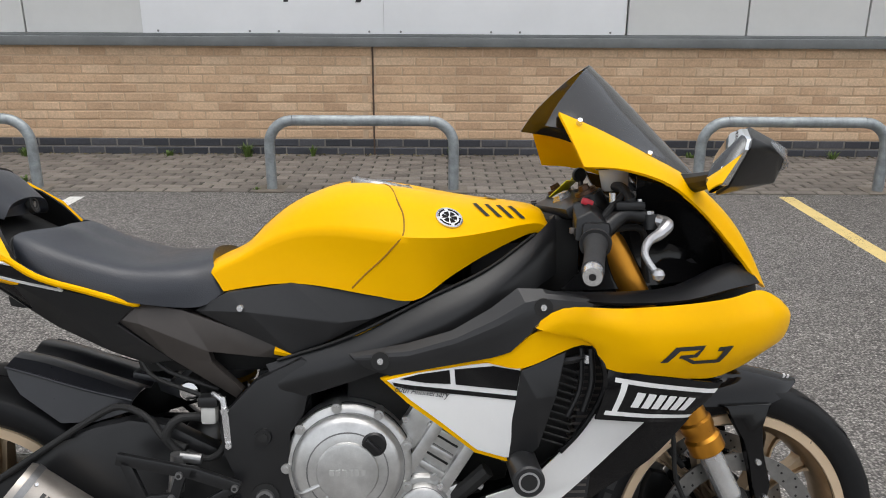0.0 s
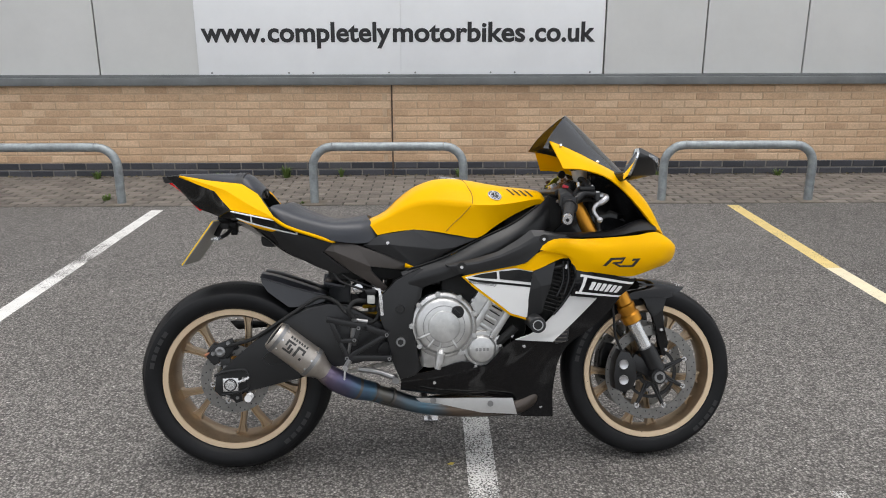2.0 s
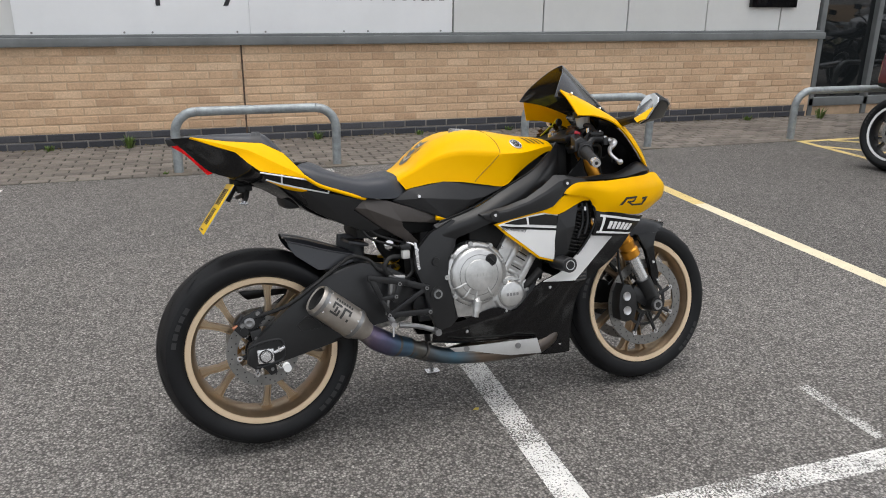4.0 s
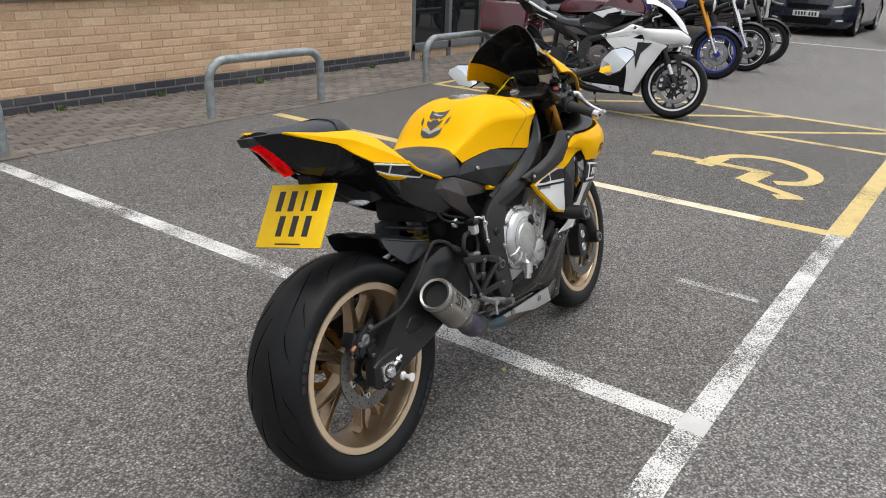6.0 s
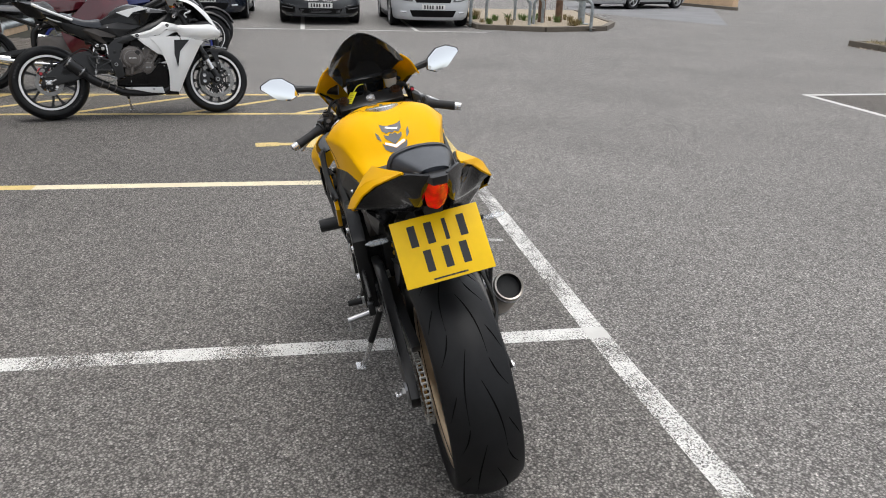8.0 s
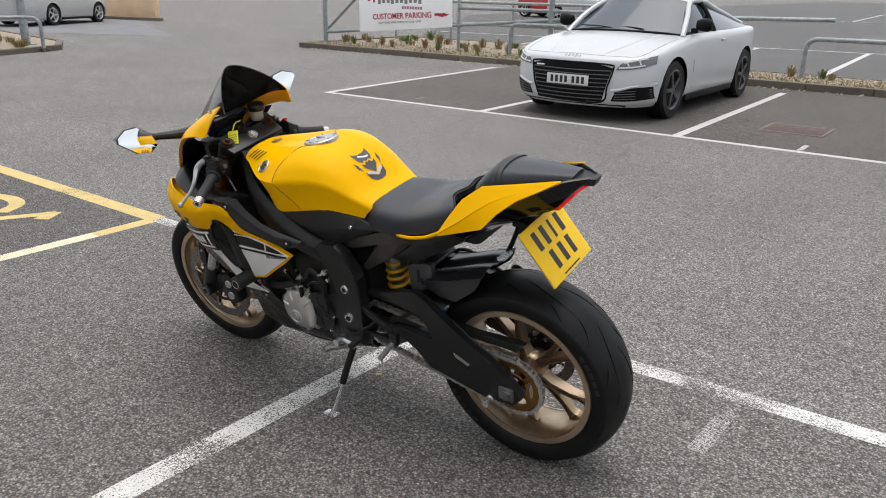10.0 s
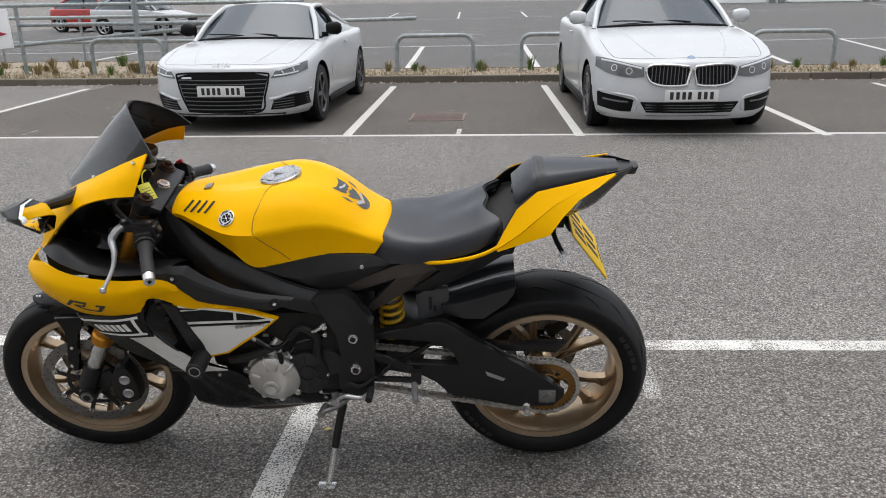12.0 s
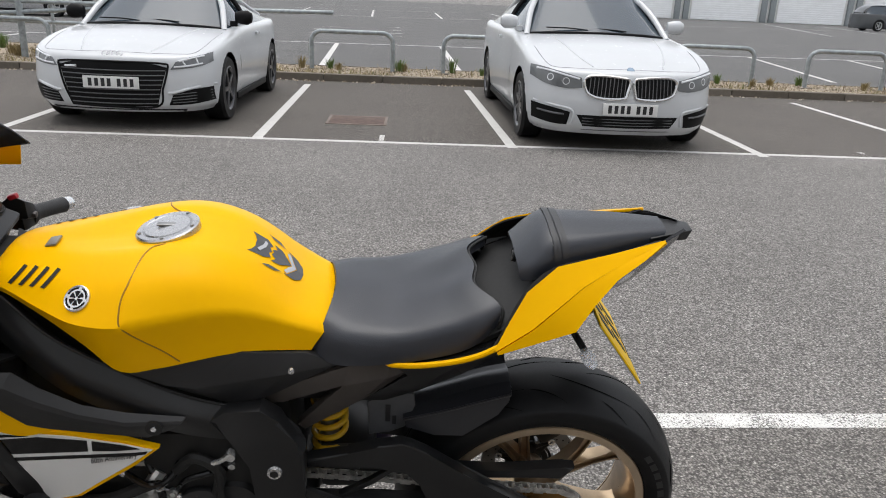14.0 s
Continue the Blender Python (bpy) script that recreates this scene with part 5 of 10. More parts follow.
    # satin cover between beam and fairing, with two recessed screws
    put("side_cover", MATT_PLASTIC, bike,
        (sheet, [side(s, [(0.702, 0.212, 0.711), (0.796, 0.222, 0.729), (0.869, 0.226, 0.750), (0.932, 0.226, 0.786), (0.974, 0.222, 0.817), (1.015, 0.220, 0.815), (1.052, 0.217, 0.807), (1.126, 0.212, 0.793)]),
                 side(s, [(0.712, 0.226, 0.704), (0.800, 0.238, 0.716), (0.875, 0.242, 0.733), (0.940, 0.243, 0.760), (0.985, 0.241, 0.786), (1.020, 0.238, 0.796), (1.055, 0.232, 0.798), (1.120, 0.220, 0.790)]),
                 side(s, [(0.727, 0.222, 0.690), (0.768, 0.228, 0.677), (0.860, 0.234, 0.694), (0.930, 0.236, 0.706), (0.962, 0.238, 0.716), (0.992, 0.240, 0.745), (1.000, 0.242, 0.757), (1.060, 0.238, 0.786)])], 8, 9, 0.006, {"flip": s < 0, "straight": True}), label="satin black side cover with recessed screws", sharp=16)
    for x, z in ((0.753, 0.703), (1.014, 0.788)):
        y = 0.233 if x < 0.9 else 0.239
        put("screw_recess", DEEP_BLACK, bike, (cyl, (x, s * (y - 0.004), z), (x, s * (y + 0.002), z), 0.0150))
        put("cover_screw", STEEL, bike, (cyl, (x, s * (y - 0.002), z), (x, s * (y + 0.004), z), 0.0065, 0.005, 12))
    # dark cover below the tank
    put("tank_side_cover", MATT_PLASTIC, bike,
        (facets, ((0.436, 0.138, 0.770), (0.495, 0.146, 0.803), (0.604, 0.170, 0.821), (0.700, 0.178, 0.812), (0.806, 0.184, 0.796), (0.800, 0.186, 0.786), (0.740, 0.190, 0.763), (0.684, 0.192, 0.757), (0.533, 0.172, 0.773), (0.606, 0.174, 0.700), (0.665, 0.176, 0.722)),
         ((0, 1, 8), (1, 2, 7, 8), (2, 3, 6, 7), (3, 4, 5, 6), (0, 8, 9), (8, 7, 10, 9), (7, 6, 10)), s, 0.02, 0.003), label="angular black cover under the tank", sharp=20)
    put("cover_screw", STEEL, bike, bolt((0.520, s * 0.166, 0.779), 0.006, 0.006, s))
    if s < 0:
        put("yellow_edge", YELLOW, bike, (tube, side(s, [(0.575, 0.160, 0.706), (0.65, 0.168, 0.696), (0.74, 0.172, 0.735), (0.80, 0.172, 0.762)]), 0.009, 8))
    # thin black tube that draws the shade of the gap above the beam
    put("beam_seam", DEEP_BLACK, bike, (tube, side(s, [(1.02, 0.107, 0.892), (0.93, 0.152, 0.837), (0.82, 0.180, 0.790), (0.70, 0.184, 0.732), (0.58, 0.176, 0.692)]), 0.0025, 8, 30))
    # grey brown subframe bracket
    apex, heel = ((0.430, 0.154, 0.732), (0.466, 0.152, 0.692)) if s > 0 else ((0.462, 0.154, 0.702), (0.466, 0.152, 0.684))
    put("subframe_bracket", SUBFRAME, bike,
        (facets, ((0.304, 0.140, 0.758), (0.338, 0.142, 0.786), (0.418, 0.146, 0.773), (0.584, 0.152, 0.711), (0.582, 0.150, 0.688), (0.540, 0.152, 0.692), apex, heel, (0.515, 0.146, 0.632), (0.503, 0.144, 0.618), (0.392, 0.142, 0.690), (0.350, 0.156, 0.752)),
         ((0, 1, 11), (1, 2, 6, 11), (2, 3, 5, 6), (3, 4, 5), (0, 11, 10), (11, 6, 7, 10), (10, 7, 8, 9)), s, 0.022, 0.002), label="grey brown angular metal subframe bracket", sharp=18)
    put("undertail_panel", SATIN_BLACK, bike,
        (facets, ((0.143, 0.160, 0.831), (0.241, 0.156, 0.808), (0.344, 0.147, 0.782), (0.309, 0.146, 0.750), (0.352, 0.142, 0.718), (0.398, 0.137, 0.684), (0.352, 0.128, 0.676), (0.290, 0.130, 0.700), (0.205, 0.132, 0.744), (0.120, 0.130, 0.803), (0.225, 0.150, 0.775)),
         ((0, 1, 10), (1, 2, 3, 10), (3, 4, 7, 10), (4, 5, 6, 7), (10, 7, 8), (0, 10, 8, 9)), s, 0.020, 0.002), label="black angular panel under the tail", sharp=18)
# plain boxes fill the frame; their black stands for the shade in there
each("inner_frame", DEEP_BLACK, bike, (box, (0.80, 0, 0.70), (0.42, 0.26, 0.14), 0.03), (box, (0.47, 0, 0.70), (0.30, 0.20, 0.10), 0.02), (box, (0.985, 0, 0.80), (0.16, 0.16, 0.16), 0.03), (box, (0.58, 0, 0.52), (0.10, 0.22, 0.28), 0.02), (box, (0.25, 0, 0.80), (0.30, 0.18, 0.07), 0.02), label="inner frame and airbox as plain boxes, black for the shade inside")

# tank
TANK_X = (0.452, 0.508, 0.552, 0.60, 0.66, 0.72, 0.79, 0.86, 0.93, 1.0, 1.04, 1.057)


def tank_rail(widths, heights, shift=(0,) * 12):
    return [(x + d, y, z) for x, y, z, d in zip(TANK_X, widths, heights, shift)]


TANK_RAILS = [
    tank_rail((0,) * 12, (0.846, 0.874, 0.915, 0.949, 0.972, 0.976, 0.965, 0.955, 0.949, 0.943, 0.934, 0.905)),
    tank_rail((0.035, 0.038, 0.044, 0.050, 0.055, 0.058, 0.056, 0.048, 0.038, 0.030, 0.024, 0.024), (0.846, 0.873, 0.914, 0.949, 0.973, 0.979, 0.969, 0.959, 0.951, 0.943, 0.933, 0.904)),
    tank_rail((0.055, 0.060, 0.068, 0.078, 0.084, 0.088, 0.086, 0.076, 0.064, 0.050, 0.040, 0.040), (0.845, 0.871, 0.911, 0.947, 0.973, 0.981, 0.974, 0.961, 0.949, 0.940, 0.931, 0.903)),
    tank_rail((0.102, 0.110, 0.120, 0.132, 0.144, 0.152, 0.154, 0.140, 0.116, 0.088, 0.074, 0.072), (0.840, 0.868, 0.903, 0.932, 0.951, 0.958, 0.951, 0.942, 0.936, 0.931, 0.923, 0.900), (0.003, 0.004, 0.006, 0.005, 0, 0, 0, 0, 0, 0, -0.002, -0.004)),
    tank_rail((0.124, 0.140, 0.154, 0.168, 0.184, 0.199, 0.210, 0.196, 0.158, 0.116, 0.095, 0.088), (0.832, 0.862, 0.888, 0.905, 0.910, 0.905, 0.899, 0.897, 0.902, 0.910, 0.909, 0.892), (0.012, 0.014, 0.018, 0.015, 0.010, 0.010, 0.008, 0.008, 0.005, 0, -0.005, -0.007)),
    tank_rail((0.132, 0.145, 0.158, 0.170, 0.182, 0.193, 0.199, 0.178, 0.146, 0.110, 0.093, 0.087), (0.814, 0.838, 0.856, 0.863, 0.862, 0.857, 0.848, 0.862, 0.881, 0.898, 0.899, 0.885), (0.026, 0.022, 0.028, 0.025, 0.020, 0.015, 0.010, 0.010, 0.005, 0, -0.007, -0.009)),
    tank_rail((0.136, 0.150, 0.163, 0.175, 0.184, 0.190, 0.189, 0.164, 0.138, 0.106, 0.090, 0.084), (0.802, 0.812, 0.819, 0.818, 0.811, 0.801, 0.793, 0.828, 0.860, 0.889, 0.893, 0.880), (0.034, 0.027, 0.038, 0.040, 0.030, 0.025, 0.020, 0.010, 0, 0, -0.010, -0.010)),
]
TN, TR = 44, 24


def tank_grid(s):
    """The tank's flank in two lofts that meet in a crease at its widest line."""
    a, b = loft_grid([side(s, r) for r in TANK_RAILS[:5]], TN, 16), loft_grid([side(s, r) for r in TANK_RAILS[4:]], TN, 9)
    return [p + q[1:] for p, q in zip(a, b)]


tank_right, tank_left = tank_grid(-1), tank_grid(1)


def tank_shell(bm):
    for g in (tank_right, tank_left):
        V = [[bm.verts.new(p) for p in col] for col in g]
        for i in range(TN - 1):
            for k in range(TR - 1):
                bm.faces.new((V[i][k], V[i + 1][k], V[i + 1][k + 1], V[i][k + 1]))
    return weld(bm, 0.0006)


_tb = tank_shell(bmesh.new())
tank_tree = mathutils.bvhtree.BVHTree.FromBMesh(_tb)
_tb.free()
tank = put("tank", YELLOW, bike, (tank_shell,), label="glossy yellow fuel tank cover", sharp=55)
SEAM_LINE = surface("seam_shadow", (0.30, 0.135, 0.001), 0.5)


def on_tank(o, d, lift):
    """Where a ray meets the tank, lifted off it along the surface's normal."""
    p, n, _i, _d = tank_tree.ray_cast(Vector(o), Vector(d))
    n = n if n.dot(Vector(d)) < 0 else -n
    return p + n * lift


for g in (tank_right, tank_left):
    sg = -1 if g is tank_right else 1
    path = [on_tank((x, sg * y, 1.3), (0, 0, -1), 0.0) for x, y in ((0.742, 0.062), (0.760, 0.078), (0.772, 0.105))]
    path += [on_tank((x, sg * 0.6, z), (0, -sg, 0), 0.0) for x, z in ((0.783, 0.952), (0.791, 0.935), (0.793, 0.918), (0.791, 0.903), (0.780, 0.888), (0.756, 0.862), (0.730, 0.838), (0.707, 0.814))]
    put("panel_seam", SEAM_LINE, tank, (tube, path, 0.0015, 6, 90))

    def spot(x, z):
        """Grid place on the tank nearest to a place of the side view."""
        return min(((i, k) for i in range(2, TN - 2) for k in range(6, TR - 2)), key=lambda q: (g[q[0]][q[1]].x - x) ** 2 + (g[q[0]][q[1]].z - z) ** 2)

    def vent(bm, x, z):
        V = []
        for a in range(5):
            row = []
            for c in range(3):
                q = Vector((x + 0.021 * a / 4 + 0.0075 * (c / 2), 0, z - 0.020 * a / 4))
                hit, n, _i, _d = tank_tree.ray_cast(Vector((q.x, sg * 0.6, q.z)), Vector((0, -sg, 0)))
                n = n if n.y * sg > 0 else -n
                row.append(bm.verts.new(hit + n * 0.0016))
            V.append(row)
        for a in range(4):
            for c in range(2):
                bm.faces.new((V[a][c], V[a + 1][c], V[a + 1][c + 1], V[a][c + 1]))
        return bm

    for j in range(4):
        put("vent_slot", DEEP_BLACK, tank, (vent, 0.911 + 0.0215 * j, 0.945 - 0.0022 * j))
    i, k = spot(0.866, 0.926)
    p = g[i][k]
    nrm = (g[i + 1][k] - g[i - 1][k]).cross(g[i][k + 1] - g[i][k - 1]).normalized()
    if nrm.y * p.y < 0:
        nrm = -nrm
    rot = nrm.to_track_quat("Z", "Y").to_matrix().to_4x4()
    bd = put("badge", STEEL, tank, (lathe, [(0, -0.004), (0.0235, -0.004), (0.0235, 0.003), (0.0215, 0.0045), (0.020, 0.003), (0, 0.003)], Matrix.Translation(p) @ rot, 32), label="round chrome and black badge")
    each("badge_field", GLOSS_BLACK, bd, *[(lathe, [(0.0165, 0.0036), (0.0195, 0.0036)], Matrix.Translation(p) @ rot, 6, a, a + 70) for a in (10, 100, 190, 280)],
        *[(lathe, [(0.003, 0.0038), (0.013, 0.0038)], Matrix.Translation(p) @ rot, 3, a, a + 44) for a in (20, 80, 140, 200, 260, 320)])
cap_m = Matrix.Translation((0.752, 0, 0.9755)) @ Matrix.Rotation(radians(10.0), 4, "Y")
cap = put("fuel_cap", surface("satin_steel_cap", (0.50, 0.50, 0.51), 0.28, metal=0.9, dirt=0.2), tank, (lathe, [(0, -0.01), (0.058, -0.01), (0.058, 0.003), (0.055, 0.0055), (0.046, 0.0055), (0.043, 0.003), (0.041, 0.006), (0.012, 0.0075), (0, 0.0075)], cap_m, 48), label="polished round fuel cap")
for k in range(5):
    a = radians(72 * k + 20)
    put("cap_screw", DULL_STEEL, cap, (cyl, cap_m @ Vector((0.0505 * math.cos(a), 0.0505 * math.sin(a), 0.004)), cap_m @ Vector((0.0505 * math.cos(a), 0.0505 * math.sin(a), 0.0075)), 0.0035, None, 8))
put("cap_keyhole", DULL_STEEL, cap, (box, cap_m @ Vector((0, 0, 0.0085)), (0.035, 0.012, 0.003), 0.001))
put("tank_plaque", DULL_STEEL, tank, (box, (0.955, 0.012, 0.951), (0.020, 0.034, 0.004), 0.001, Matrix.Rotation(radians(13), 4, "Y")))
PAD = surface("tank_pad_film", (0.05, 0.05, 0.055), 0.3, dirt=0.3, dirt_scale=40)
PAD_LINE = smooth_line([p for p in TANK_RAILS[0][1:5]], 40)


def pad_piece(bm, outline, lift=0.0016):
    """A cut piece of film: (across, up) pairs in metres, laid onto the tank's rear slope."""
    step = (PAD_LINE[1] - PAD_LINE[0]).length
    vs = []
    for a, u in outline:
        i = min(38, max(0, int(u / step)))
        p, d = PAD_LINE[i].lerp(PAD_LINE[i + 1], u / step - i), (PAD_LINE[i + 1] - PAD_LINE[i]).normalized()
        n = Vector((-d.z, 0, d.x))
        vs.append(bm.verts.new(on_tank(p + n * 0.08 + Vector((0, a, 0)), -n, lift)))
    bm.faces.new(vs)
    return bm


PAD_HALVES = (((0.0, 0.004), (0.022, 0.008), (0.036, 0.022), (0.041, 0.048), (0.034, 0.038), (0.018, 0.030), (0.0, 0.020)),
              ((0.0, 0.034), (0.010, 0.044), (0.026, 0.060), (0.030, 0.078), (0.016, 0.070), (0.008, 0.080), (0.0, 0.076)),
              ((0.0, 0.080), (0.010, 0.086), (0.020, 0.080), (0.032, 0.094), (0.036, 0.127), (0.026, 0.119), (0.010, 0.114), (0.0, 0.115)),
              ((0.041, 0.052), (0.053, 0.068), (0.055, 0.095), (0.045, 0.080)))
for q in PAD_HALVES:
    mirror_q = [(-a, u) for a, u in q[::-1]]
    if q[0][0] > 0:
        each("tank_pad", PAD, tank, (pad_piece, q), (pad_piece, mirror_q), label="dark film tank pad wing")
    else:
        put("tank_pad", PAD, tank, (pad_piece, q), (pad_piece, mirror_q), label="dark film tank pad piece")
each("tank_pad_flash", ALLOY, tank, (pad_piece, ((0.0, 0.022), (0.018, 0.032), (0.034, 0.041), (0.031, 0.048), (0.012, 0.040), (0.0, 0.032), (-0.012, 0.040), (-0.031, 0.048), (-0.034, 0.041), (-0.018, 0.032))))
put("tank_pad_logo", ALLOY, tank, (pad_piece, ((-0.022, 0.098), (-0.006, 0.100), (0.016, 0.110), (0.020, 0.104), (-0.002, 0.094), (-0.018, 0.092)), 0.0024), label="pale logo shape on the tank pad")

# seats
SEAT_RAILS = [side(-1, [(0.486, 0.126, 0.800), (0.445, 0.148, 0.778), (0.345, 0.160, 0.788), (0.235, 0.166, 0.815), (0.182, 0.160, 0.838), (0.152, 0.146, 0.866)]),
              side(-1, [(0.472, 0.120, 0.829), (0.430, 0.146, 0.824), (0.340, 0.158, 0.818), (0.240, 0.160, 0.840), (0.178, 0.156, 0.868), (0.146, 0.140, 0.893)]),
              side(-1, [(0.462, 0.100, 0.850), (0.420, 0.122, 0.846), (0.335, 0.138, 0.844), (0.240, 0.142, 0.868), (0.180, 0.134, 0.893), (0.153, 0.122, 0.904)]),
              side(-1, [(0.452, 0.050, 0.860), (0.41, 0.058, 0.854), (0.335, 0.064, 0.850), (0.255, 0.066, 0.878), (0.210, 0.066, 0.901), (0.190, 0.066, 0.908)]),
              [(0.448, 0, 0.863), (0.40, 0, 0.856), (0.33, 0, 0.852), (0.25, 0, 0.879), (0.205, 0, 0.902), (0.182, 0, 0.908)]]
SEAT_RAILS = SEAT_RAILS + [side(-1, r) for r in SEAT_RAILS[-2::-1]]
seat = put("seat", SEAT_VINYL, bike, (sheet, SEAT_RAILS, 30, 41, 0.022, True), label="black vinyl rider seat with a raised notched back", sharp=60)
put("seat_piping", DEEP_BLACK, seat, (tube, [(x - 0.004, y, z - 0.006) for x, y, z in [r[-1] for r in SEAT_RAILS]], 0.0035, 8, 60))
PIL = [side(-1, [(-0.168, 0.036, 0.990), (-0.07, 0.064, 0.968), (0.03, 0.086, 0.948), (0.086, 0.092, 0.930), (0.103, 0.080, 0.922)]), side(-1, [(-0.170, 0.034, 1.000), (-0.07, 0.062, 0.986), (0.03, 0.083, 0.970), (0.080, 0.088, 0.958), (0.107, 0.078, 0.930)]),
       side(-1, [(-0.172, 0.027, 1.006), (-0.07, 0.050, 1.004), (0.025, 0.068, 0.996), (0.062, 0.072, 0.988), (0.110, 0.066, 0.946)]), side(-1, [(-0.172, 0.014, 1.008), (-0.07, 0.028, 1.008), (0.025, 0.040, 1.005), (0.064, 0.042, 0.999), (0.112, 0.038, 0.954)]), [(-0.172, 0.0, 1.009), (-0.07, 0.0, 1.010), (0.025, 0.0, 1.009), (0.065, 0.0, 1.002), (0.112, 0.0, 0.957)]]
PIL = PIL + [side(-1, r) for r in PIL[-2::-1]]
pil_grid = loft_grid(PIL, 40, 25)
pillion = put("pillion_seat", SEAT_VINYL, bike, (sheet, PIL, 30, 25, 0.03), (slab, ((0.070, 0.925), (0.098, 0.925), (0.100, 0.945), (0.075, 0.970)), -0.070, 0.070, 0.006), label="raised black vinyl pillion pad", sharp=38)
STRAP = surface("strap_vinyl", (0.030, 0.031, 0.034), 0.5, grain=0.3)
each("seat_strap", STRAP, pillion, (patch, pil_grid, ((0.655, 0.0), (0.70, 0.0), (0.70, 1.0), (0.655, 1.0)), 0.0035, 20), (patch, pil_grid, ((0.705, 0.0), (0.75, 0.0), (0.75, 1.0), (0.705, 1.0)), 0.0035, 20))
put("seat_lock", DEEP_BLACK, bike, (lathe, [(0, 0.0), (0.009, 0.0), (0.010, 0.002), (0.016, 0.002), (0.017, -0.006), (0, -0.006)], facing(0.110, 0.014, 0.943, (0, 1, 0), (-0.25, 0, 1)), 20), label="black seat lock in a recess")
put("lock_barrel", DULL_STEEL, bike, (cyl, (0.106, 0.014, 0.943), (0.1125, 0.014, 0.943), 0.0055))
put("seat_well", DEEP_BLACK, bike, (sheet, [[(0.19, -0.155, 0.835), (0.11, -0.150, 0.880), (0.0, -0.12, 0.94), (-0.15, -0.05, 0.99)], [(0.18, 0.0, 0.868), (0.12, 0.0, 0.885), (0.0, 0.0, 0.94), (-0.15, 0.0, 0.99)], [(0.19, 0.155, 0.835), (0.11, 0.150, 0.880), (0.0, 0.12, 0.94), (-0.15, 0.05, 0.99)]], 12, 7, 0.01, True))

# tail
for s in (-1, 1):
    fl = {"flip": s < 0}
    TOP = [(-0.157, 0.070, 1.003), (-0.055, 0.098, 0.990), (0.050, 0.122, 0.976), (0.104, 0.146, 0.937), (0.134, 0.172, 0.892), (0.158, 0.196, 0.850)]
    CREASE = [(-0.156, 0.074, 1.001), (-0.070, 0.112, 0.978), (0.005, 0.148, 0.950), (0.050, 0.172, 0.922), (0.096, 0.190, 0.888), (0.157, 0.200, 0.847)]
    LOW = [(-0.159, 0.078, 1.002), (-0.112, 0.106, 0.981), (-0.058, 0.134, 0.957), (-0.014, 0.167, 0.924), (0.020, 0.191, 0.886), (0.155, 0.202, 0.843)]
    if s < 0:
        TOP = [(-0.157, 0.066, 1.004), (-0.055, 0.080, 0.986), (0.050, 0.100, 0.974), (0.106, 0.135, 0.941), (0.138, 0.164, 0.901), (0.162, 0.182, 0.869)]
        CREASE = [(-0.157, 0.070, 1.004), (-0.075, 0.104, 0.979), (0.005, 0.142, 0.955), (0.050, 0.166, 0.929), (0.096, 0.182, 0.902), (0.163, 0.185, 0.866)]
        LOW = [(-0.156, 0.073, 1.003), (-0.090, 0.100, 0.973), (-0.033, 0.122, 0.951), (-0.004, 0.150, 0.921), (0.028, 0.180, 0.893), (0.163, 0.188, 0.862)]
    put("panel_liner", DEEP_BLACK, bike, (sheet, [side(s, [(x + 0.004, y - 0.006, z - 0.003) for x, y, z in TOP]), side(s, [(x + 0.006, y - 0.012, z - 0.004) for x, y, z in CREASE]), side(s, [(x + 0.006, y - 0.010, z) for x, y, z in LOW])], 16, 7, 0.003, fl))
    put("tail_panel", YELLOW, bike, (sheet, [side(s, TOP), side(s, CREASE)], 6, 5, 0.005, fl, False, True), (sheet, [side(s, CREASE), side(s, LOW)], 6, 5, 0.005, fl, False, True), label="glossy yellow faceted tail side panel", sharp=32)
    EDGE = [(0.148, 0.193, 0.856), (0.185, 0.192, 0.834), (0.228, 0.186, 0.815), (0.29, 0.172, 0.795), (0.338, 0.158, 0.786), (0.350, 0.150, 0.786)]
    FIELD = [(0.018, 0.187, 0.886), (0.08, 0.192, 0.866), (0.156, 0.194, 0.844), (0.23, 0.180, 0.810), (0.335, 0.155, 0.783)]
    FOOT = [(0.028, 0.131, 0.878), (0.08, 0.125, 0.848), (0.156, 0.111, 0.828), (0.23, 0.115, 0.800), (0.300, 0.115, 0.781)]
    KEEL = [(-0.200, 0.026, 0.988), (-0.162, 0.038, 0.950), (-0.108, 0.047, 0.899), (-0.045, 0.066, 0.880), (0.050, 0.122, 0.852), (0.120, 0.135, 0.812), (0.20, 0.135, 0.765), (0.32, 0.135, 0.758)]
    if s < 0:
        EDGE = [(0.156, 0.187, 0.868), (0.194, 0.184, 0.841), (0.228, 0.179, 0.826), (0.265, 0.170, 0.813), (0.337, 0.155, 0.787), (0.348, 0.148, 0.785)]
        FIELD = [(0.028, 0.178, 0.892), (0.09, 0.183, 0.878), (0.163, 0.184, 0.862), (0.23, 0.174, 0.822), (0.335, 0.152, 0.783)]
        FOOT = [(0.044, 0.170, 0.866), (0.09, 0.168, 0.849), (0.160, 0.167, 0.829), (0.23, 0.161, 0.811), (0.315, 0.151, 0.787)]
        KEEL = [(-0.200, 0.026, 0.988), (-0.162, 0.038, 0.950), (-0.108, 0.047, 0.898), (-0.045, 0.066, 0.874), (0.050, 0.122, 0.852), (0.130, 0.127, 0.795), (0.20, 0.122, 0.745), (0.345, 0.124, 0.676)]
    put("seat_edge", YELLOW, bike, (tube, side(s, EDGE), 0.0055, 8, 24), label="thin yellow edge below the seat")
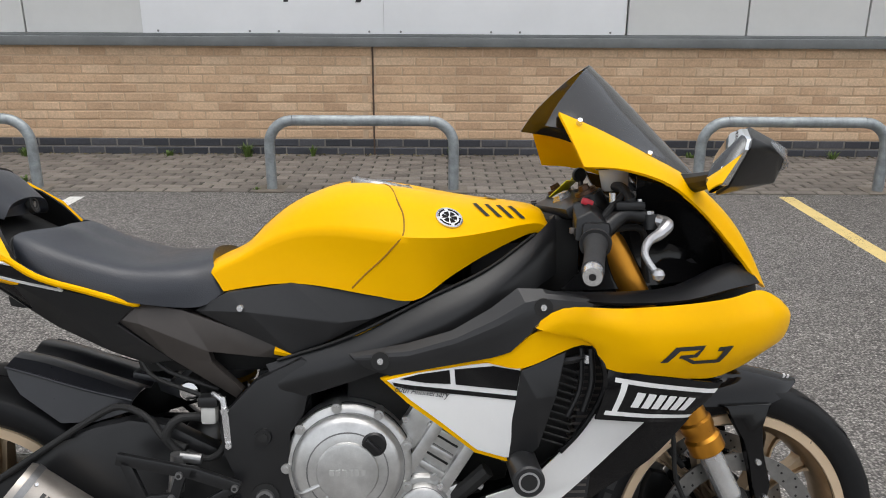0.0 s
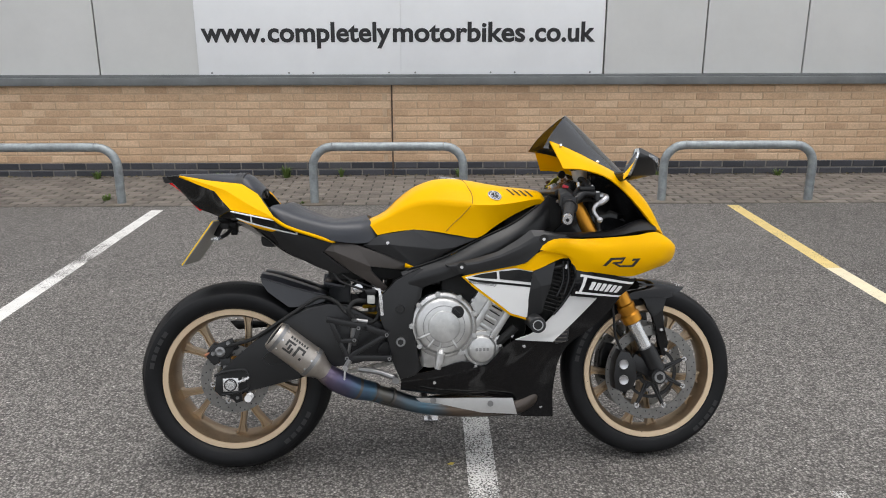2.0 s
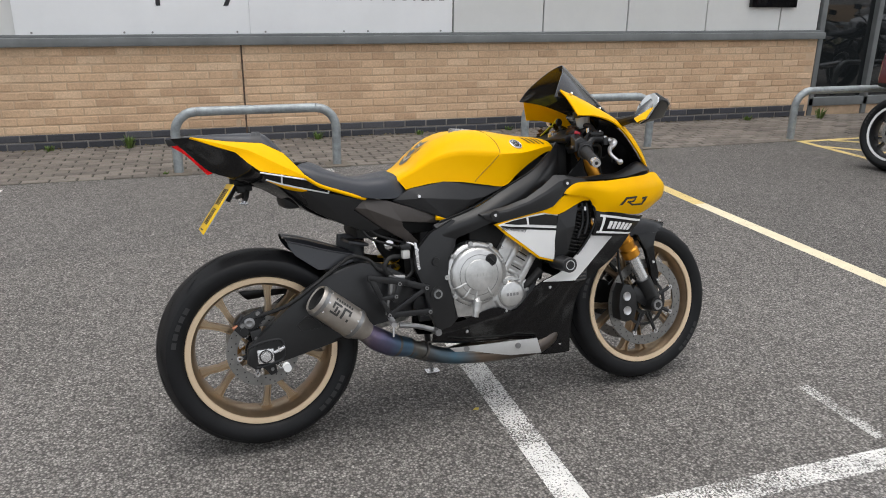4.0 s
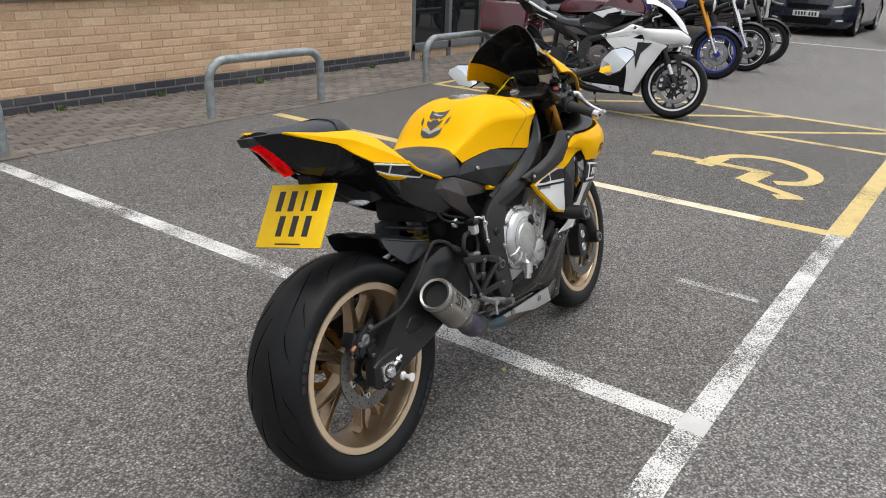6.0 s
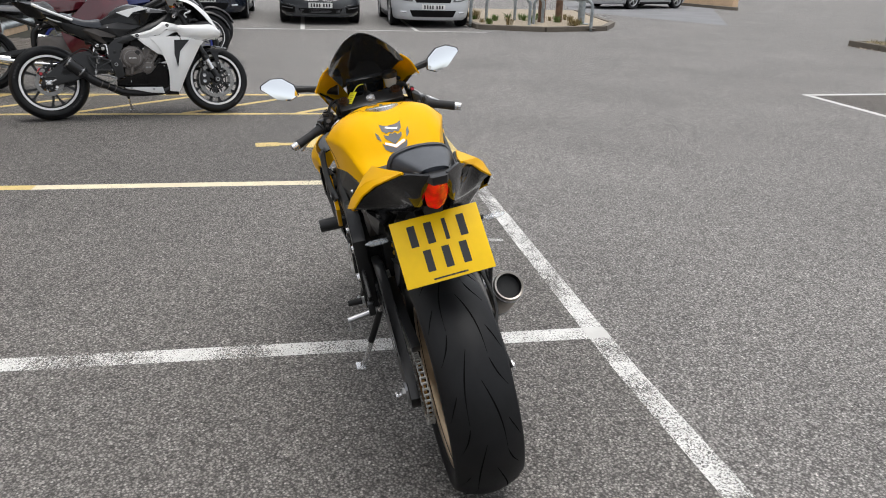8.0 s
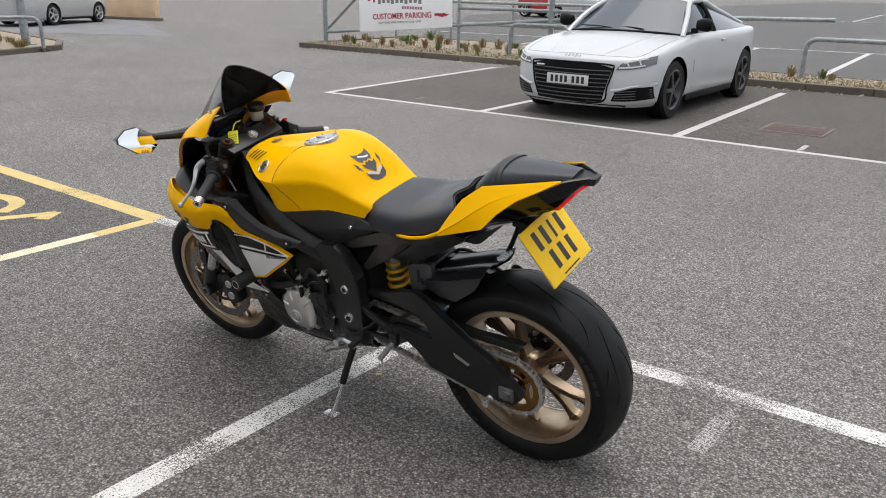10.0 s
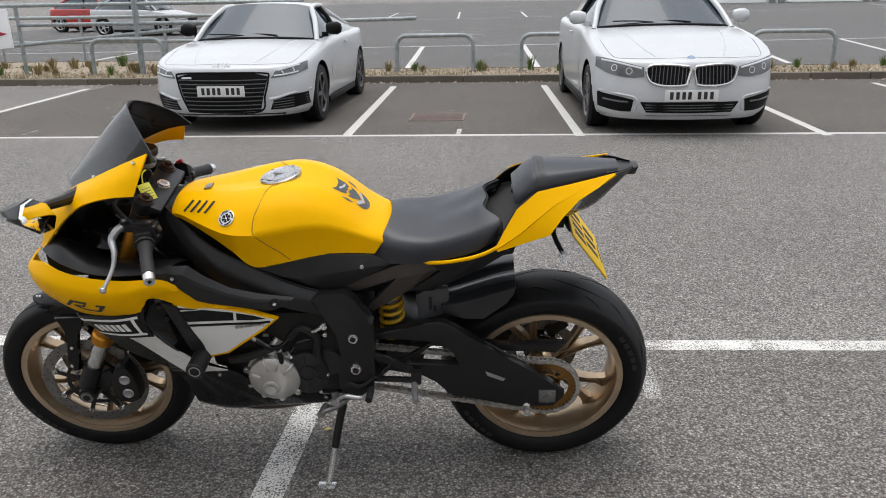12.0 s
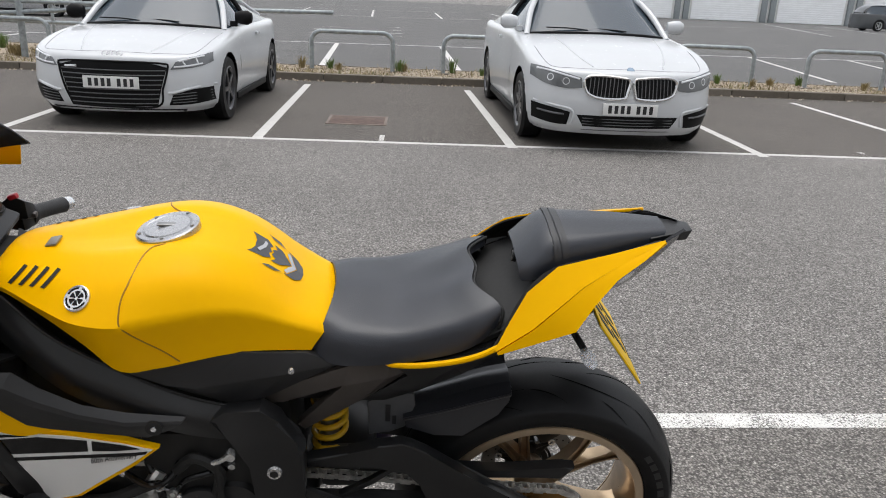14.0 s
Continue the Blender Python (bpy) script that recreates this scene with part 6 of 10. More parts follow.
    stripe = put("tail_stripe_panel", GLOSS_BLACK, bike, (sheet, [side(s, FIELD), side(s, FOOT)], 20, 5, 0.004, fl), label="black panel with white pinstripes")
    out = 0.0015
    lines = ([FIELD[0], FIELD[1], FIELD[2]], [FOOT[0], FOOT[1], FOOT[2], FOOT[3]], [FIELD[1], FOOT[1]], [FIELD[3], FOOT[3]])
    for k, edge in enumerate(lines if s < 0 else ()):
        put("pinstripe", WHITE_PAINT, stripe, (tube, side(s, [(x, y + out, z - (0.004 if k == 0 else 0.0)) for x, y, z in edge]), 0.0026, 6, 16))
    put("tail_underside", GLOSS_BLACK, bike,
        (sheet, [side(s, [(-0.214, 0.022, 1.002)] + [(x + 0.004, y - 0.006, z - 0.003) for x, y, z in LOW[:5]] + [(x, y - 0.006, z) for x, y, z in FOOT[1:]]), side(s, KEEL),
                 side(s, [(-0.200, 0.010, 0.985), (-0.15, 0.020, 0.955), (-0.09, 0.030, 0.905), (-0.03, 0.050, 0.862), (0.050, 0.060, 0.828), (0.120, 0.065, 0.785), (0.20, 0.070, 0.742), (0.32, 0.070, 0.735)])], 30, 9, 0.006, fl), label="black tail underside")
    put("indicator", CLEAR, bike, (lathe, [(0, 0), (0.007, 0.004), (0.010, 0.02), (0.009, 0.05), (0, 0.065)], Matrix.Translation((-0.025, s * 0.125, 0.800)) @ Matrix.Rotation(radians(-90 * s), 4, "X") @ Matrix.Diagonal((1.5, 0.7, 1, 1)), 16), label="slim clear indicator lamp")
    put("indicator_stalk", DEEP_BLACK, bike, (tube, side(s, [(0.0, 0.03, 0.83), (-0.01, 0.08, 0.81), (-0.022, 0.13, 0.801)]), 0.007, 8))
put("tail_lip", YELLOW, bike, (sheet, [[(0.050, -0.171, 0.864), (0.100, -0.169, 0.845), (0.165, -0.168, 0.826)], [(0.062, -0.160, 0.858), (0.105, -0.152, 0.836), (0.150, -0.158, 0.824)]], 8, 4, 0.004), label="small yellow lip below the striped panel")
put("tail_tip", MATT_PLASTIC, bike, (hull, [p for y in (-1, 1) for p in ((-0.229, y * 0.018, 1.001), (-0.221, y * 0.017, 0.979), (-0.190, y * 0.033, 1.002), (-0.140, y * 0.048, 0.997), (-0.140, y * 0.045, 0.985))], 1, 0.002), label="dark moulded tail tip", sharp=30)
LENS_EDGE = [(-0.202, 0.021, 0.984), (-0.160, 0.028, 0.956), (-0.119, 0.027, 0.912), (-0.101, 0.020, 0.890)]
put("tail_lamp", TAIL_RED, bike, (sheet, [side(-1, LENS_EDGE), [(-0.212, 0.0, 0.978), (-0.174, 0.0, 0.950), (-0.132, 0.0, 0.904), (-0.114, 0.0, 0.885)], LENS_EDGE], 12, 9, 0.01, True), label="lit red tail lamp")
put("plate_bracket", DEEP_BLACK, bike, (box, (-0.02, 0, 0.862), (0.06, 0.05, 0.03), 0.006), (tube, [(0.04, 0, 0.85), (-0.02, 0, 0.855), (-0.045, 0, 0.83), (-0.062, 0, 0.80)], 0.010, 8), (box, (-0.010, 0.0, 0.838), (0.05, 0.09, 0.018), 0.004), (box, (-0.02, -0.05, 0.835), (0.025, 0.012, 0.02), 0.003), (box, (-0.005, 0.02, 0.815), (0.02, 0.02, 0.03), 0.003))
PL = facing(-0.099, 0.002, 0.781, (0.004, -0.236, 0.007), (0.102, 0, 0.141))
plate = put("number_plate", PLATE_YELLOW, bike, (box, (0, 0, 0), (0.232, 0.176, 0.004), 0.0015), label="yellow rear registration plate with plain dark bars", m=PL)
put("plate_back", surface("grey_plate_back", (0.33, 0.32, 0.29), 0.4), plate, (box, (0, 0, -0.003), (0.231, 0.175, 0.002)), m=PL)
for row, xs in ((0.040, (-0.066, -0.022, 0.020, 0.064)), (-0.030, (-0.042, 0.006, 0.052))):
    for x in xs:
        w = 0.010 if (row > 0 and x == 0.020) else 0.020
        put("character_bar", INK, plate, (box, (x, row, 0.0026), (w, 0.056, 0.0012)), m=PL)
put("maker_bar", INK, plate, (box, (0.0, -0.079, 0.0026), (0.09, 0.004, 0.001)), m=PL)

# screen, cowl and nose
put("windscreen", SMOKE, bike,
    (sheet, [side(-1, [(1.030, 0.143, 1.078), (1.110, 0.138, 1.064), (1.200, 0.118, 1.028), (1.295, 0.086, 0.974)]), side(-1, [(1.060, 0.118, 1.122), (1.130, 0.112, 1.090), (1.215, 0.094, 1.040), (1.312, 0.068, 0.978)]),
             side(-1, [(1.108, 0.062, 1.172), (1.172, 0.060, 1.118), (1.245, 0.052, 1.058), (1.334, 0.038, 0.984)]), [(1.136, 0.0, 1.194), (1.195, 0.0, 1.138), (1.262, 0.0, 1.070), (1.344, 0.0, 0.987)],
             [(1.108, 0.062, 1.172), (1.172, 0.060, 1.118), (1.245, 0.052, 1.058), (1.334, 0.038, 0.984)], [(1.060, 0.118, 1.122), (1.130, 0.112, 1.090), (1.215, 0.094, 1.040), (1.312, 0.068, 0.978)],
             [(1.030, 0.143, 1.078), (1.110, 0.138, 1.064), (1.200, 0.118, 1.028), (1.295, 0.086, 0.974)]], 20, 25, 0.003), label="dark smoked double bubble windscreen")
for s in (-1, 1):
    fl = {"flip": s < 0}
    put("cowl", YELLOW, bike,
        (sheet, [side(s, [(1.054, 0.138, 1.101), (1.130, 0.134, 1.069), (1.216, 0.118, 1.028), (1.310, 0.088, 0.979), (1.406, 0.050, 0.893), (1.476, 0.014, 0.782)]),
                 side(s, [(1.062, 0.172, 1.070), (1.135, 0.172, 1.044), (1.227, 0.158, 1.008), (1.316, 0.132, 0.955), (1.402, 0.094, 0.868), (1.462, 0.050, 0.784)]),
                 side(s, [(1.084, 0.203, 1.010), (1.150, 0.203, 1.006), (1.228, 0.190, 0.982), (1.292, 0.168, 0.936), (1.355, 0.138, 0.877), (1.422, 0.104, 0.806)])], 26, 9, 0.005, fl), label="glossy yellow cowl beside the windscreen")
    for x, y, z in ((1.085, 0.158, 1.083), (1.215, 0.121, 1.029)):
        each("cowl_screw", STEEL, bike, (cyl, (x, s * (y - 0.004), z - 0.002), (x, s * (y + 0.004), z + 0.004), 0.0055, 0.004, 10))
    put("inner_panel", GLOSS_BLACK, bike,
        (sheet, [side(s, [(1.175, 0.186, 0.990), (1.225, 0.172, 0.976), (1.288, 0.156, 0.932), (1.352, 0.126, 0.868), (1.414, 0.092, 0.805)]), side(s, [(1.185, 0.12, 0.915), (1.235, 0.09, 0.895), (1.29, 0.06, 0.86), (1.345, 0.05, 0.83), (1.385, 0.05, 0.80)]),
                 side(s, [(1.06, 0.15, 0.80), (1.15, 0.12, 0.795), (1.25, 0.10, 0.80), (1.33, 0.085, 0.805), (1.39, 0.07, 0.80)])], 16, 9, 0.005, fl), label="glossy black inner fairing panel")
    put("fairing_trim", DULL_TRIM, bike,
        (sheet, [side(s, [(1.030, 0.214, 0.792), (1.150, 0.232, 0.788), (1.250, 0.220, 0.790), (1.345, 0.180, 0.802), (1.420, 0.110, 0.800)]), side(s, [(1.02, 0.185, 0.800), (1.150, 0.195, 0.800), (1.250, 0.180, 0.806), (1.335, 0.135, 0.830), (1.395, 0.085, 0.835)]),
                 side(s, [(1.00, 0.130, 0.780), (1.150, 0.120, 0.775), (1.250, 0.105, 0.78), (1.33, 0.08, 0.80), (1.38, 0.05, 0.80)])], 18, 7, 0.005, fl), label="black trim between cowl and side fairing")
    FAIR = [side(s, [(0.998, 0.238, 0.758), (1.047, 0.245, 0.788), (1.137, 0.250, 0.787), (1.229, 0.243, 0.790), (1.322, 0.215, 0.794), (1.400, 0.166, 0.799), (1.470, 0.100, 0.768), (1.490, 0.02, 0.762)]),
            side(s, [(1.012, 0.246, 0.752), (1.065, 0.258, 0.768), (1.150, 0.270, 0.757), (1.245, 0.262, 0.754), (1.338, 0.230, 0.756), (1.425, 0.176, 0.754), (1.489, 0.099, 0.742), (1.505, 0.02, 0.739)]),
            side(s, [(1.072, 0.250, 0.738), (1.112, 0.260, 0.724), (1.190, 0.268, 0.714), (1.275, 0.250, 0.706), (1.350, 0.220, 0.706), (1.424, 0.170, 0.709), (1.480, 0.098, 0.704), (1.497, 0.02, 0.702)]),
            side(s, [(1.096, 0.246, 0.730), (1.114, 0.250, 0.690), (1.194, 0.250, 0.677), (1.292, 0.214, 0.660), (1.350, 0.190, 0.668), (1.412, 0.145, 0.680), (1.454, 0.090, 0.680), (1.470, 0.02, 0.680)])]
    put("side_fairing", YELLOW, bike, (sheet, FAIR, 34, 17, 0.005, fl), label="glossy yellow side fairing")
    put("fairing_arm", YELLOW, bike,
        (sheet, [side(s, [(0.905, 0.232, 0.704), (0.955, 0.234, 0.712), (1.004, 0.236, 0.748), (1.050, 0.244, 0.746), (1.100, 0.248, 0.734)]), side(s, [(0.930, 0.232, 0.696), (0.982, 0.234, 0.688), (1.049, 0.238, 0.717), (1.078, 0.242, 0.727), (1.104, 0.246, 0.722)])], 14, 5, 0.006, fl))
    BAND = [side(s, [(1.118, 0.250, 0.690), (1.195, 0.251, 0.676), (1.308, 0.212, 0.652), (1.325, 0.204, 0.652)]), side(s, [(1.112, 0.252, 0.650), (1.19, 0.248, 0.640), (1.285, 0.216, 0.622), (1.300, 0.208, 0.622)]), side(s, [(1.098, 0.250, 0.606), (1.18, 0.242, 0.597), (1.250, 0.216, 0.588), (1.258, 0.210, 0.588)])]
    put("stripe_panel", GLOSS_BLACK, bike, (sheet, BAND, 16, 9, 0.005, fl), label="black fairing stripe with white lines")
    bg = loft_grid(BAND, 40, 17)
    for q in (((0.06, 0.14), (0.985, 0.14), (0.975, 0.23), (0.06, 0.23)), ((0.06, 0.80), (0.97, 0.80), (0.965, 0.89), (0.06, 0.89)), ((0.115, 0.20), (0.165, 0.20), (0.165, 0.84), (0.115, 0.84))):
        put("fairing_line", WHITE_PAINT, bike, (draped, bg, q, s, 0.0014, 10))
    for k in range(6):
        u = 0.26 + 0.098 * k
        put("logo_bar", WHITE_PAINT, bike, (draped, bg, ((u, 0.36), (u + 0.072, 0.36), (u + 0.072, 0.68), (u, 0.68)), s, 0.0014, 3))
    fg = loft_grid(FAIR, 80, 40)
    for q in (((1.172, 0.690), (1.187, 0.690), (1.217, 0.714), (1.201, 0.715)), ((1.199, 0.7155), (1.205, 0.7085), (1.255, 0.7085), (1.264, 0.7155)), ((1.252, 0.7085), (1.264, 0.7155), (1.252, 0.7015), (1.240, 0.7015)), ((1.212, 0.7015), (1.252, 0.7015), (1.247, 0.696), (1.209, 0.696)), ((1.209, 0.699), (1.222, 0.699), (1.255, 0.684), (1.240, 0.684)), ((1.240, 0.690), (1.246, 0.684), (1.292, 0.682), (1.300, 0.688)),
              ((1.285, 0.682), (1.300, 0.682), (1.328, 0.709), (1.312, 0.710)), ((1.290, 0.703), (1.322, 0.703), (1.328, 0.709), (1.294, 0.710))):
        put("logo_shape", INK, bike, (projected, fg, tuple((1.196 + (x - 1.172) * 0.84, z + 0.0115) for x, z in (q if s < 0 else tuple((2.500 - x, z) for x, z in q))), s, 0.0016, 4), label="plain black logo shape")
    put("lower_cowl", GLOSS_BLACK, bike,
        (sheet, [side(s, [(0.555, 0.125, 0.340), (0.645, 0.155, 0.350), (0.756, 0.178, 0.386), (0.830, 0.190, 0.372), (0.900, 0.206, 0.445), (0.985, 0.215, 0.490), (1.06, 0.222, 0.555), (1.10, 0.230, 0.606), (1.19, 0.225, 0.600), (1.268, 0.208, 0.590)]),
                 side(s, [(0.555, 0.125, 0.318), (0.645, 0.150, 0.320), (0.756, 0.170, 0.345), (0.830, 0.180, 0.345), (0.900, 0.190, 0.395), (0.975, 0.198, 0.42), (1.03, 0.200, 0.46), (1.08, 0.202, 0.50), (1.14, 0.202, 0.520), (1.206, 0.196, 0.514)]),
                 side(s, [(0.553, 0.120, 0.298), (0.645, 0.140, 0.294), (0.756, 0.155, 0.302), (0.840, 0.160, 0.302), (0.90, 0.168, 0.33), (0.965, 0.172, 0.345), (1.00, 0.172, 0.36), (1.03, 0.172, 0.39), (1.06, 0.172, 0.41), (1.094, 0.168, 0.415)]),
                 side(s, [(0.553, 0.105, 0.278), (0.650, 0.120, 0.267), (0.756, 0.128, 0.262), (0.840, 0.130, 0.258), (0.920, 0.140, 0.262), (0.965, 0.145, 0.268), (0.99, 0.146, 0.275), (1.01, 0.147, 0.28), (1.035, 0.148, 0.285), (1.063, 0.146, 0.290)]),
                 side(s, [(0.553, 0.060, 0.268), (0.650, 0.070, 0.255), (0.756, 0.078, 0.248), (0.840, 0.085, 0.246)] + ([(0.925, 0.100, 0.225), (0.945, 0.118, 0.185), (0.975, 0.124, 0.180), (1.00, 0.126, 0.179), (1.03, 0.126, 0.178), (1.066, 0.120, 0.176)] if s < 0 else [(0.925, 0.100, 0.226), (0.965, 0.110, 0.228), (1.00, 0.114, 0.234), (1.025, 0.116, 0.244), (1.045, 0.116, 0.256), (1.066, 0.116, 0.272)]))], 40, 21, 0.005, fl), label="glossy black lower fairing")
    put("white_flash", WHITE_PAINT, bike,
        (sheet, [side(s, [(0.925, 0.2155, 0.462), (0.990, 0.2235, 0.490), (1.050, 0.2295, 0.546), (1.100, 0.2385, 0.609)]), side(s, [(0.985, 0.212, 0.456), (1.045, 0.217, 0.480), (1.095, 0.221, 0.535), (1.150, 0.2345, 0.600)]), side(s, [(1.048, 0.2115, 0.452), (1.100, 0.2125, 0.500), (1.150, 0.2155, 0.550), (1.188, 0.2275, 0.594)])], 18, 9, 0.003, fl), label="white fairing flash")
    each("cowl_screw", STEEL, bike, bolt((0.955, s * 0.200, 0.438), 0.006, 0.006, s), bolt((1.022, s * 0.128, 0.215), 0.006, 0.006, s), bolt((0.665, s * 0.150, 0.312), 0.006, 0.006, s))
    # white panel with a yellow edge and black bars
    OUT = ((0.752, 0.672), (0.815, 0.688), (0.90, 0.700), (0.990, 0.708), (0.985, 0.66), (0.968, 0.528), (0.955, 0.530), (0.905, 0.545), (0.85, 0.590), (0.795, 0.632))
    INN = ((0.763, 0.670), (0.815, 0.682), (0.90, 0.694), (0.981, 0.701), (0.976, 0.655), (0.961, 0.537), (0.955, 0.537), (0.909, 0.551), (0.854, 0.596), (0.800, 0.638))
    drop = (lambda q: tuple((x + max(0.0, x - 0.90) * 0.52 * min(1.0, max(0.0, (z - 0.54) / 0.14)), z - 0.006 - 0.016 * max(0.0, (0.99 - x) / 0.24)) for x, z in q)) if s > 0 else (lambda q: q)
    OUT, INN = drop(OUT), drop(INN)
    wp = put("flank_panel", YELLOW, bike, (slab, OUT, s * 0.228, s * 0.214, 0.003), label="white side panel with a yellow edge and black bars")
    put("flank_field", WHITE_PAINT, wp, (slab, INN, s * 0.2305, s * 0.226, 0.001))
    for q in (((0.784, 0.6725), (0.815, 0.680), (0.864, 0.686), (0.866, 0.663), (0.826, 0.6655)), ((0.872, 0.687), (0.935, 0.6915), (0.979, 0.683), (0.974, 0.650), (0.874, 0.662)), ((0.772, 0.667), (0.80, 0.662), (0.974, 0.641), (0.973, 0.634), (0.800, 0.655), (0.775, 0.661)), ((0.945, 0.6935), (0.981, 0.695), (0.980, 0.6885), (0.955, 0.6915))):
        put("flank_bar", GLOSS_BLACK, wp, (slab, drop(q), s * 0.2318, s * 0.2300))
    put("intake_scoop", SATIN_BLACK, bike,
        (facets, ((0.980, 0.234, 0.684) if s < 0 else (1.022, 0.236, 0.690), (1.052, 0.240, 0.716) if s < 0 else (1.062, 0.240, 0.712), (1.036, 0.243, 0.643), (1.008, 0.240, 0.556), (0.988, 0.234, 0.532), (0.950, 0.226, 0.528), (0.970, 0.232, 0.623) if s < 0 else (0.996, 0.234, 0.615), (1.004, 0.243, 0.640) if s < 0 else (1.018, 0.243, 0.638)), ((0, 1, 2, 7), (7, 2, 3), (0, 7, 6), (6, 7, 3, 4, 5)), s, 0.012, 0.002), label="satin black fin in front of the radiator", sharp=18)
    put("intake_frame", GLOSS_BLACK, bike, (tube, side(s, [(1.094, 0.244, 0.728), (1.108, 0.248, 0.700), (1.113, 0.248, 0.662), (1.098, 0.244, 0.620), (1.074, 0.238, 0.580), (1.046, 0.230, 0.545)]), 0.0045, 8, 30))
    bobbin = put("crash_bobbin", MATT_PLASTIC, bike, (cyl, (0.984, s * 0.19, 0.524), (0.984, s * 0.300, 0.524), 0.0255, None, 32, True, 0.003), (cyl, (0.980, s * 0.14, 0.526), (0.984, s * 0.22, 0.524), 0.014), label="black nylon crash bobbin")
    put("bobbin_ring", ALLOY, bobbin, ring((0.984, 0, 0.524), 0.0135, 0.0165, s * 0.2990, s * 0.3012, 32))
    put("bobbin_socket", DEEP_BLACK, bobbin, (cyl, (0.984, s * 0.296, 0.524), (0.984, s * 0.3008, 0.524), 0.0125, None, 20))
    if s > 0:
        put("intake_wall", GLOSS_BLACK, bike, (sheet, [[(1.094, 0.244, 0.728), (1.108, 0.248, 0.700), (1.113, 0.248, 0.662), (1.098, 0.244, 0.620), (1.074, 0.238, 0.580), (1.046, 0.230, 0.545), (1.005, 0.222, 0.510)], [(1.084, 0.226, 0.722), (1.096, 0.226, 0.694), (1.096, 0.226, 0.656), (1.080, 0.224, 0.614), (1.056, 0.220, 0.574), (1.030, 0.214, 0.540), (0.996, 0.208, 0.508)], [(1.040, 0.196, 0.700), (1.046, 0.190, 0.670), (1.046, 0.190, 0.636), (1.032, 0.190, 0.596), (1.014, 0.190, 0.560), (0.996, 0.190, 0.530), (0.975, 0.190, 0.505)]], 20, 9, 0.004), label="glossy black duct wall of the intake")
        each("duct_bolt", SATIN_BLACK, bike, bolt((1.080, 0.212, 0.682), 0.008, 0.008, 1), bolt((1.066, 0.207, 0.640), 0.007, 0.008, 1))
        continue
    each("radiator_hose", SATIN_BLACK, bike, (tube, side(s, [(1.030, 0.205, 0.690), (1.060, 0.215, 0.695), (1.090, 0.212, 0.700)]), 0.007, 8, 14), (tube, side(s, [(1.096, 0.218, 0.715), (1.098, 0.222, 0.660), (1.085, 0.220, 0.610)]), 0.006, 8, 20), (tube, side(s, [(1.082, 0.214, 0.715), (1.080, 0.218, 0.650), (1.060, 0.216, 0.600)]), 0.0045, 8, 20))
    each("radiator_slat", DEEP_BLACK, bike, *[(tube, side(s, [(1.012 + 0.0022 * k, 0.206, 0.560 + 0.0125 * k), (1.062 + 0.0018 * k, 0.212, 0.546 + 0.0125 * k)]), 0.0026, 6, 3) for k in range(11)])
    put("hose_clip", STEEL, bike, (cyl, (1.092, s * 0.214, 0.690), (1.094, s * 0.214, 0.703), 0.009, None, 12))
# anniversary lettering and logo shapes on both flanks
lettering("script", "60th Anniversary", 0.017, INK, bike, facing(0.776, -0.2322, 0.652, (1, 0, -0.14), (0.0, 0, 1)), width=0.088, depth=0.0003, shear=0.35)
lettering("script", "60th Anniversary", 0.018, INK, bike, facing(0.872, 0.2322, 0.620, (-1, 0, 0.17), (0.0, 0, 1)), width=0.084, depth=0.0003, shear=0.35)
# sprocket cover and plumbing on the engine's left
SPROCKET = [(0.700 + 0.062 * math.cos(a), 0.435 + 0.075 * math.sin(a)) for a in np.linspace(0, 2 * math.pi, 22)[:-1]]
sprocket_cover = put("sprocket_cover", MATT_PLASTIC, bike, (slab, SPROCKET, 0.196, 0.176, 0.006), ring((0.700, 0, 0.435), 0.022, 0.028, 0.194, 0.200), *[(box, (0.700 + 0.040 * math.cos(a), 0.196, 0.435 + 0.042 * math.sin(a)), (0.034, 0.006, 0.006), 0.002, Matrix.Rotation(-a, 4, "Y")) for a in (0.4, 1.45, 2.5, 3.6, 4.7, 5.7)], label="ribbed black sprocket cover")
for x, z in ((0.668, 0.505), (0.742, 0.494), (0.760, 0.430), (0.735, 0.372), (0.668, 0.366), (0.642, 0.430)):
    put("cover_bolt", STEEL, sprocket_cover, bolt((x, 0.190, z), 0.0055, 0.006, 1))
each("engine_hose", GLOSS_BLACK, bike, (tube, [(0.80, 0.165, 0.56), (0.775, 0.195, 0.52), (0.770, 0.20, 0.46), (0.782, 0.185, 0.40)], 0.008, 10, 24), (tube, [(0.73, 0.165, 0.58), (0.750, 0.20, 0.55), (0.790, 0.205, 0.535), (0.85, 0.185, 0.56)], 0.007, 10, 24), (tube, [(0.64, 0.165, 0.545), (0.675, 0.195, 0.558), (0.72, 0.20, 0.545), (0.745, 0.18, 0.50)], 0.006, 10, 24))
each("hose_clip", STEEL, bike, (cyl, (0.774, 0.193, 0.512), (0.7745, 0.196, 0.524), 0.0095), (cyl, (0.776, 0.194, 0.42), (0.779, 0.191, 0.408), 0.0095), (cyl, (0.835, 0.190, 0.551), (0.845, 0.187, 0.557), 0.0085))

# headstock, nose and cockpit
# nose filler boxes, black in place of the shade behind the cowl
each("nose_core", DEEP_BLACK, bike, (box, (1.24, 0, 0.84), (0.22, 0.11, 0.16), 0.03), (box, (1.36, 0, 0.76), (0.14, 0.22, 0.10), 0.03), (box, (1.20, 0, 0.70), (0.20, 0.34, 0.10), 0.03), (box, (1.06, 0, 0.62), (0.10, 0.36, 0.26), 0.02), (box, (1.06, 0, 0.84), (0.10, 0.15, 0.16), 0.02))
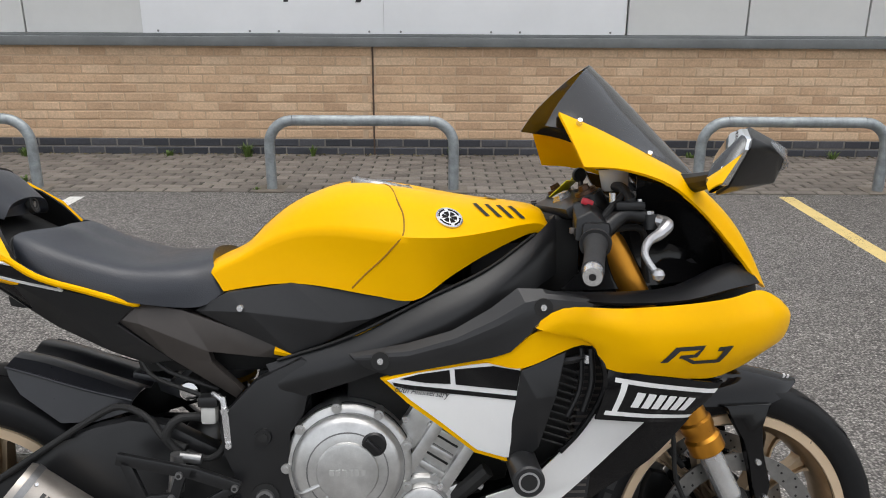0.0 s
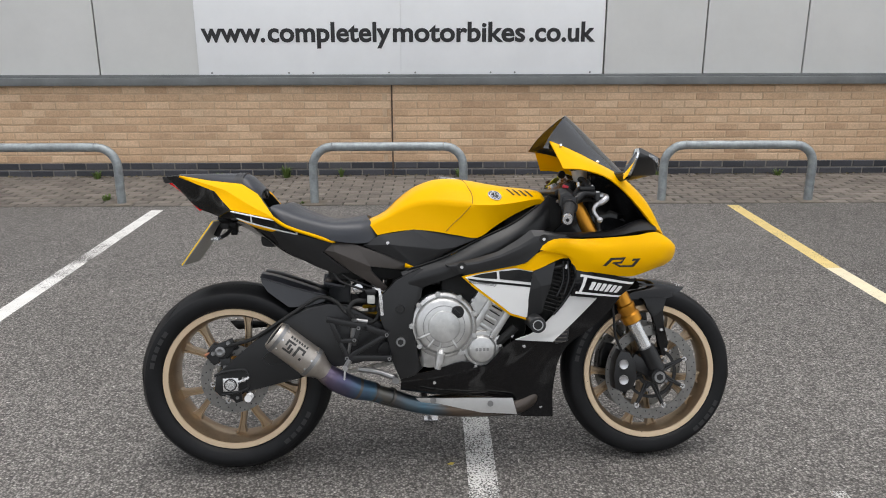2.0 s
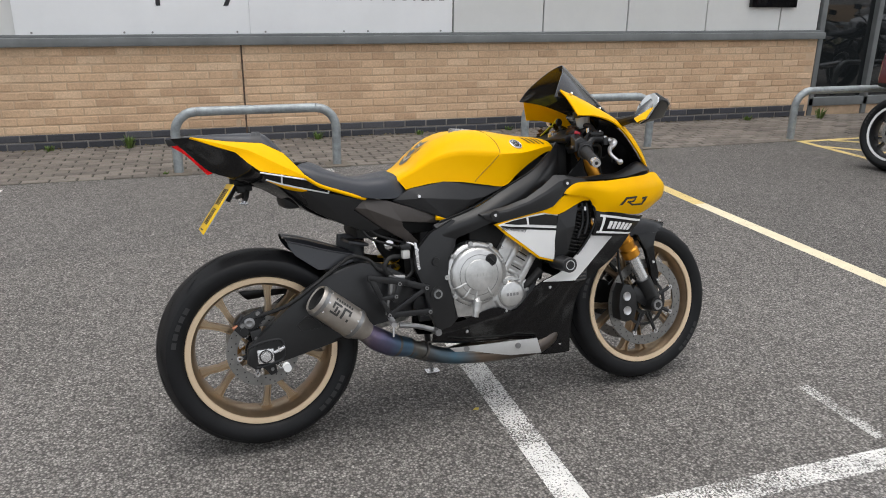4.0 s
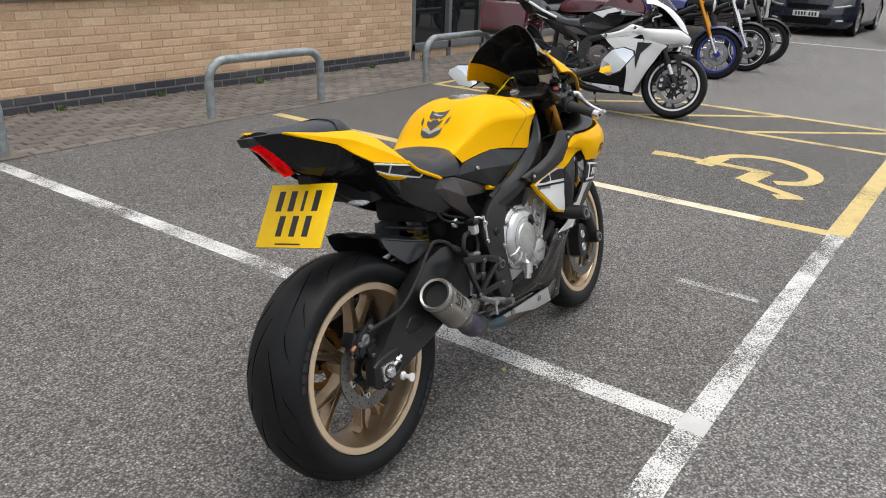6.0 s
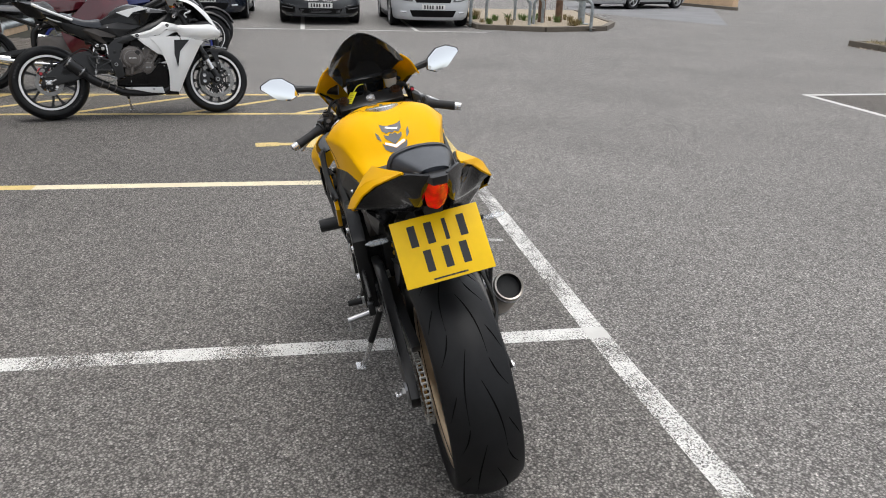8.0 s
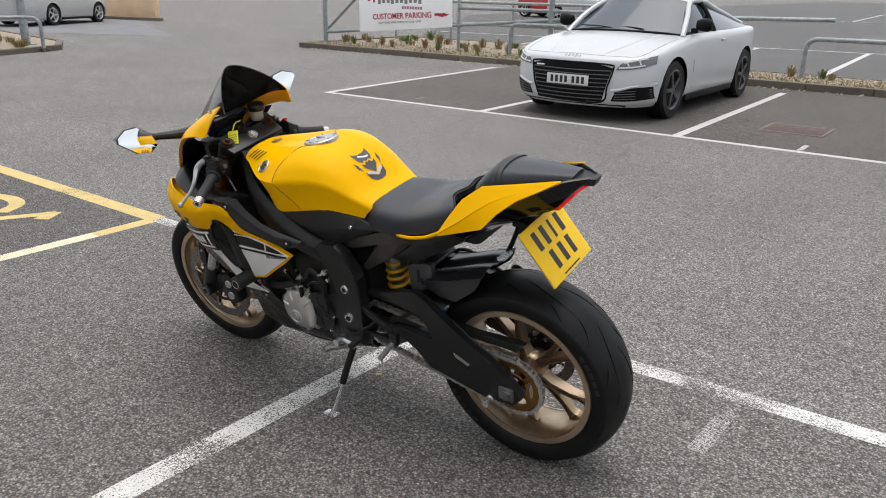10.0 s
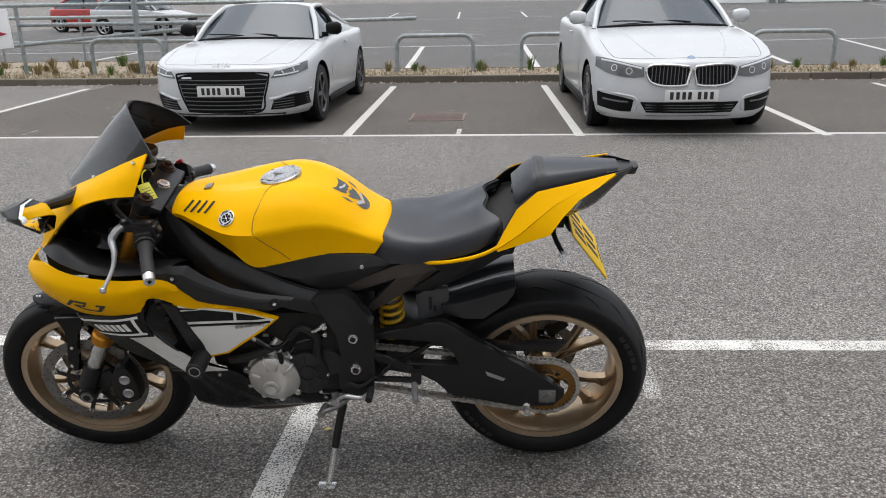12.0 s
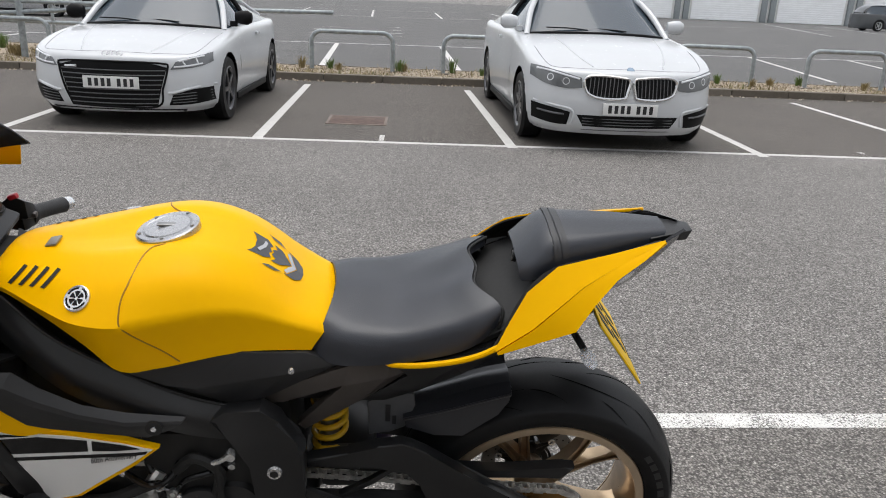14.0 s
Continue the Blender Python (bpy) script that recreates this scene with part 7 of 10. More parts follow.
put("dash", surface("dash_glass", (0.02, 0.022, 0.025), 0.15, coat=0.6), bike, (box, (1.215, 0, 0.985), (0.02, 0.15, 0.085), 0.008, Matrix.Rotation(radians(-38), 4, "Y")), (box, (1.245, 0, 0.965), (0.05, 0.10, 0.06), 0.01))
radiator = put("radiator", surface("radiator_core", (0.03, 0.03, 0.032), 0.5, metal=0.4), bike, (slab, ((1.06, 0.44), (1.10, 0.45), (1.13, 0.70), (1.09, 0.70)), -0.20, 0.20, 0.004))
for k in range(20):
    put("fin", DARK_GREY, radiator, (box, (1.073 + 0.0016 * k, 0, 0.45 + 0.012 * k), (0.042, 0.402, 0.004), 0.0))
top = put("triple_clamp", SATIN_BLACK, bike, (box, (1.100, 0, 0.940), (0.075, 0.25, 0.022), 0.008, Matrix.Rotation(radians(-26), 4, "Y")), label="black top yoke", m=STEER)
put("stem_nut", STEEL, top, (cyl, (1.096, 0, 0.936), (1.088, 0, 0.952), 0.020, 0.019, 6), (lathe, [(0.016, 0), (0.016, 0.006), (0.009, 0.006), (0.008, -0.004), (0, -0.004)], pose(1.088, 0, 0.952, 0, -26, 0), 20), m=STEER)
for s in (-1, 1):
    ft, fb = Vector((1.108, s * 0.104, 0.955)), Vector((1.428, s * 0.104, 0.312))
    d = (fb - ft).normalized()
    at = lambda z: ft + d * ((0.955 - z) / -d.z)
    fork = put("fork_leg", GOLD, bike, (cyl, at(0.928), at(0.52), 0.0265, None, 28), (lathe, [(0.0265, 0), (0.031, 0.004), (0.031, 0.02), (0.0285, 0.024), (0.0285, 0.034), (0.033, 0.040), (0.033, 0.066), (0.028, 0.07), (0.0, 0.07)], Matrix.Translation(at(0.55)) @ d.to_track_quat("Z", "Y").to_matrix().to_4x4(), 28), label="gold fork leg", m=STEER)
    put("fork_collar", SATIN_BLACK, fork, (cyl, at(0.957), at(0.925), 0.0275, 0.0275, 28), (cyl, at(0.960), at(0.955), 0.024, 0.026, 28), m=STEER)
    put("fork_cap", surface("bronze_cap", (0.07, 0.04, 0.025), 0.35, metal=0.7), fork, (cyl, at(0.955), at(0.966), 0.021, 0.019, 16), (cyl, at(0.966), at(0.974), 0.010, 0.009, 6), m=STEER)
    put("fork_slider", STEEL, fork, (cyl, at(0.52), at(0.385), 0.0215, None, 24), label="chrome fork slider", m=STEER)
    put("fork_foot", SATIN_BLACK, fork, (cyl, at(0.40), at(0.32), 0.028, 0.030, 24), (cyl, (1.418, s * 0.080, 0.303), (1.418, s * 0.140, 0.303), 0.030, 0.026, 24), (box, (1.372, s * 0.098, 0.335), (0.09, 0.022, 0.05), 0.008, Matrix.Rotation(radians(30), 4, "Y")), m=STEER)
    put("axle_end", DULL_STEEL, fork, (cyl, (1.418, s * 0.138, 0.303), (1.418, s * 0.147, 0.303), 0.019, None, 20), m=STEER)
    put("axle_socket", DEEP_BLACK, fork, (cyl, (1.418, s * 0.14, 0.303), (1.418, s * 0.1478, 0.303), 0.012, None, 6), m=STEER)
    cal = put("front_caliper", SATIN_BLACK, bike, (slab, ((1.272, 0.262), (1.300, 0.248), (1.335, 0.256), (1.352, 0.300), (1.346, 0.350), (1.325, 0.385), (1.292, 0.392), (1.276, 0.360), (1.268, 0.310)), s * 0.116, s * 0.045, 0.010), label="black radial brake caliper", m=STEER)
    for z in (0.345, 0.292):
        put("piston_cap", ALLOY, cal, (lathe, [(0, 0), (0.016, 0), (0.017, 0.004), (0.015, 0.007), (0.012, 0.005), (0, 0.005)], Matrix.Translation((1.302, s * 0.115, z)) @ Matrix.Rotation(radians(-90 * s), 4, "X"), 20), m=STEER)
    put("brake_line", DEEP_BLACK, bike, (tube, side(s, [(1.300, 0.10, 0.39), (1.272, 0.12, 0.45), (1.262, 0.125, 0.54), (1.24, 0.11, 0.64)]), 0.0045, 8), m=STEER)
    bar = put("handlebar", SATIN_BLACK, bike, (cyl, (1.115, s * 0.104, 0.918), (1.127, s * 0.104, 0.894), 0.036, 0.036, 24), (tube, side(s, [(1.120, 0.125, 0.905), (1.098, 0.19, 0.888), (1.052, 0.328, 0.846)]), 0.011, 12), (box, (1.097, s * 0.195, 0.889), (0.046, 0.045, 0.052), 0.010, Matrix.Rotation(radians(18 * s), 4, "Z")), label="black clip on handlebar", m=STEER)
    put("grip", surface("grip_rubber", (0.018, 0.018, 0.019), 0.65, grain=0.5, grain_scale=300), bar, (tube, side(s, [(1.090, 0.213, 0.881), (1.075, 0.26, 0.867), (1.056, 0.315, 0.850)]), 0.0175, 18, 16, [0.021, 0.0175, 0.0165, 0.0165, 0.0165, 0.0175]), (cyl, (1.092, s * 0.208, 0.8825), (1.089, s * 0.216, 0.880), 0.026, 0.026, 24), label="black rubber grip", m=STEER)
    put("bar_end", STEEL, bar, (cyl, (1.056, s * 0.315, 0.850), (1.049, s * 0.337, 0.8435), 0.0155, 0.0145, 20), m=STEER)
    put("bar_end_socket", DEEP_BLACK, bar, (cyl, (1.051, s * 0.331, 0.8453), (1.0487, s * 0.338, 0.8432), 0.006, None, 6), m=STEER)
    LEVER = side(s, [(1.140, 0.178, 0.915), (1.156, 0.190, 0.905), (1.168, 0.205, 0.886), (1.156, 0.230, 0.861), (1.157, 0.255, 0.830), (1.168, 0.285, 0.803), (1.175, 0.299, 0.790)] if s > 0 else [(1.212, 0.172, 0.921), (1.226, 0.190, 0.915), (1.207, 0.210, 0.901), (1.182, 0.235, 0.892), (1.167, 0.265, 0.876), (1.170, 0.295, 0.858), (1.174, 0.310, 0.850)])
    put("lever", ALLOY, bar, (tube, LEVER, 0.0065, 10, 40, [0.0105, 0.011, 0.0085, 0.0065, 0.0055, 0.0055]), (lathe, [(0, -0.010), (0.0071, -0.0071), (0.010, 0), (0.0071, 0.0071), (0, 0.010)], Matrix.Translation(LEVER[-1]), 14), label="silver hand lever with a ball end")
    if s > 0:
        put("lever_mount", SATIN_BLACK, bar, (box, (1.120, 0.168, 0.908), (0.055, 0.035, 0.024), 0.006), (cyl, (1.138, 0.176, 0.900), (1.138, 0.176, 0.928), 0.012))
        put("pivot_screw", STEEL, bar, (cyl, (1.138, 0.176, 0.926), (1.138, 0.176, 0.932), 0.006, None, 6))
    else:
        put("lever_mount", SATIN_BLACK, bar, (tube, [(1.125, -0.175, 0.905), (1.160, -0.165, 0.930), (1.195, -0.165, 0.926)], 0.015, 12, 16, [0.017, 0.015, 0.013]), (box, (1.168, -0.168, 0.945), (0.050, 0.028, 0.014), 0.005), (cyl, (1.205, -0.172, 0.905), (1.203, -0.170, 0.930), 0.013), label="black brake master cylinder")
        each("pivot_screw", STEEL, bar, (cyl, (1.203, -0.170, 0.929), (1.203, -0.170, 0.936), 0.0065, None, 6), (cyl, (1.143, -0.160, 0.950), (1.142, -0.160, 0.966), 0.006, None, 10), (cyl, (1.186, -0.168, 0.951), (1.186, -0.168, 0.956), 0.004, None, 10))
    # mirrors on the cowl
    RIM_PTS = [(1.264, 0.262, 0.985), (1.262, 0.300, 0.968), (1.260, 0.350, 0.982), (1.262, 0.408, 1.036), (1.267, 0.404, 1.051), (1.281, 0.360, 1.068), (1.283, 0.315, 1.063), (1.274, 0.272, 1.029)]
    mr = put("mirror", SATIN_BLACK, bike, (hull, RIM_PTS + [(1.345, 0.285, 0.988), (1.355, 0.330, 1.034), (1.340, 0.300, 1.040), (1.350, 0.300, 0.986), (1.320, 0.370, 1.030), (1.330, 0.350, 1.045), (1.300, 0.385, 1.040)], s, 0.0025), label="black angular fairing mirror", sharp=28)
    flat_rim = [(1.2705 + 0.255 * (z - 1.023) - 0.09 * (y - 0.334), 0.334 + (y - 0.334) * 0.93, 1.023 + (z - 1.023) * 0.93) for x, y, z in RIM_PTS]
    put("mirror_glass", MIRROR, mr, (hull, [(x - 0.010, y, z) for x, y, z in flat_rim] + [(x, y, z) for x, y, z in flat_rim], s, 0.0006), label="mirror glass")
    put("mirror_stalk", SATIN_BLACK, mr, (tube, side(s, [(1.275, 0.105, 0.975), (1.29, 0.17, 0.985), (1.31, 0.225, 0.995), (1.315, 0.285, 1.005)]), 0.015, 10, 16, [0.022, 0.016, 0.013, 0.016]))
    put("mirror_indicator", CLEAR, mr, (sheet, [side(s, [(1.350, 0.310, 1.002), (1.345, 0.352, 1.014), (1.303, 0.396, 1.040)]), side(s, [(1.348, 0.310, 1.024), (1.342, 0.348, 1.036), (1.300, 0.393, 1.047)])], 8, 3, -0.003, {"flip": s > 0}))
put("brake_fluid_pot", FLUID, bike, (lathe, [(0, 0), (0.020, 0.0), (0.023, 0.004), (0.026, 0.040), (0, 0.040)], pose(1.164, -0.096, 0.968, 0, -7, 0), 24), label="translucent brake fluid pot")
put("pot_lid", SATIN_BLACK, bike, (lathe, [(0, 0.0), (0.030, 0.0), (0.031, 0.003), (0.031, 0.017), (0.028, 0.021), (0, 0.021)], pose(1.159, -0.096, 1.006, 0, -7, 0), 28), label="black screw lid")
put("pot_hose", DEEP_BLACK, bike, (tube, [(1.163, -0.098, 0.972), (1.158, -0.115, 0.975), (1.165, -0.140, 0.972), (1.172, -0.158, 0.950)], 0.0085, 10, 20), (cyl, (1.170, -0.158, 0.955), (1.174, -0.160, 0.940), 0.012))
put("kill_switch", RED, bike, (box, (1.098, -0.166, 0.951), (0.020, 0.013, 0.012), 0.004, Matrix.Rotation(radians(20), 4, "Y")), label="red kill switch")
each("switch_box", SATIN_BLACK, bike, (hull, ((1.075, 0.160, 0.905), (1.075, 0.160, 0.945), (1.100, 0.160, 0.957), (1.128, 0.160, 0.935), (1.128, 0.160, 0.900), (1.072, 0.196, 0.890), (1.075, 0.192, 0.925), (1.100, 0.190, 0.938), (1.125, 0.194, 0.915), (1.118, 0.198, 0.882)), -1, 0.003), (box, (1.078, 0.176, 0.895), (0.056, 0.040, 0.050), 0.007), (box, (1.074, 0.182, 0.923), (0.030, 0.024, 0.014), 0.004), label="black switch housing")
each("switch_button", DARK_GREY, bike, (cyl, (1.050, 0.178, 0.905), (1.044, 0.178, 0.907), 0.008), (box, (1.052, 0.186, 0.888), (0.010, 0.012, 0.008), 0.002), (box, (1.066, 0.190, 0.931), (0.012, 0.010, 0.006), 0.002), (box, (1.070, -0.180, 0.905), (0.008, 0.012, 0.010), 0.002))
put("ignition_barrel", SATIN_BLACK, bike, (cyl, (1.134, 0.006, 0.940), (1.127, 0.008, 0.968), 0.016), (cyl, (1.127, 0.008, 0.966), (1.125, 0.009, 0.980), 0.005))
put("ignition_key", SATIN_BLACK, bike, (lathe, [(0, -0.004), (0.012, -0.004), (0.014, -0.002), (0.014, 0.002), (0.012, 0.004), (0, 0.004)], pose(1.123, 0.0105, 0.992, 90, 0, 12), 20), label="black key head in the ignition lock")
TAG = facing(1.105, 0.073, 0.963, (-0.023, -0.021, 0.001), (0.031, -0.0315, 0.036))
tag = put("key_tag", surface("yellow_tag", (0.72, 0.68, 0.02), 0.4), bike, (box, (0, 0, 0), (0.034, 0.054, 0.002), 0.0009), label="yellow plastic key tag on a strap", m=TAG)
for k in range(4):
    put("tag_bar", surface("tag_print", (0.20, 0.20, 0.05), 0.5) if k == 0 else bpy.data.materials["tag_print"], tag, (box, (0.002 * (k % 2), 0.010 - 0.009 * k, 0.0011), (0.024 - 0.004 * (k % 2), 0.0022, 0.0006)), m=TAG)
put("tag_string", tag.data.materials[0], tag, (tube, [(1.119, 0.058, 0.981), (1.125, 0.040, 0.998), (1.124, 0.024, 1.003), (1.123, 0.0105, 1.001)], 0.0022, 6))
each("cockpit_cable", DEEP_BLACK, bike, (tube, [(1.10, -0.18, 0.90), (1.16, -0.15, 0.96), (1.19, -0.06, 0.95), (1.18, 0.0, 0.90)], 0.006, 8), (tube, [(1.10, 0.18, 0.90), (1.17, 0.14, 0.95), (1.19, 0.05, 0.93), (1.17, 0.0, 0.88)], 0.006, 8), (tube, [(1.14, -0.16, 0.905), (1.20, -0.14, 0.90), (1.22, -0.10, 0.82), (1.25, -0.09, 0.70)], 0.006, 8), (tube, [(1.14, 0.17, 0.905), (1.20, 0.14, 0.88), (1.2, 0.09, 0.80)], 0.005, 8))

# front mudguard
put("front_mudguard", GLOSS_BLACK, bike,
    (sheet, [side(-1, [(1.295, 0.070, 0.555), (1.36, 0.074, 0.560), (1.43, 0.072, 0.552), (1.50, 0.060, 0.565), (1.552, 0.022, 0.586)]), side(-1, [(1.285, 0.052, 0.588), (1.36, 0.056, 0.598), (1.43, 0.054, 0.598), (1.50, 0.042, 0.594), (1.556, 0.014, 0.590)]), [(1.278, 0.0, 0.606), (1.36, 0.0, 0.622), (1.43, 0.0, 0.622), (1.50, 0.0, 0.610), (1.560, 0.0, 0.592)],
             side(1, [(1.285, 0.052, 0.588), (1.36, 0.056, 0.598), (1.43, 0.054, 0.598), (1.50, 0.042, 0.594), (1.556, 0.014, 0.590)]), side(1, [(1.295, 0.070, 0.555), (1.36, 0.074, 0.560), (1.43, 0.072, 0.552), (1.50, 0.060, 0.565), (1.552, 0.022, 0.586)])], 18, 17, 0.004),
    *[(slab, ((1.375, 0.565), (1.470, 0.565), (1.448, 0.52), (1.452, 0.47), (1.472, 0.41), (1.462, 0.362), (1.445, 0.365), (1.440, 0.41), (1.424, 0.46), (1.420, 0.50), (1.400, 0.535)), s * 0.088, s * 0.070, 0.004) for s in (-1, 1)], label="glossy black front mudguard", m=STEER)
GUARD = [[(1.285, y * 0.052, 0.588), (1.36, y * 0.056, 0.598), (1.43, y * 0.054, 0.598), (1.50, y * 0.042, 0.594), (1.556, y * 0.014, 0.590)] for y in (-1, 1)]
GUARD.insert(1, [(1.278, 0.0, 0.606), (1.36, 0.0, 0.622), (1.43, 0.0, 0.622), (1.50, 0.0, 0.610), (1.560, 0.0, 0.592)])
guard_grid = loft_grid(GUARD, 40, 17)
for v in (0.16, 0.84):
    each("guard_mark", WHITE_PAINT, bike, *[(patch, guard_grid, ((u, v - 0.09), (u + 0.022, v - 0.07), (u + 0.022, v + 0.07), (u, v + 0.09)), 0.0065, 4) for u in (0.83, 0.87, 0.91)], label="pale mark on the mudguard", m=STEER)
each("mudguard_screw", STEEL, bike, *[bolt((x, s * 0.087, z), 0.006, 0.006, s) for s in (-1, 1) for x, z in ((1.462, 0.385), (1.445, 0.455))], m=STEER)

# engine
put("crankcase", SILVER, bike, (box, (0.735, 0, 0.46), (0.24, 0.34, 0.20), 0.03), (box, (0.80, 0, 0.38), (0.20, 0.30, 0.12), 0.03), label="silver engine cases")
# filler boxes round the engine, black for the shade between its parts
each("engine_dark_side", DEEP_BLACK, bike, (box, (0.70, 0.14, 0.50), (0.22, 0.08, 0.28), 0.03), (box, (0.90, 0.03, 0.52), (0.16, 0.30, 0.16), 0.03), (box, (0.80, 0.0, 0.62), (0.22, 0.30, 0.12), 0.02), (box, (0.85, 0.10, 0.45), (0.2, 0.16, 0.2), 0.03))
tilt = Matrix.Rotation(radians(33), 4, "Y")
put("cylinder_block", SILVER, bike, (box, (0.845, -0.06, 0.555), (0.125, 0.22, 0.15), 0.012, tilt), (box, (0.820, -0.172, 0.535), (0.022, 0.02, 0.15), 0.006, tilt), (box, (0.888, -0.172, 0.515), (0.022, 0.02, 0.15), 0.006, tilt), (box, (0.855, -0.168, 0.560), (0.06, 0.02, 0.012), 0.004, tilt),
    (box, (0.845, -0.168, 0.530), (0.06, 0.02, 0.012), 0.004, tilt), (box, (0.832, -0.168, 0.500), (0.06, 0.02, 0.012), 0.004, tilt), label="silver cylinder block")
AT = lambda x, y, z, s: Matrix.Translation((x, y, z)) @ Matrix.Rotation(radians(-90 * s), 4, "X")
clutch = put("clutch_cover", SILVER, bike, (lathe, [(0.107, -0.05), (0.107, 0.0), (0.101, 0.006), (0.094, 0.008), (0.090, 0.020), (0.082, 0.026), (0.052, 0.029), (0.050, 0.033), (0.046, 0.034), (0, 0.033)], AT(0.696, -0.168, 0.510, -1), 64), label="round silver clutch cover")
for k in range(9):
    a = radians(20 + 40 * k)
    x, z = 0.696 + 0.104 * math.cos(a), 0.510 + 0.104 * math.sin(a)
    put("cover_bolt", SILVER, clutch, (cyl, (x, -0.150, z), (x, -0.178, z), 0.0092, 0.0085, 14), (cyl, (x, -0.178, z), (x, -0.183, z), 0.0052, None, 6))
for r0, y in ((0.093, -0.1765), (0.066, -0.1955)):
    put("cover_ring", DULL_STEEL, clutch, ring((0.696, 0, 0.510), r0, r0 + 0.0022, y - 0.0006, y + 0.002, 56))
for a in (205, 232, 258, 300):
    a = radians(a)
    put("cover_rib", SILVER, clutch, (tube, [(0.696 + 0.050 * math.cos(a), -0.196, 0.510 + 0.050 * math.sin(a)), (0.696 + 0.080 * math.cos(a), -0.194, 0.510 + 0.080 * math.sin(a)), (0.696 + 0.096 * math.cos(a), -0.180, 0.510 + 0.096 * math.sin(a))], 0.004, 8))
put("oil_cap", SATIN_BLACK, clutch, (lathe, [(0.021, -0.02), (0.021, 0.004), (0.018, 0.007), (0, 0.007)], AT(0.740, -0.192, 0.556, -1), 20), (box, (0.740, -0.201, 0.556), (0.030, 0.010, 0.006), 0.002, Matrix.Rotation(radians(45), 4, "Y")), label="black oil filler cap")
each("cover_mark", surface("cast_relief", (0.62, 0.62, 0.60), 0.4, metal=0.6), clutch, *[(box, (0.670 + 0.0105 * k, -0.2015, 0.511), (0.007, 0.0014, 0.010), 0.0) for k in range(6)])
pick = put("pickup_cover", SILVER, bike, (lathe, [(0.062, -0.05), (0.062, 0.0), (0.056, 0.006), (0.048, 0.007), (0.043, 0.016), (0.036, 0.020), (0, 0.020)], AT(0.820, -0.160, 0.428, -1), 40), (box, (0.868, -0.155, 0.455), (0.035, 0.02, 0.02), 0.005, Matrix.Rotation(radians(-25), 4, "Y")), label="small round silver engine cover")
for k in range(6):
    a = radians(60 * k + 10)
    x, z = 0.820 + 0.060 * math.cos(a), 0.428 + 0.060 * math.sin(a)
    put("cover_bolt", SILVER, pick, (cyl, (x, -0.145, z), (x, -0.168, z), 0.0082, 0.0075, 12), (cyl, (x, -0.168, z), (x, -0.172, z), 0.0048, None, 6))
put("cover_ring", DULL_STEEL, pick, ring((0.820, 0, 0.428), 0.041, 0.0432, -0.1765, -0.1742, 40))
each("cover_mark", surface("cast_relief_small", (0.30, 0.30, 0.30), 0.4, metal=0.6), pick, *[(box, (0.802 + 0.012 * k, -0.1802, 0.428), (0.008, 0.0016, 0.010), 0.0) for k in range(4)])
clutch.location.y, pick.location.y = -0.016, -0.014
put("gasket_gap", DEEP_BLACK, clutch, (lathe, [(0.1072, -0.006), (0.1085, -0.006), (0.1085, -0.010), (0.1072, -0.010)], AT(0.696, -0.168, 0.510, -1), 64))
each("block_bolt", STEEL, bike, *[bolt((x, -0.184, z), 0.0065, 0.006) for x, z in ((0.792, 0.590), (0.850, 0.470), (0.860, 0.580), (0.918, 0.470))])
each("block_fin", DEEP_BLACK, bike, *[(box, (0.853 + 0.0085 * k, -0.1685, 0.545 + 0.0150 * (k - 1)), (0.046, 0.006, 0.004), 0.001, tilt) for k in range(-1, 3)])
put("sensor_boss", SILVER, bike, (tube, [(0.690, -0.190, 0.44), (0.682, -0.218, 0.415), (0.672, -0.218, 0.375)], 0.011, 10), (cyl, (0.684, -0.218, 0.425), (0.678, -0.218, 0.392), 0.015))
gen = put("generator_cover", surface("worn_silver_cover", (0.60, 0.59, 0.57), 0.34, metal=0.65, dirt=0.3), bike, (lathe, [(0.088, -0.05), (0.088, 0.0), (0.084, 0.006), (0.078, 0.008), (0.074, 0.026), (0.064, 0.034), (0.030, 0.038), (0, 0.038)], AT(0.798, 0.176, 0.420, 1), 48), label="silver generator cover")
for k in range(10):
    a = radians(12 + 36 * k)
    x, z = 0.798 + 0.086 * math.cos(a), 0.420 + 0.086 * math.sin(a)
    put("cover_bolt", SILVER, gen, (cyl, (x, 0.160, z), (x, 0.187, z), 0.010, 0.009, 12), (cyl, (x, 0.187, z), (x, 0.192, z), 0.006, None, 6))
put("cover_boss", SILVER, gen, (lathe, [(0.027, 0.020), (0.026, 0.040), (0.021, 0.043), (0.018, 0.039), (0.013, 0.039), (0.012, 0.045), (0, 0.045)], AT(0.806, 0.176, 0.396, 1), 24))
for a in (70, 105, 140, 20):
    a = radians(a)
    put("cover_rib", SILVER, gen, (tube, [(0.798 + 0.040 * math.cos(a), 0.212, 0.420 + 0.040 * math.sin(a)), (0.798 + 0.064 * math.cos(a), 0.209, 0.420 + 0.064 * math.sin(a)), (0.798 + 0.080 * math.cos(a), 0.186, 0.420 + 0.080 * math.sin(a))], 0.005, 8))
put("cable_boss", SILVER, gen, (tube, [(0.80, 0.175, 0.49), (0.79, 0.185, 0.525), (0.775, 0.175, 0.545)], 0.014, 10))
put("sprocket_cover", MATT_PLASTIC, bike, (slab, ((0.60, 0.36), (0.70, 0.36), (0.735, 0.42), (0.72, 0.56), (0.66, 0.60), (0.605, 0.54)), 0.178, 0.14, 0.012), (cyl, (0.64, 0.178, 0.47), (0.64, 0.19, 0.47), 0.05, 0.045, 24), label="black sprocket cover")
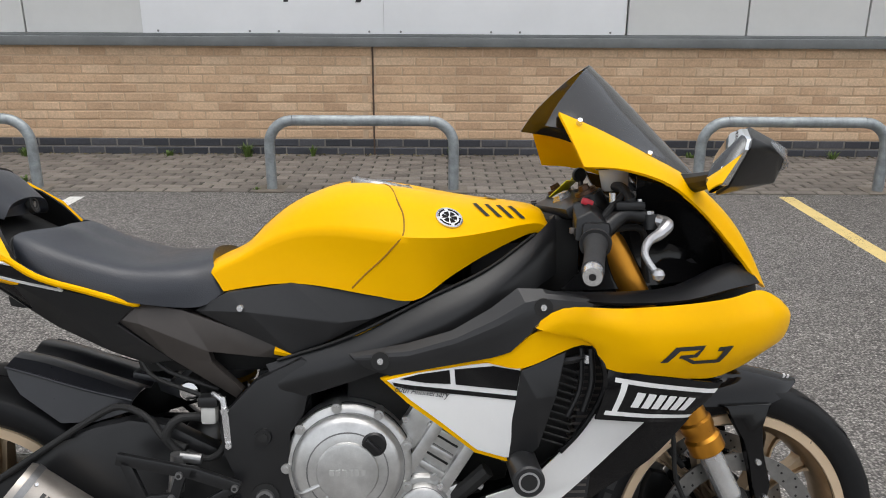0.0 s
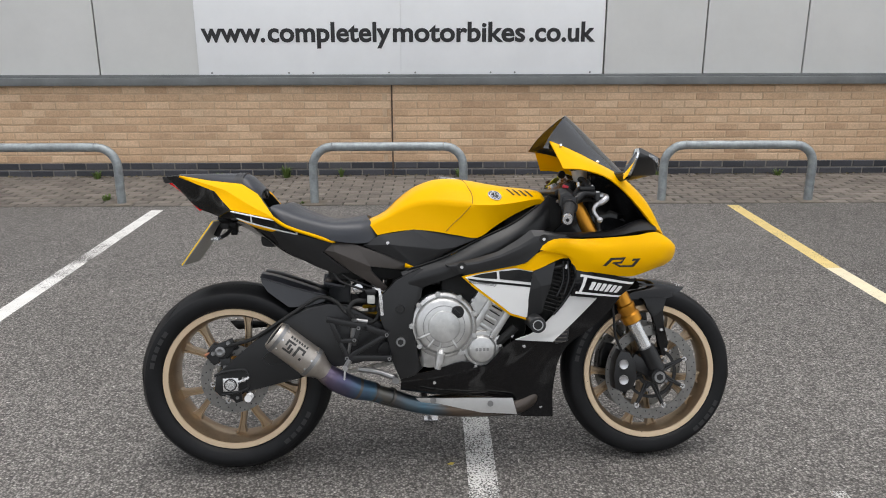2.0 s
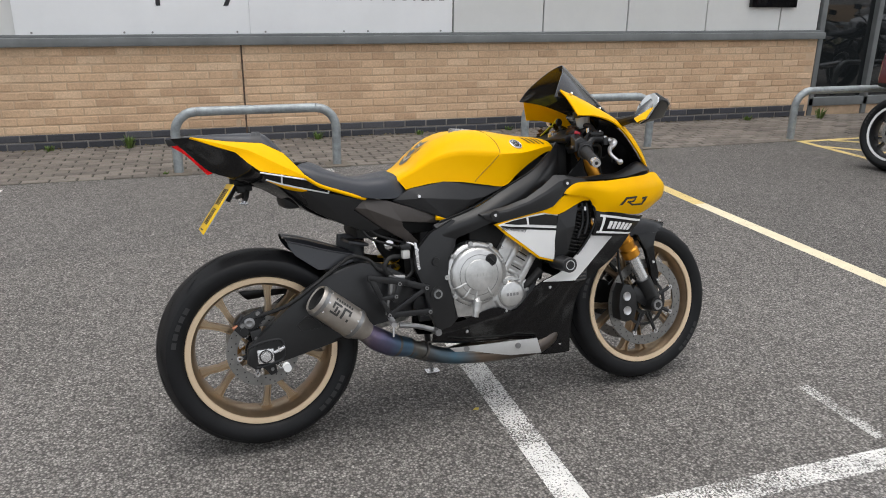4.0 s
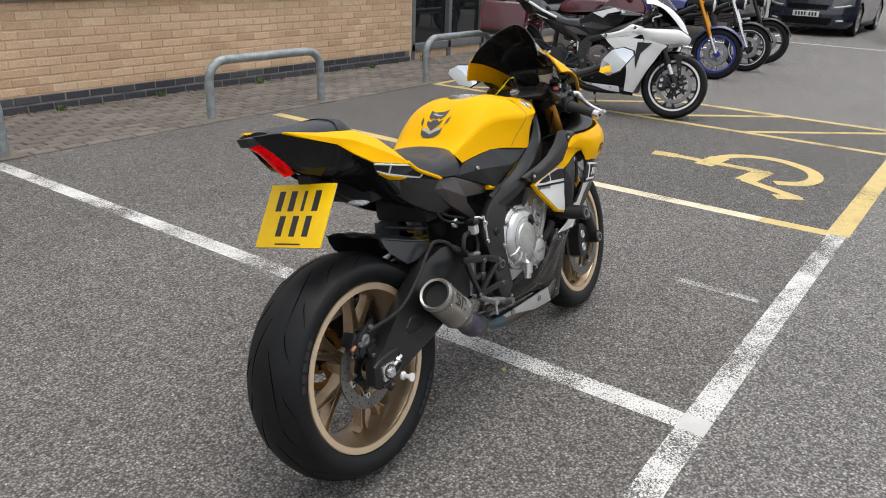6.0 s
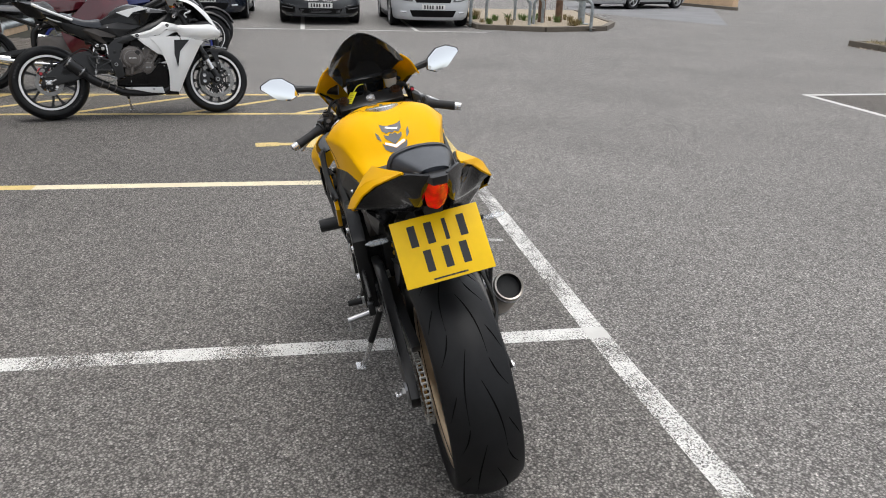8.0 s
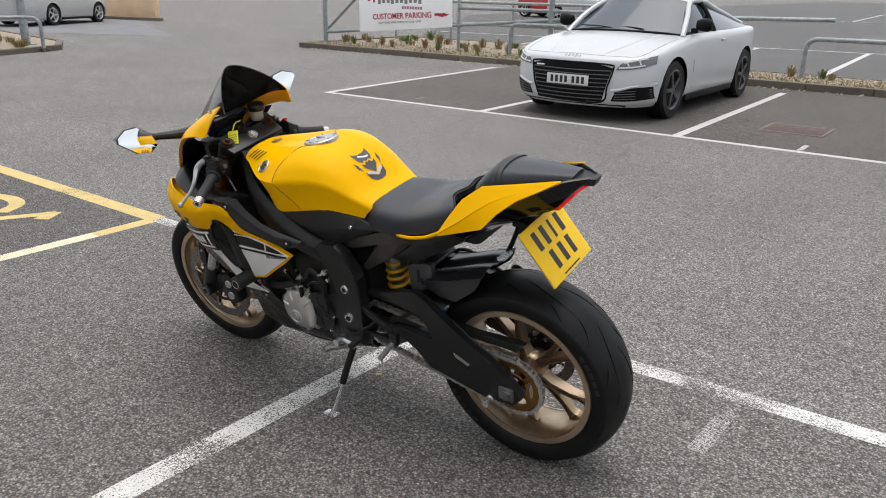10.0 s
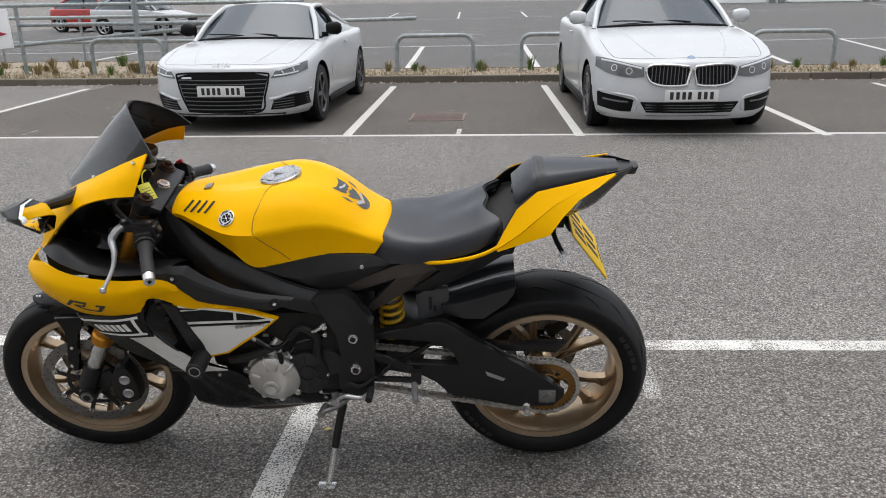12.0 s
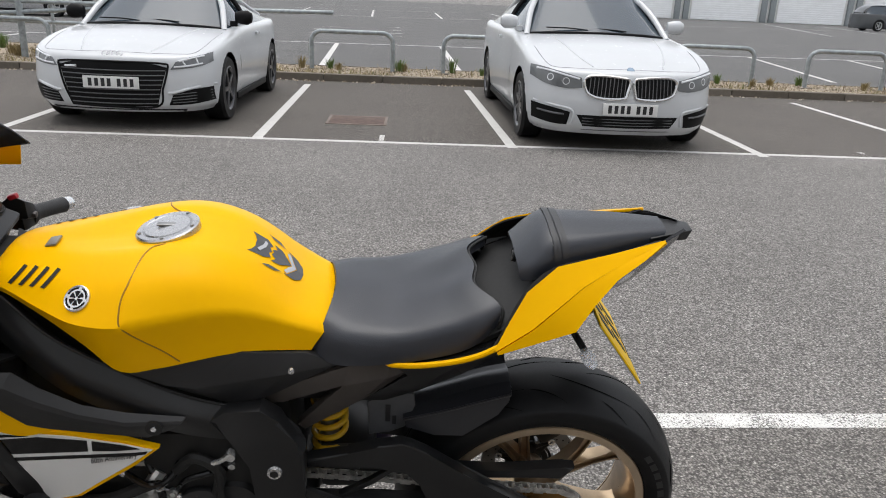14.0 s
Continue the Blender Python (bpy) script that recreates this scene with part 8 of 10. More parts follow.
each("engine_hose", DEEP_BLACK, bike, (tube, [(0.74, 0.19, 0.56), (0.70, 0.20, 0.60), (0.66, 0.195, 0.56), (0.67, 0.19, 0.50)], 0.011, 8), (tube, [(0.92, 0.19, 0.48), (0.86, 0.20, 0.50), (0.78, 0.19, 0.53)], 0.012, 8), (tube, [(0.60, 0.19, 0.42), (0.55, 0.21, 0.40), (0.50, 0.20, 0.43)], 0.006, 8), (tube, [(0.93, -0.19, 0.50), (0.89, -0.18, 0.46), (0.87, -0.165, 0.44)], 0.014, 8))
each("gear_linkage", STEEL, bike, (tube, [(0.678, 0.20, 0.585), (0.655, 0.205, 0.596), (0.634, 0.205, 0.612)], 0.005, 8), (cyl, (0.634, 0.195, 0.610), (0.634, 0.212, 0.610), 0.009), (cyl, (0.636, 0.19, 0.575), (0.636, 0.20, 0.575), 0.007, None, 6))
put("gear_rod", DEEP_BLACK, bike, (tube, [(0.664, 0.200, 0.588), (0.660, 0.204, 0.52), (0.650, 0.208, 0.44)], 0.006, 8))
put("gear_pedal", ALLOY, bike, (tube, [(0.640, 0.205, 0.338), (0.615, 0.215, 0.356), (0.592, 0.220, 0.372), (0.545, 0.222, 0.368), (0.514, 0.222, 0.392)], 0.007, 10, 30), (cyl, (0.622, 0.19, 0.350), (0.622, 0.226, 0.350), 0.012), label="silver gear pedal")
put("pedal_rubber", DEEP_BLACK, bike, (cyl, (0.516, 0.215, 0.393), (0.518, 0.262, 0.392), 0.011, 0.010, 16))


# exhaust
put("exhaust_pipe", TITANIUM, bike, (tube, [(0.290, -0.195, 0.382), (0.345, -0.182, 0.338), (0.400, -0.160, 0.305), (0.460, -0.130, 0.282)], 0.036, 24, 24, [0.028, 0.037, 0.037, 0.032]), (tube, [(0.455, -0.132, 0.284), (0.52, -0.105, 0.255), (0.60, -0.09, 0.222), (0.72, -0.09, 0.205), (0.86, -0.105, 0.205), (0.95, -0.12, 0.218), (1.005, -0.115, 0.262), (1.025, -0.09, 0.34), (1.03, -0.06, 0.42)], 0.027, 20, 60),
    (tube, [(0.47, -0.120, 0.268), (0.54, -0.075, 0.232), (0.62, -0.03, 0.205), (0.74, 0.02, 0.205), (0.86, 0.06, 0.215), (0.95, 0.07, 0.235), (1.0, 0.06, 0.30)], 0.025, 18, 40), label="heat blued titanium exhaust pipe")
for p in ((0.405, -0.158, 0.303), (0.46, -0.130, 0.282), (0.515, -0.107, 0.258)):
    put("pipe_band", surface("weld_band", (0.16, 0.15, 0.14), 0.4, metal=0.9), bike, (cyl, p, (p[0] + 0.008, p[1] + 0.004, p[2] - 0.004), 0.037 if p[0] < 0.42 else 0.032, None, 24))
MUF = Matrix.Translation((0.158, -0.216, 0.497)) @ Vector((0.142, 0.022, -0.120)).to_track_quat("Z", "Y").to_matrix().to_4x4()
can = put("muffler", MUFFLER, bike, (lathe, [(0.0, 0.03), (0.036, 0.028), (0.039, 0.0), (0.045, -0.003), (0.048, 0.004), (0.049, 0.012), (0.050, 0.150), (0.049, 0.158), (0.044, 0.166), (0.033, 0.190), (0.030, 0.205)], MUF, 40), label="short titanium muffler can")
put("muffler_mouth", DEEP_BLACK, can, (lathe, [(0.0, 0.02), (0.036, 0.018), (0.0385, 0.0)], MUF, 32))
for z, r in ((0.014, 0.0505), (0.146, 0.0515)):
    put("muffler_band", DULL_STEEL, can, (lathe, [(0.0485, z - 0.006), (r, z - 0.006), (r, z + 0.006), (0.0485, z + 0.006)], MUF, 40))
face_a = max(range(360), key=lambda a: (MUF.to_3x3() @ Vector((math.cos(radians(a)), math.sin(radians(a)), 0))).dot(Vector((0, -0.92, 0.38))))
PRINT = surface("dark_muffler_print", (0.035, 0.034, 0.033), 0.5)
for z0, z1, a0, a1 in ((0.038, 0.068, -22, -14), (0.038, 0.045, -14, 2), (0.061, 0.068, -2, 14), (0.038, 0.068, 14, 21), (0.050, 0.057, -10, 12), (0.076, 0.106, -22, -14), (0.076, 0.084, -14, 20), (0.099, 0.106, -14, -2), (0.099, 0.106, 10, 20)):
    put("logo_shape", PRINT, can, (lathe, [(0.0509, z0), (0.0509, z1)], MUF, 6, face_a + a0 + 6, face_a + a1 + 6))
for k in range(7):
    put("logo_bar", PRINT, can, (lathe, [(0.0509, 0.040 + 0.0098 * k), (0.0509, 0.0465 + 0.0098 * k)], MUF, 4, face_a - 34, face_a - 24))
for z in (0.024, 0.136):
    for a in (-40, 0, 40):
        d = MUF.to_3x3() @ Vector((math.cos(radians(face_a + a)), math.sin(radians(face_a + a)), 0))
        o = MUF @ Vector((0, 0, z)) + d * 0.050
        put("rivet", STEEL, can, (cyl, o - d * 0.002, o + d * 0.002, 0.0035, 0.003, 8))
put("heat_shield", surface("brushed_alloy_plate", (0.58, 0.58, 0.57), 0.4, metal=0.75, dirt=0.15), bike, (slab, ((0.600, 0.262), (0.70, 0.258), (0.80, 0.256), (0.925, 0.252), (0.940, 0.196), (0.90, 0.200), (0.82, 0.206), (0.76, 0.220), (0.68, 0.240), (0.62, 0.246)), -0.152, -0.146, 0.002), label="brushed alloy heat shield plate")
each("shield_bolt", DULL_STEEL, bike, (cyl, (0.660, -0.150, 0.252), (0.660, -0.156, 0.252), 0.010), (cyl, (0.850, -0.150, 0.236), (0.850, -0.156, 0.236), 0.010))

# rearsets, pegs, fluid pot, stand
def strut(p, q, w, y):
    """Operation for one flat bar of a plate in the side view, between two (x, z) points."""
    d = Vector((q[0] - p[0], 0, q[1] - p[1]))
    return (box, ((p[0] + q[0]) / 2, y, (p[1] + q[1]) / 2), (d.length + w * 0.8, 0.012, w), 0.003, Matrix.Rotation(-math.atan2(d.z, d.x), 4, "Y"))


for s in (-1, 1):
    if s < 0:
        hooks = [((0.330, 0.540), (0.445, 0.514), 0.020), ((0.445, 0.514), (0.512, 0.489), 0.020), ((0.512, 0.489), (0.392, 0.420), 0.015), ((0.385, 0.416), (0.520, 0.411), 0.019), ((0.336, 0.534), (0.362, 0.470), 0.017), ((0.362, 0.470), (0.412, 0.474), 0.014), ((0.425, 0.512), (0.408, 0.462), 0.017), ((0.362, 0.470), (0.386, 0.420), 0.013)]
        put("heel_plate", SATIN_BLACK, bike, *[strut(p, q, w, -0.211) for p, q, w in hooks], label="black openwork footrest hanger plate")
    else:
        put("heel_plate", SATIN_BLACK, bike, strut((0.510, 0.504), (0.405, 0.450), 0.021, 0.190), strut((0.508, 0.414), (0.392, 0.408), 0.016, 0.190), strut((0.500, 0.424), (0.455, 0.470), 0.008, 0.190), (box, (0.385, 0.192, 0.421), (0.030, 0.022, 0.044), 0.005), label="black footrest hanger plate")
    for x, z in ((0.423, 0.513), (0.409, 0.474), (0.512, 0.489), (0.519, 0.411), (0.384, 0.416)) if s < 0 else ((0.508, 0.503), (0.510, 0.427), (0.596, 0.380)):
        put("plate_bolt", STEEL if s > 0 else DULL_STEEL, bike, bolt((x, s * (0.186 if s > 0 else 0.215), z), 0.0068, 0.007, s))
        put("bolt_socket", DEEP_BLACK, bike, (cyl, (x, s * (0.190 if s > 0 else 0.219), z), (x, s * (0.1936 if s > 0 else 0.2226), z), 0.0034, None, 6))
    put("foot_peg", ALLOY, bike, (tube, side(s, [(0.392, 0.185, 0.405), (0.388, 0.225, 0.402), (0.382, 0.275, 0.398)]), 0.009, 12, 10), (cyl, (0.382, s * 0.268, 0.398), (0.378, s * 0.272, 0.360), 0.0035, 0.003, 8), label="silver folding foot peg")
put("brake_pedal", DULL_STEEL, bike, (tube, [(0.42, -0.195, 0.375), (0.48, -0.20, 0.365), (0.535, -0.205, 0.345)], 0.009, 10), (cyl, (0.535, -0.19, 0.343), (0.538, -0.235, 0.343), 0.011))
put("master_cylinder", DULL_STEEL, bike, (cyl, (0.412, -0.180, 0.535), (0.405, -0.178, 0.470), 0.013), (cyl, (0.415, -0.18, 0.53), (0.45, -0.18, 0.525), 0.009), (cyl, (0.395, -0.18, 0.47), (0.385, -0.18, 0.41), 0.006))
put("fluid_pot", FLUID, bike, (box, (0.463, -0.165, 0.598), (0.026, 0.026, 0.030), 0.006), label="translucent rear fluid pot")
put("fluid_pot_lid", SATIN_BLACK, bike, (box, (0.463, -0.165, 0.622), (0.034, 0.032, 0.018), 0.005))
put("fluid_pot_bracket", STEEL, bike, (slab, ((0.487, 0.636), (0.495, 0.634), (0.500, 0.598), (0.503, 0.548), (0.496, 0.543), (0.492, 0.560), (0.489, 0.600)), -0.191, -0.186, 0.001), bolt((0.494, -0.190, 0.611), 0.007, 0.006), bolt((0.498, -0.190, 0.552), 0.006, 0.005), (tube, [(0.492, -0.186, 0.625), (0.480, -0.178, 0.632), (0.470, -0.168, 0.634)], 0.004, 8))
put("pressure_valve", CHROME, bike, (lathe, [(0, 0), (0.017, 0.0), (0.018, 0.003), (0.016, 0.008), (0.012, 0.010), (0, 0.009)], facing(0.420, -0.125, 0.627, (1, 0, 0), (0, 0, 1)), 20), label="small round chromed cap")
each("undertail_loop", DEEP_BLACK, bike, (tube, [(0.345, -0.12, 0.70), (0.38, -0.125, 0.665), (0.43, -0.13, 0.645), (0.47, -0.13, 0.63)], 0.004, 8), (tube, [(0.33, -0.12, 0.695), (0.36, -0.13, 0.655), (0.42, -0.135, 0.63), (0.45, -0.14, 0.62)], 0.004, 8), (tube, [(0.42, -0.05, 0.64), (0.44, -0.04, 0.60), (0.47, -0.02, 0.58)], 0.03, 12))
put("stand_bracket", DULL_STEEL, bike, (box, (0.615, 0.13, 0.315), (0.07, 0.05, 0.03), 0.006), (tube, [(0.58, 0.16, 0.33), (0.62, 0.20, 0.32), (0.66, 0.225, 0.318)], 0.009, 10), (cyl, (0.655, 0.20, 0.32), (0.668, 0.24, 0.315), 0.011))
stand = put("side_stand", STEEL, bike, (tube, [(0.610, 0.150, 0.310), (0.630, 0.185, 0.225), (0.652, 0.235, 0.110), (0.664, 0.262, 0.062)], 0.0095, 12), (box, (0.668, 0.268, 0.058), (0.055, 0.036, 0.006), 0.002, Matrix.Rotation(radians(11), 4, "X")), label="steel side stand, folded out")
put("stand_sleeve", SATIN_BLACK, stand, (tube, [(0.614, 0.158, 0.290), (0.630, 0.185, 0.225), (0.642, 0.212, 0.165)], 0.0125, 12))
put("valve_stem", DEEP_BLACK, front_wheel, (cyl, (1.418 + 0.19 * math.cos(2.2), -0.01, 0.303 + 0.19 * math.sin(2.2)), (1.418 + 0.15 * math.cos(2.2), -0.02, 0.303 + 0.15 * math.sin(2.2)), 0.006), m=STEER)


# ---- the other motorcycles, parked side by side with their noses to the south ----
def recoloured(src, name, label, at, by_material, by_part, skip):
    """A second machine of like build: shares the meshes, with its own paints, and without the parts named in skip."""
    top = thing(name, label, "motorcycle", "motorcycles by the shop", at)
    made = {src: top}
    for o in src.children_recursive:
        if any(o.name.split(".")[0] == k for k in skip) or o.parent not in made:
            continue
        c = o.copy()
        scene.collection.objects.link(c)
        c.parent = made[o.parent]
        made[o] = c
        mat = by_part.get(o.name.split(".")[0]) or by_material.get(o.data.materials[0].name)
        if mat is not None:
            c.material_slots[0].link = "OBJECT"
            c.material_slots[0].material = mat
        if "label" in c and ("yellow" in c["label"] or "gold" in c["label"] or "bronze" in c["label"] or "titanium" in c["label"]):
            del c["label"]
    return top


bike["group"] = "motorcycles by the shop"
DARK_RIM = surface("black_wheel_paint", (0.02, 0.02, 0.021), 0.35, dirt=0.2)
white_bike = recoloured(bike, "sports_motorcycle", "white and black sports motorcycle parked on the hatched strip", pose(4.60, 3.88, 0, 0, 0, -75.5) @ pose(0, 0, 0, -10, 0, 0),
           {"yellow_paint": WHITE_PAINT, "bronze_wheel_paint": DARK_RIM, "pale_gold_rim_edge": WHITE_PAINT, "gold_anodised_fork": SATIN_BLACK, "brushed_titanium_can": SATIN_BLACK, "titanium_exhaust": SATIN_BLACK, "cast_silver_engine": DARK_GREY, "yellow_spring_paint": RED, "seam_shadow": INK},
           {"tank": GLOSS_BLACK, "stripe_panel": WHITE_PAINT, "side_cover": WHITE_PAINT, "tail_panel": GLOSS_BLACK, "inner_panel": GLOSS_BLACK, "intake_scoop": GLOSS_BLACK, "rear_caliper": RED},
           ("number_plate", "logo_shape", "logo_bar", "script", "tank_pad", "tank_pad_flash", "key_tag", "flank_bar", "pinstripe", "fairing_line", "crash_bobbin", "tail_lamp", "tread_cut", "vent_slot", "mirror", "seat_edge", "yellow_edge", "hugger"))

for s in (-1, 1):
    put("lower_fairing", WHITE_PAINT, white_bike, (sheet, [side(s, [(0.84, 0.232, 0.700), (0.95, 0.240, 0.690), (1.08, 0.250, 0.690), (1.20, 0.248, 0.672), (1.31, 0.210, 0.655)]), side(s, [(0.92, 0.238, 0.600), (0.99, 0.246, 0.580), (1.08, 0.252, 0.560), (1.16, 0.240, 0.545), (1.24, 0.206, 0.530)]),
        side(s, [(0.985, 0.232, 0.420), (1.02, 0.234, 0.410), (1.08, 0.236, 0.400), (1.13, 0.224, 0.395), (1.16, 0.200, 0.390)]), side(s, [(0.985, 0.190, 0.215), (1.01, 0.192, 0.210), (1.03, 0.192, 0.208), (1.05, 0.188, 0.206), (1.07, 0.176, 0.206)])], 16, 17, 0.005, {"flip": s < 0}), label="white lower side fairing")
    put("fairing_slot", GLOSS_BLACK, white_bike, (slab, ((1.06, 0.66), (1.19, 0.66), (1.10, 0.56), (1.07, 0.42), (1.05, 0.54)), s * 0.2565, s * 0.235))
    put("tank_flash", WHITE_PAINT, white_bike, (slab, ((0.60, 0.90), (0.80, 0.955), (0.86, 0.93), (0.74, 0.90), (0.70, 0.86)), s * 0.214, s * 0.150))
    put("tail_flash", WHITE_PAINT, white_bike, (tube, side(s, [(0.25, 0.172, 0.84), (0.10, 0.176, 0.90), (-0.05, 0.130, 0.975)]), 0.012, 8))


def street_bike(name, label, at, paint, rim_mat, lip_mat, fork_mat, wb=1.5, fairing=False, panniers=None, wire=False, exhaust=CHROME):
    """A plainer upright machine: x forward from the rear wheel, leaning on its stand."""
    k = thing(name, label, "motorcycle", "motorcycles by the shop", at @ pose(0, 0, 0, -9, 0, 0))
    for x, R, half, nm in ((0.0, 0.325, 0.08, "rear_wheel"), (wb, 0.315, 0.055, "front_wheel")):
        m = pose(x, 0, R, -90, 0, 0)
        rr = R - 0.085
        sp = []
        n = 18 if wire else 5
        for j in range(n):
            a = 6.283 * j / n
            sp.append((cyl, (x + 0.03 * math.cos(a + 0.3), (0.02 if j % 2 else -0.02), R + 0.03 * math.sin(a + 0.3)), (x + rr * math.cos(a), 0, R + rr * math.sin(a)), 0.0025 if wire else 0.016, None, 8))
        w = put(nm, rim_mat, k, (lathe, [(rr + 0.01, -half * 0.7), (rr - 0.015, -half * 0.68), (rr - 0.025, 0), (rr - 0.015, half * 0.68), (rr + 0.01, half * 0.7), (rr, 0), (rr + 0.01, -half * 0.7)], m, 48), (lathe, [(0.0, -0.06), (0.035, -0.06), (0.045, 0), (0.035, 0.06), (0, 0.06)], m, 20), *sp)
        put("tyre", TYRE, w, (lathe, [(rr + 0.005, -half * 0.7), (rr + 0.02, -half), (R - half * 0.5, -half), (R - half * 0.12, -half * 0.55), (R, 0), (R - half * 0.12, half * 0.55), (R - half * 0.5, half), (rr + 0.02, half), (rr + 0.005, half * 0.7)], m, 56))
        if lip_mat is not None:
            put("rim_edge", lip_mat, w, *[(lathe, [(rr - 0.004, s * half * 0.72), (rr + 0.012, s * half * 0.76)], m, 48) for s in (-1, 1)])
        put("brake_disc", DULL_STEEL, w, *[(lathe, [(0.09, s * 0.07), (0.14, s * 0.07), (0.14, s * 0.074), (0.09, s * 0.074), (0.09, s * 0.07)], m, 36) for s in ((-1, 1) if x else (-1,))])
    for s in (-1, 1):
        f = put("fork_leg", fork_mat, k, (cyl, (wb - 0.30, s * 0.10, 0.95), (wb - 0.10, s * 0.10, 0.52), 0.027), label="fork leg")
        put("fork_slider", STEEL, f, (cyl, (wb - 0.12, s * 0.10, 0.56), (wb, s * 0.10, 0.315), 0.021))
        put("handlebar", SATIN_BLACK, k, (tube, side(s, [(wb - 0.32, 0.04, 0.98), (wb - 0.34, 0.18, 1.05), (wb - 0.45, 0.38, 1.04)]), 0.012, 10))
        put("grip", TYRE, k, (cyl, (wb - 0.41, s * 0.30, 1.045), (wb - 0.46, s * 0.40, 1.04), 0.017))
        mr = put("mirror", SATIN_BLACK, k, (tube, side(s, [(wb - 0.36, 0.22, 1.05), (wb - 0.33, 0.28, 1.18)]), 0.006, 8), (box, (wb - 0.33, s * 0.30, 1.20), (0.03, 0.14, 0.085), 0.014))
        put("mirror_glass", MIRROR, mr, (box, (wb - 0.3465, s * 0.30, 1.20), (0.002, 0.125, 0.072)))
        put("swingarm", SATIN_BLACK, k, (box, (0.24, s * 0.10, 0.37), (0.52, 0.035, 0.06), 0.012, Matrix.Rotation(radians(-9), 4, "Y")))
        put("foot_peg", ALLOY, k, (cyl, (0.48, s * 0.15, 0.37), (0.47, s * 0.27, 0.37), 0.012))
    put("frame", SATIN_BLACK, k, *[(tube, side(s, [(wb - 0.34, 0.05, 0.88), (0.85, 0.14, 0.72), (0.52, 0.14, 0.62), (0.48, 0.12, 0.35)]), 0.026, 10) for s in (-1, 1)], *[(tube, side(s, [(0.52, 0.12, 0.66), (0.2, 0.11, 0.78), (-0.1, 0.08, 0.84)]), 0.016, 8) for s in (-1, 1)])
    put("engine", DARK_GREY, k, (box, (0.72, 0, 0.42), (0.42, 0.34, 0.26), 0.05), (cyl, (0.62, -0.20, 0.42), (0.62, 0.20, 0.42), 0.10), (cyl, (0.85, -0.19, 0.40), (0.85, 0.19, 0.40), 0.07), label="dark engine with cooling fins")
    each("cooling_fin", DARK_GREY, k, *[(box, (0.86, 0, 0.54 + 0.022 * j), (0.20, 0.30 - 0.006 * j, 0.010), 0.003) for j in range(7)])
    put("radiator", DEEP_BLACK, k, (box, (1.02, 0, 0.58), (0.05, 0.32, 0.30), 0.012, Matrix.Rotation(radians(-14), 4, "Y")))
    put("tank", paint, k, (sheet, [side(-1, [(0.42, 0.08, 0.80), (0.60, 0.15, 0.78), (0.85, 0.17, 0.80), (1.02, 0.10, 0.84)]), side(-1, [(0.42, 0.07, 0.84), (0.60, 0.15, 0.90), (0.85, 0.16, 0.94), (1.03, 0.09, 0.92)]), [(0.42, 0, 0.86), (0.60, 0, 0.97), (0.85, 0, 1.01), (1.04, 0, 0.95)], side(1, [(0.42, 0.07, 0.84), (0.60, 0.15, 0.90), (0.85, 0.16, 0.94), (1.03, 0.09, 0.92)]), side(1, [(0.42, 0.08, 0.80), (0.60, 0.15, 0.78), (0.85, 0.17, 0.80), (1.02, 0.10, 0.84)])], 18, 17, 0.01), label="painted fuel tank")
    put("seat", SEAT_VINYL, k, (sheet, [side(-1, [(0.46, 0.12, 0.78), (0.20, 0.15, 0.79), (-0.20, 0.10, 0.86)]), side(-1, [(0.48, 0.08, 0.84), (0.22, 0.12, 0.83), (-0.20, 0.08, 0.91)]), [(0.48, 0, 0.86), (0.22, 0, 0.835), (-0.20, 0, 0.92)], side(1, [(0.48, 0.08, 0.84), (0.22, 0.12, 0.83), (-0.20, 0.08, 0.91)]), side(1, [(0.46, 0.12, 0.78), (0.20, 0.15, 0.79), (-0.20, 0.10, 0.86)])], 16, 13, 0.03), label="black dual seat")
    put("exhaust", exhaust, k, (tube, [(1.0, -0.06, 0.50), (1.05, -0.10, 0.32), (0.90, -0.14, 0.24), (0.45, -0.18, 0.27), (0.2, -0.20, 0.31)], 0.026, 12, 40), (cyl, (0.25, -0.20, 0.30), (-0.30, -0.22, 0.40), 0.055, 0.05, 20), label="exhaust pipe and silencer")
    put("mudguard", paint, k, (sheet, [[(wb + 0.34 * math.cos(radians(a)), y, 0.315 + 0.345 * math.sin(radians(a)) - (0.03 if abs(y) > 0.05 else 0)) for a in (150, 115, 80, 45, 20)] for y in (-0.065, -0.045, 0.0, 0.045, 0.065)], 16, 9, 0.004))
    h = put("headlamp", paint if fairing else SATIN_BLACK, k, (lathe, [(0, -0.10), (0.06, -0.09), (0.09, -0.02), (0.095, 0.02), (0.085, 0.03)], Matrix.Translation((wb - 0.16, 0, 0.90)) @ Matrix.Rotation(radians(90), 4, "Y"), 24))
    put("lens", LAMP_BRIGHT, h, (lathe, [(0.085, 0.028), (0.06, 0.042), (0, 0.05)], Matrix.Translation((wb - 0.16, 0, 0.90)) @ Matrix.Rotation(radians(90), 4, "Y"), 24))
    if fairing:
        put("fairing", paint, k, *[(sheet, [side(s, [(0.75, 0.20, 0.62), (0.95, 0.25, 0.80), (1.15, 0.24, 0.98), (1.38, 0.10, 1.02)]), side(s, [(0.80, 0.22, 0.45), (1.02, 0.26, 0.62), (1.24, 0.25, 0.78), (1.46, 0.10, 0.86)]), side(s, [(0.88, 0.18, 0.30), (1.04, 0.21, 0.45), (1.22, 0.20, 0.60), (1.40, 0.09, 0.70)])], 16, 9, 0.006, {"flip": s > 0}) for s in (-1, 1)], label="painted touring fairing")
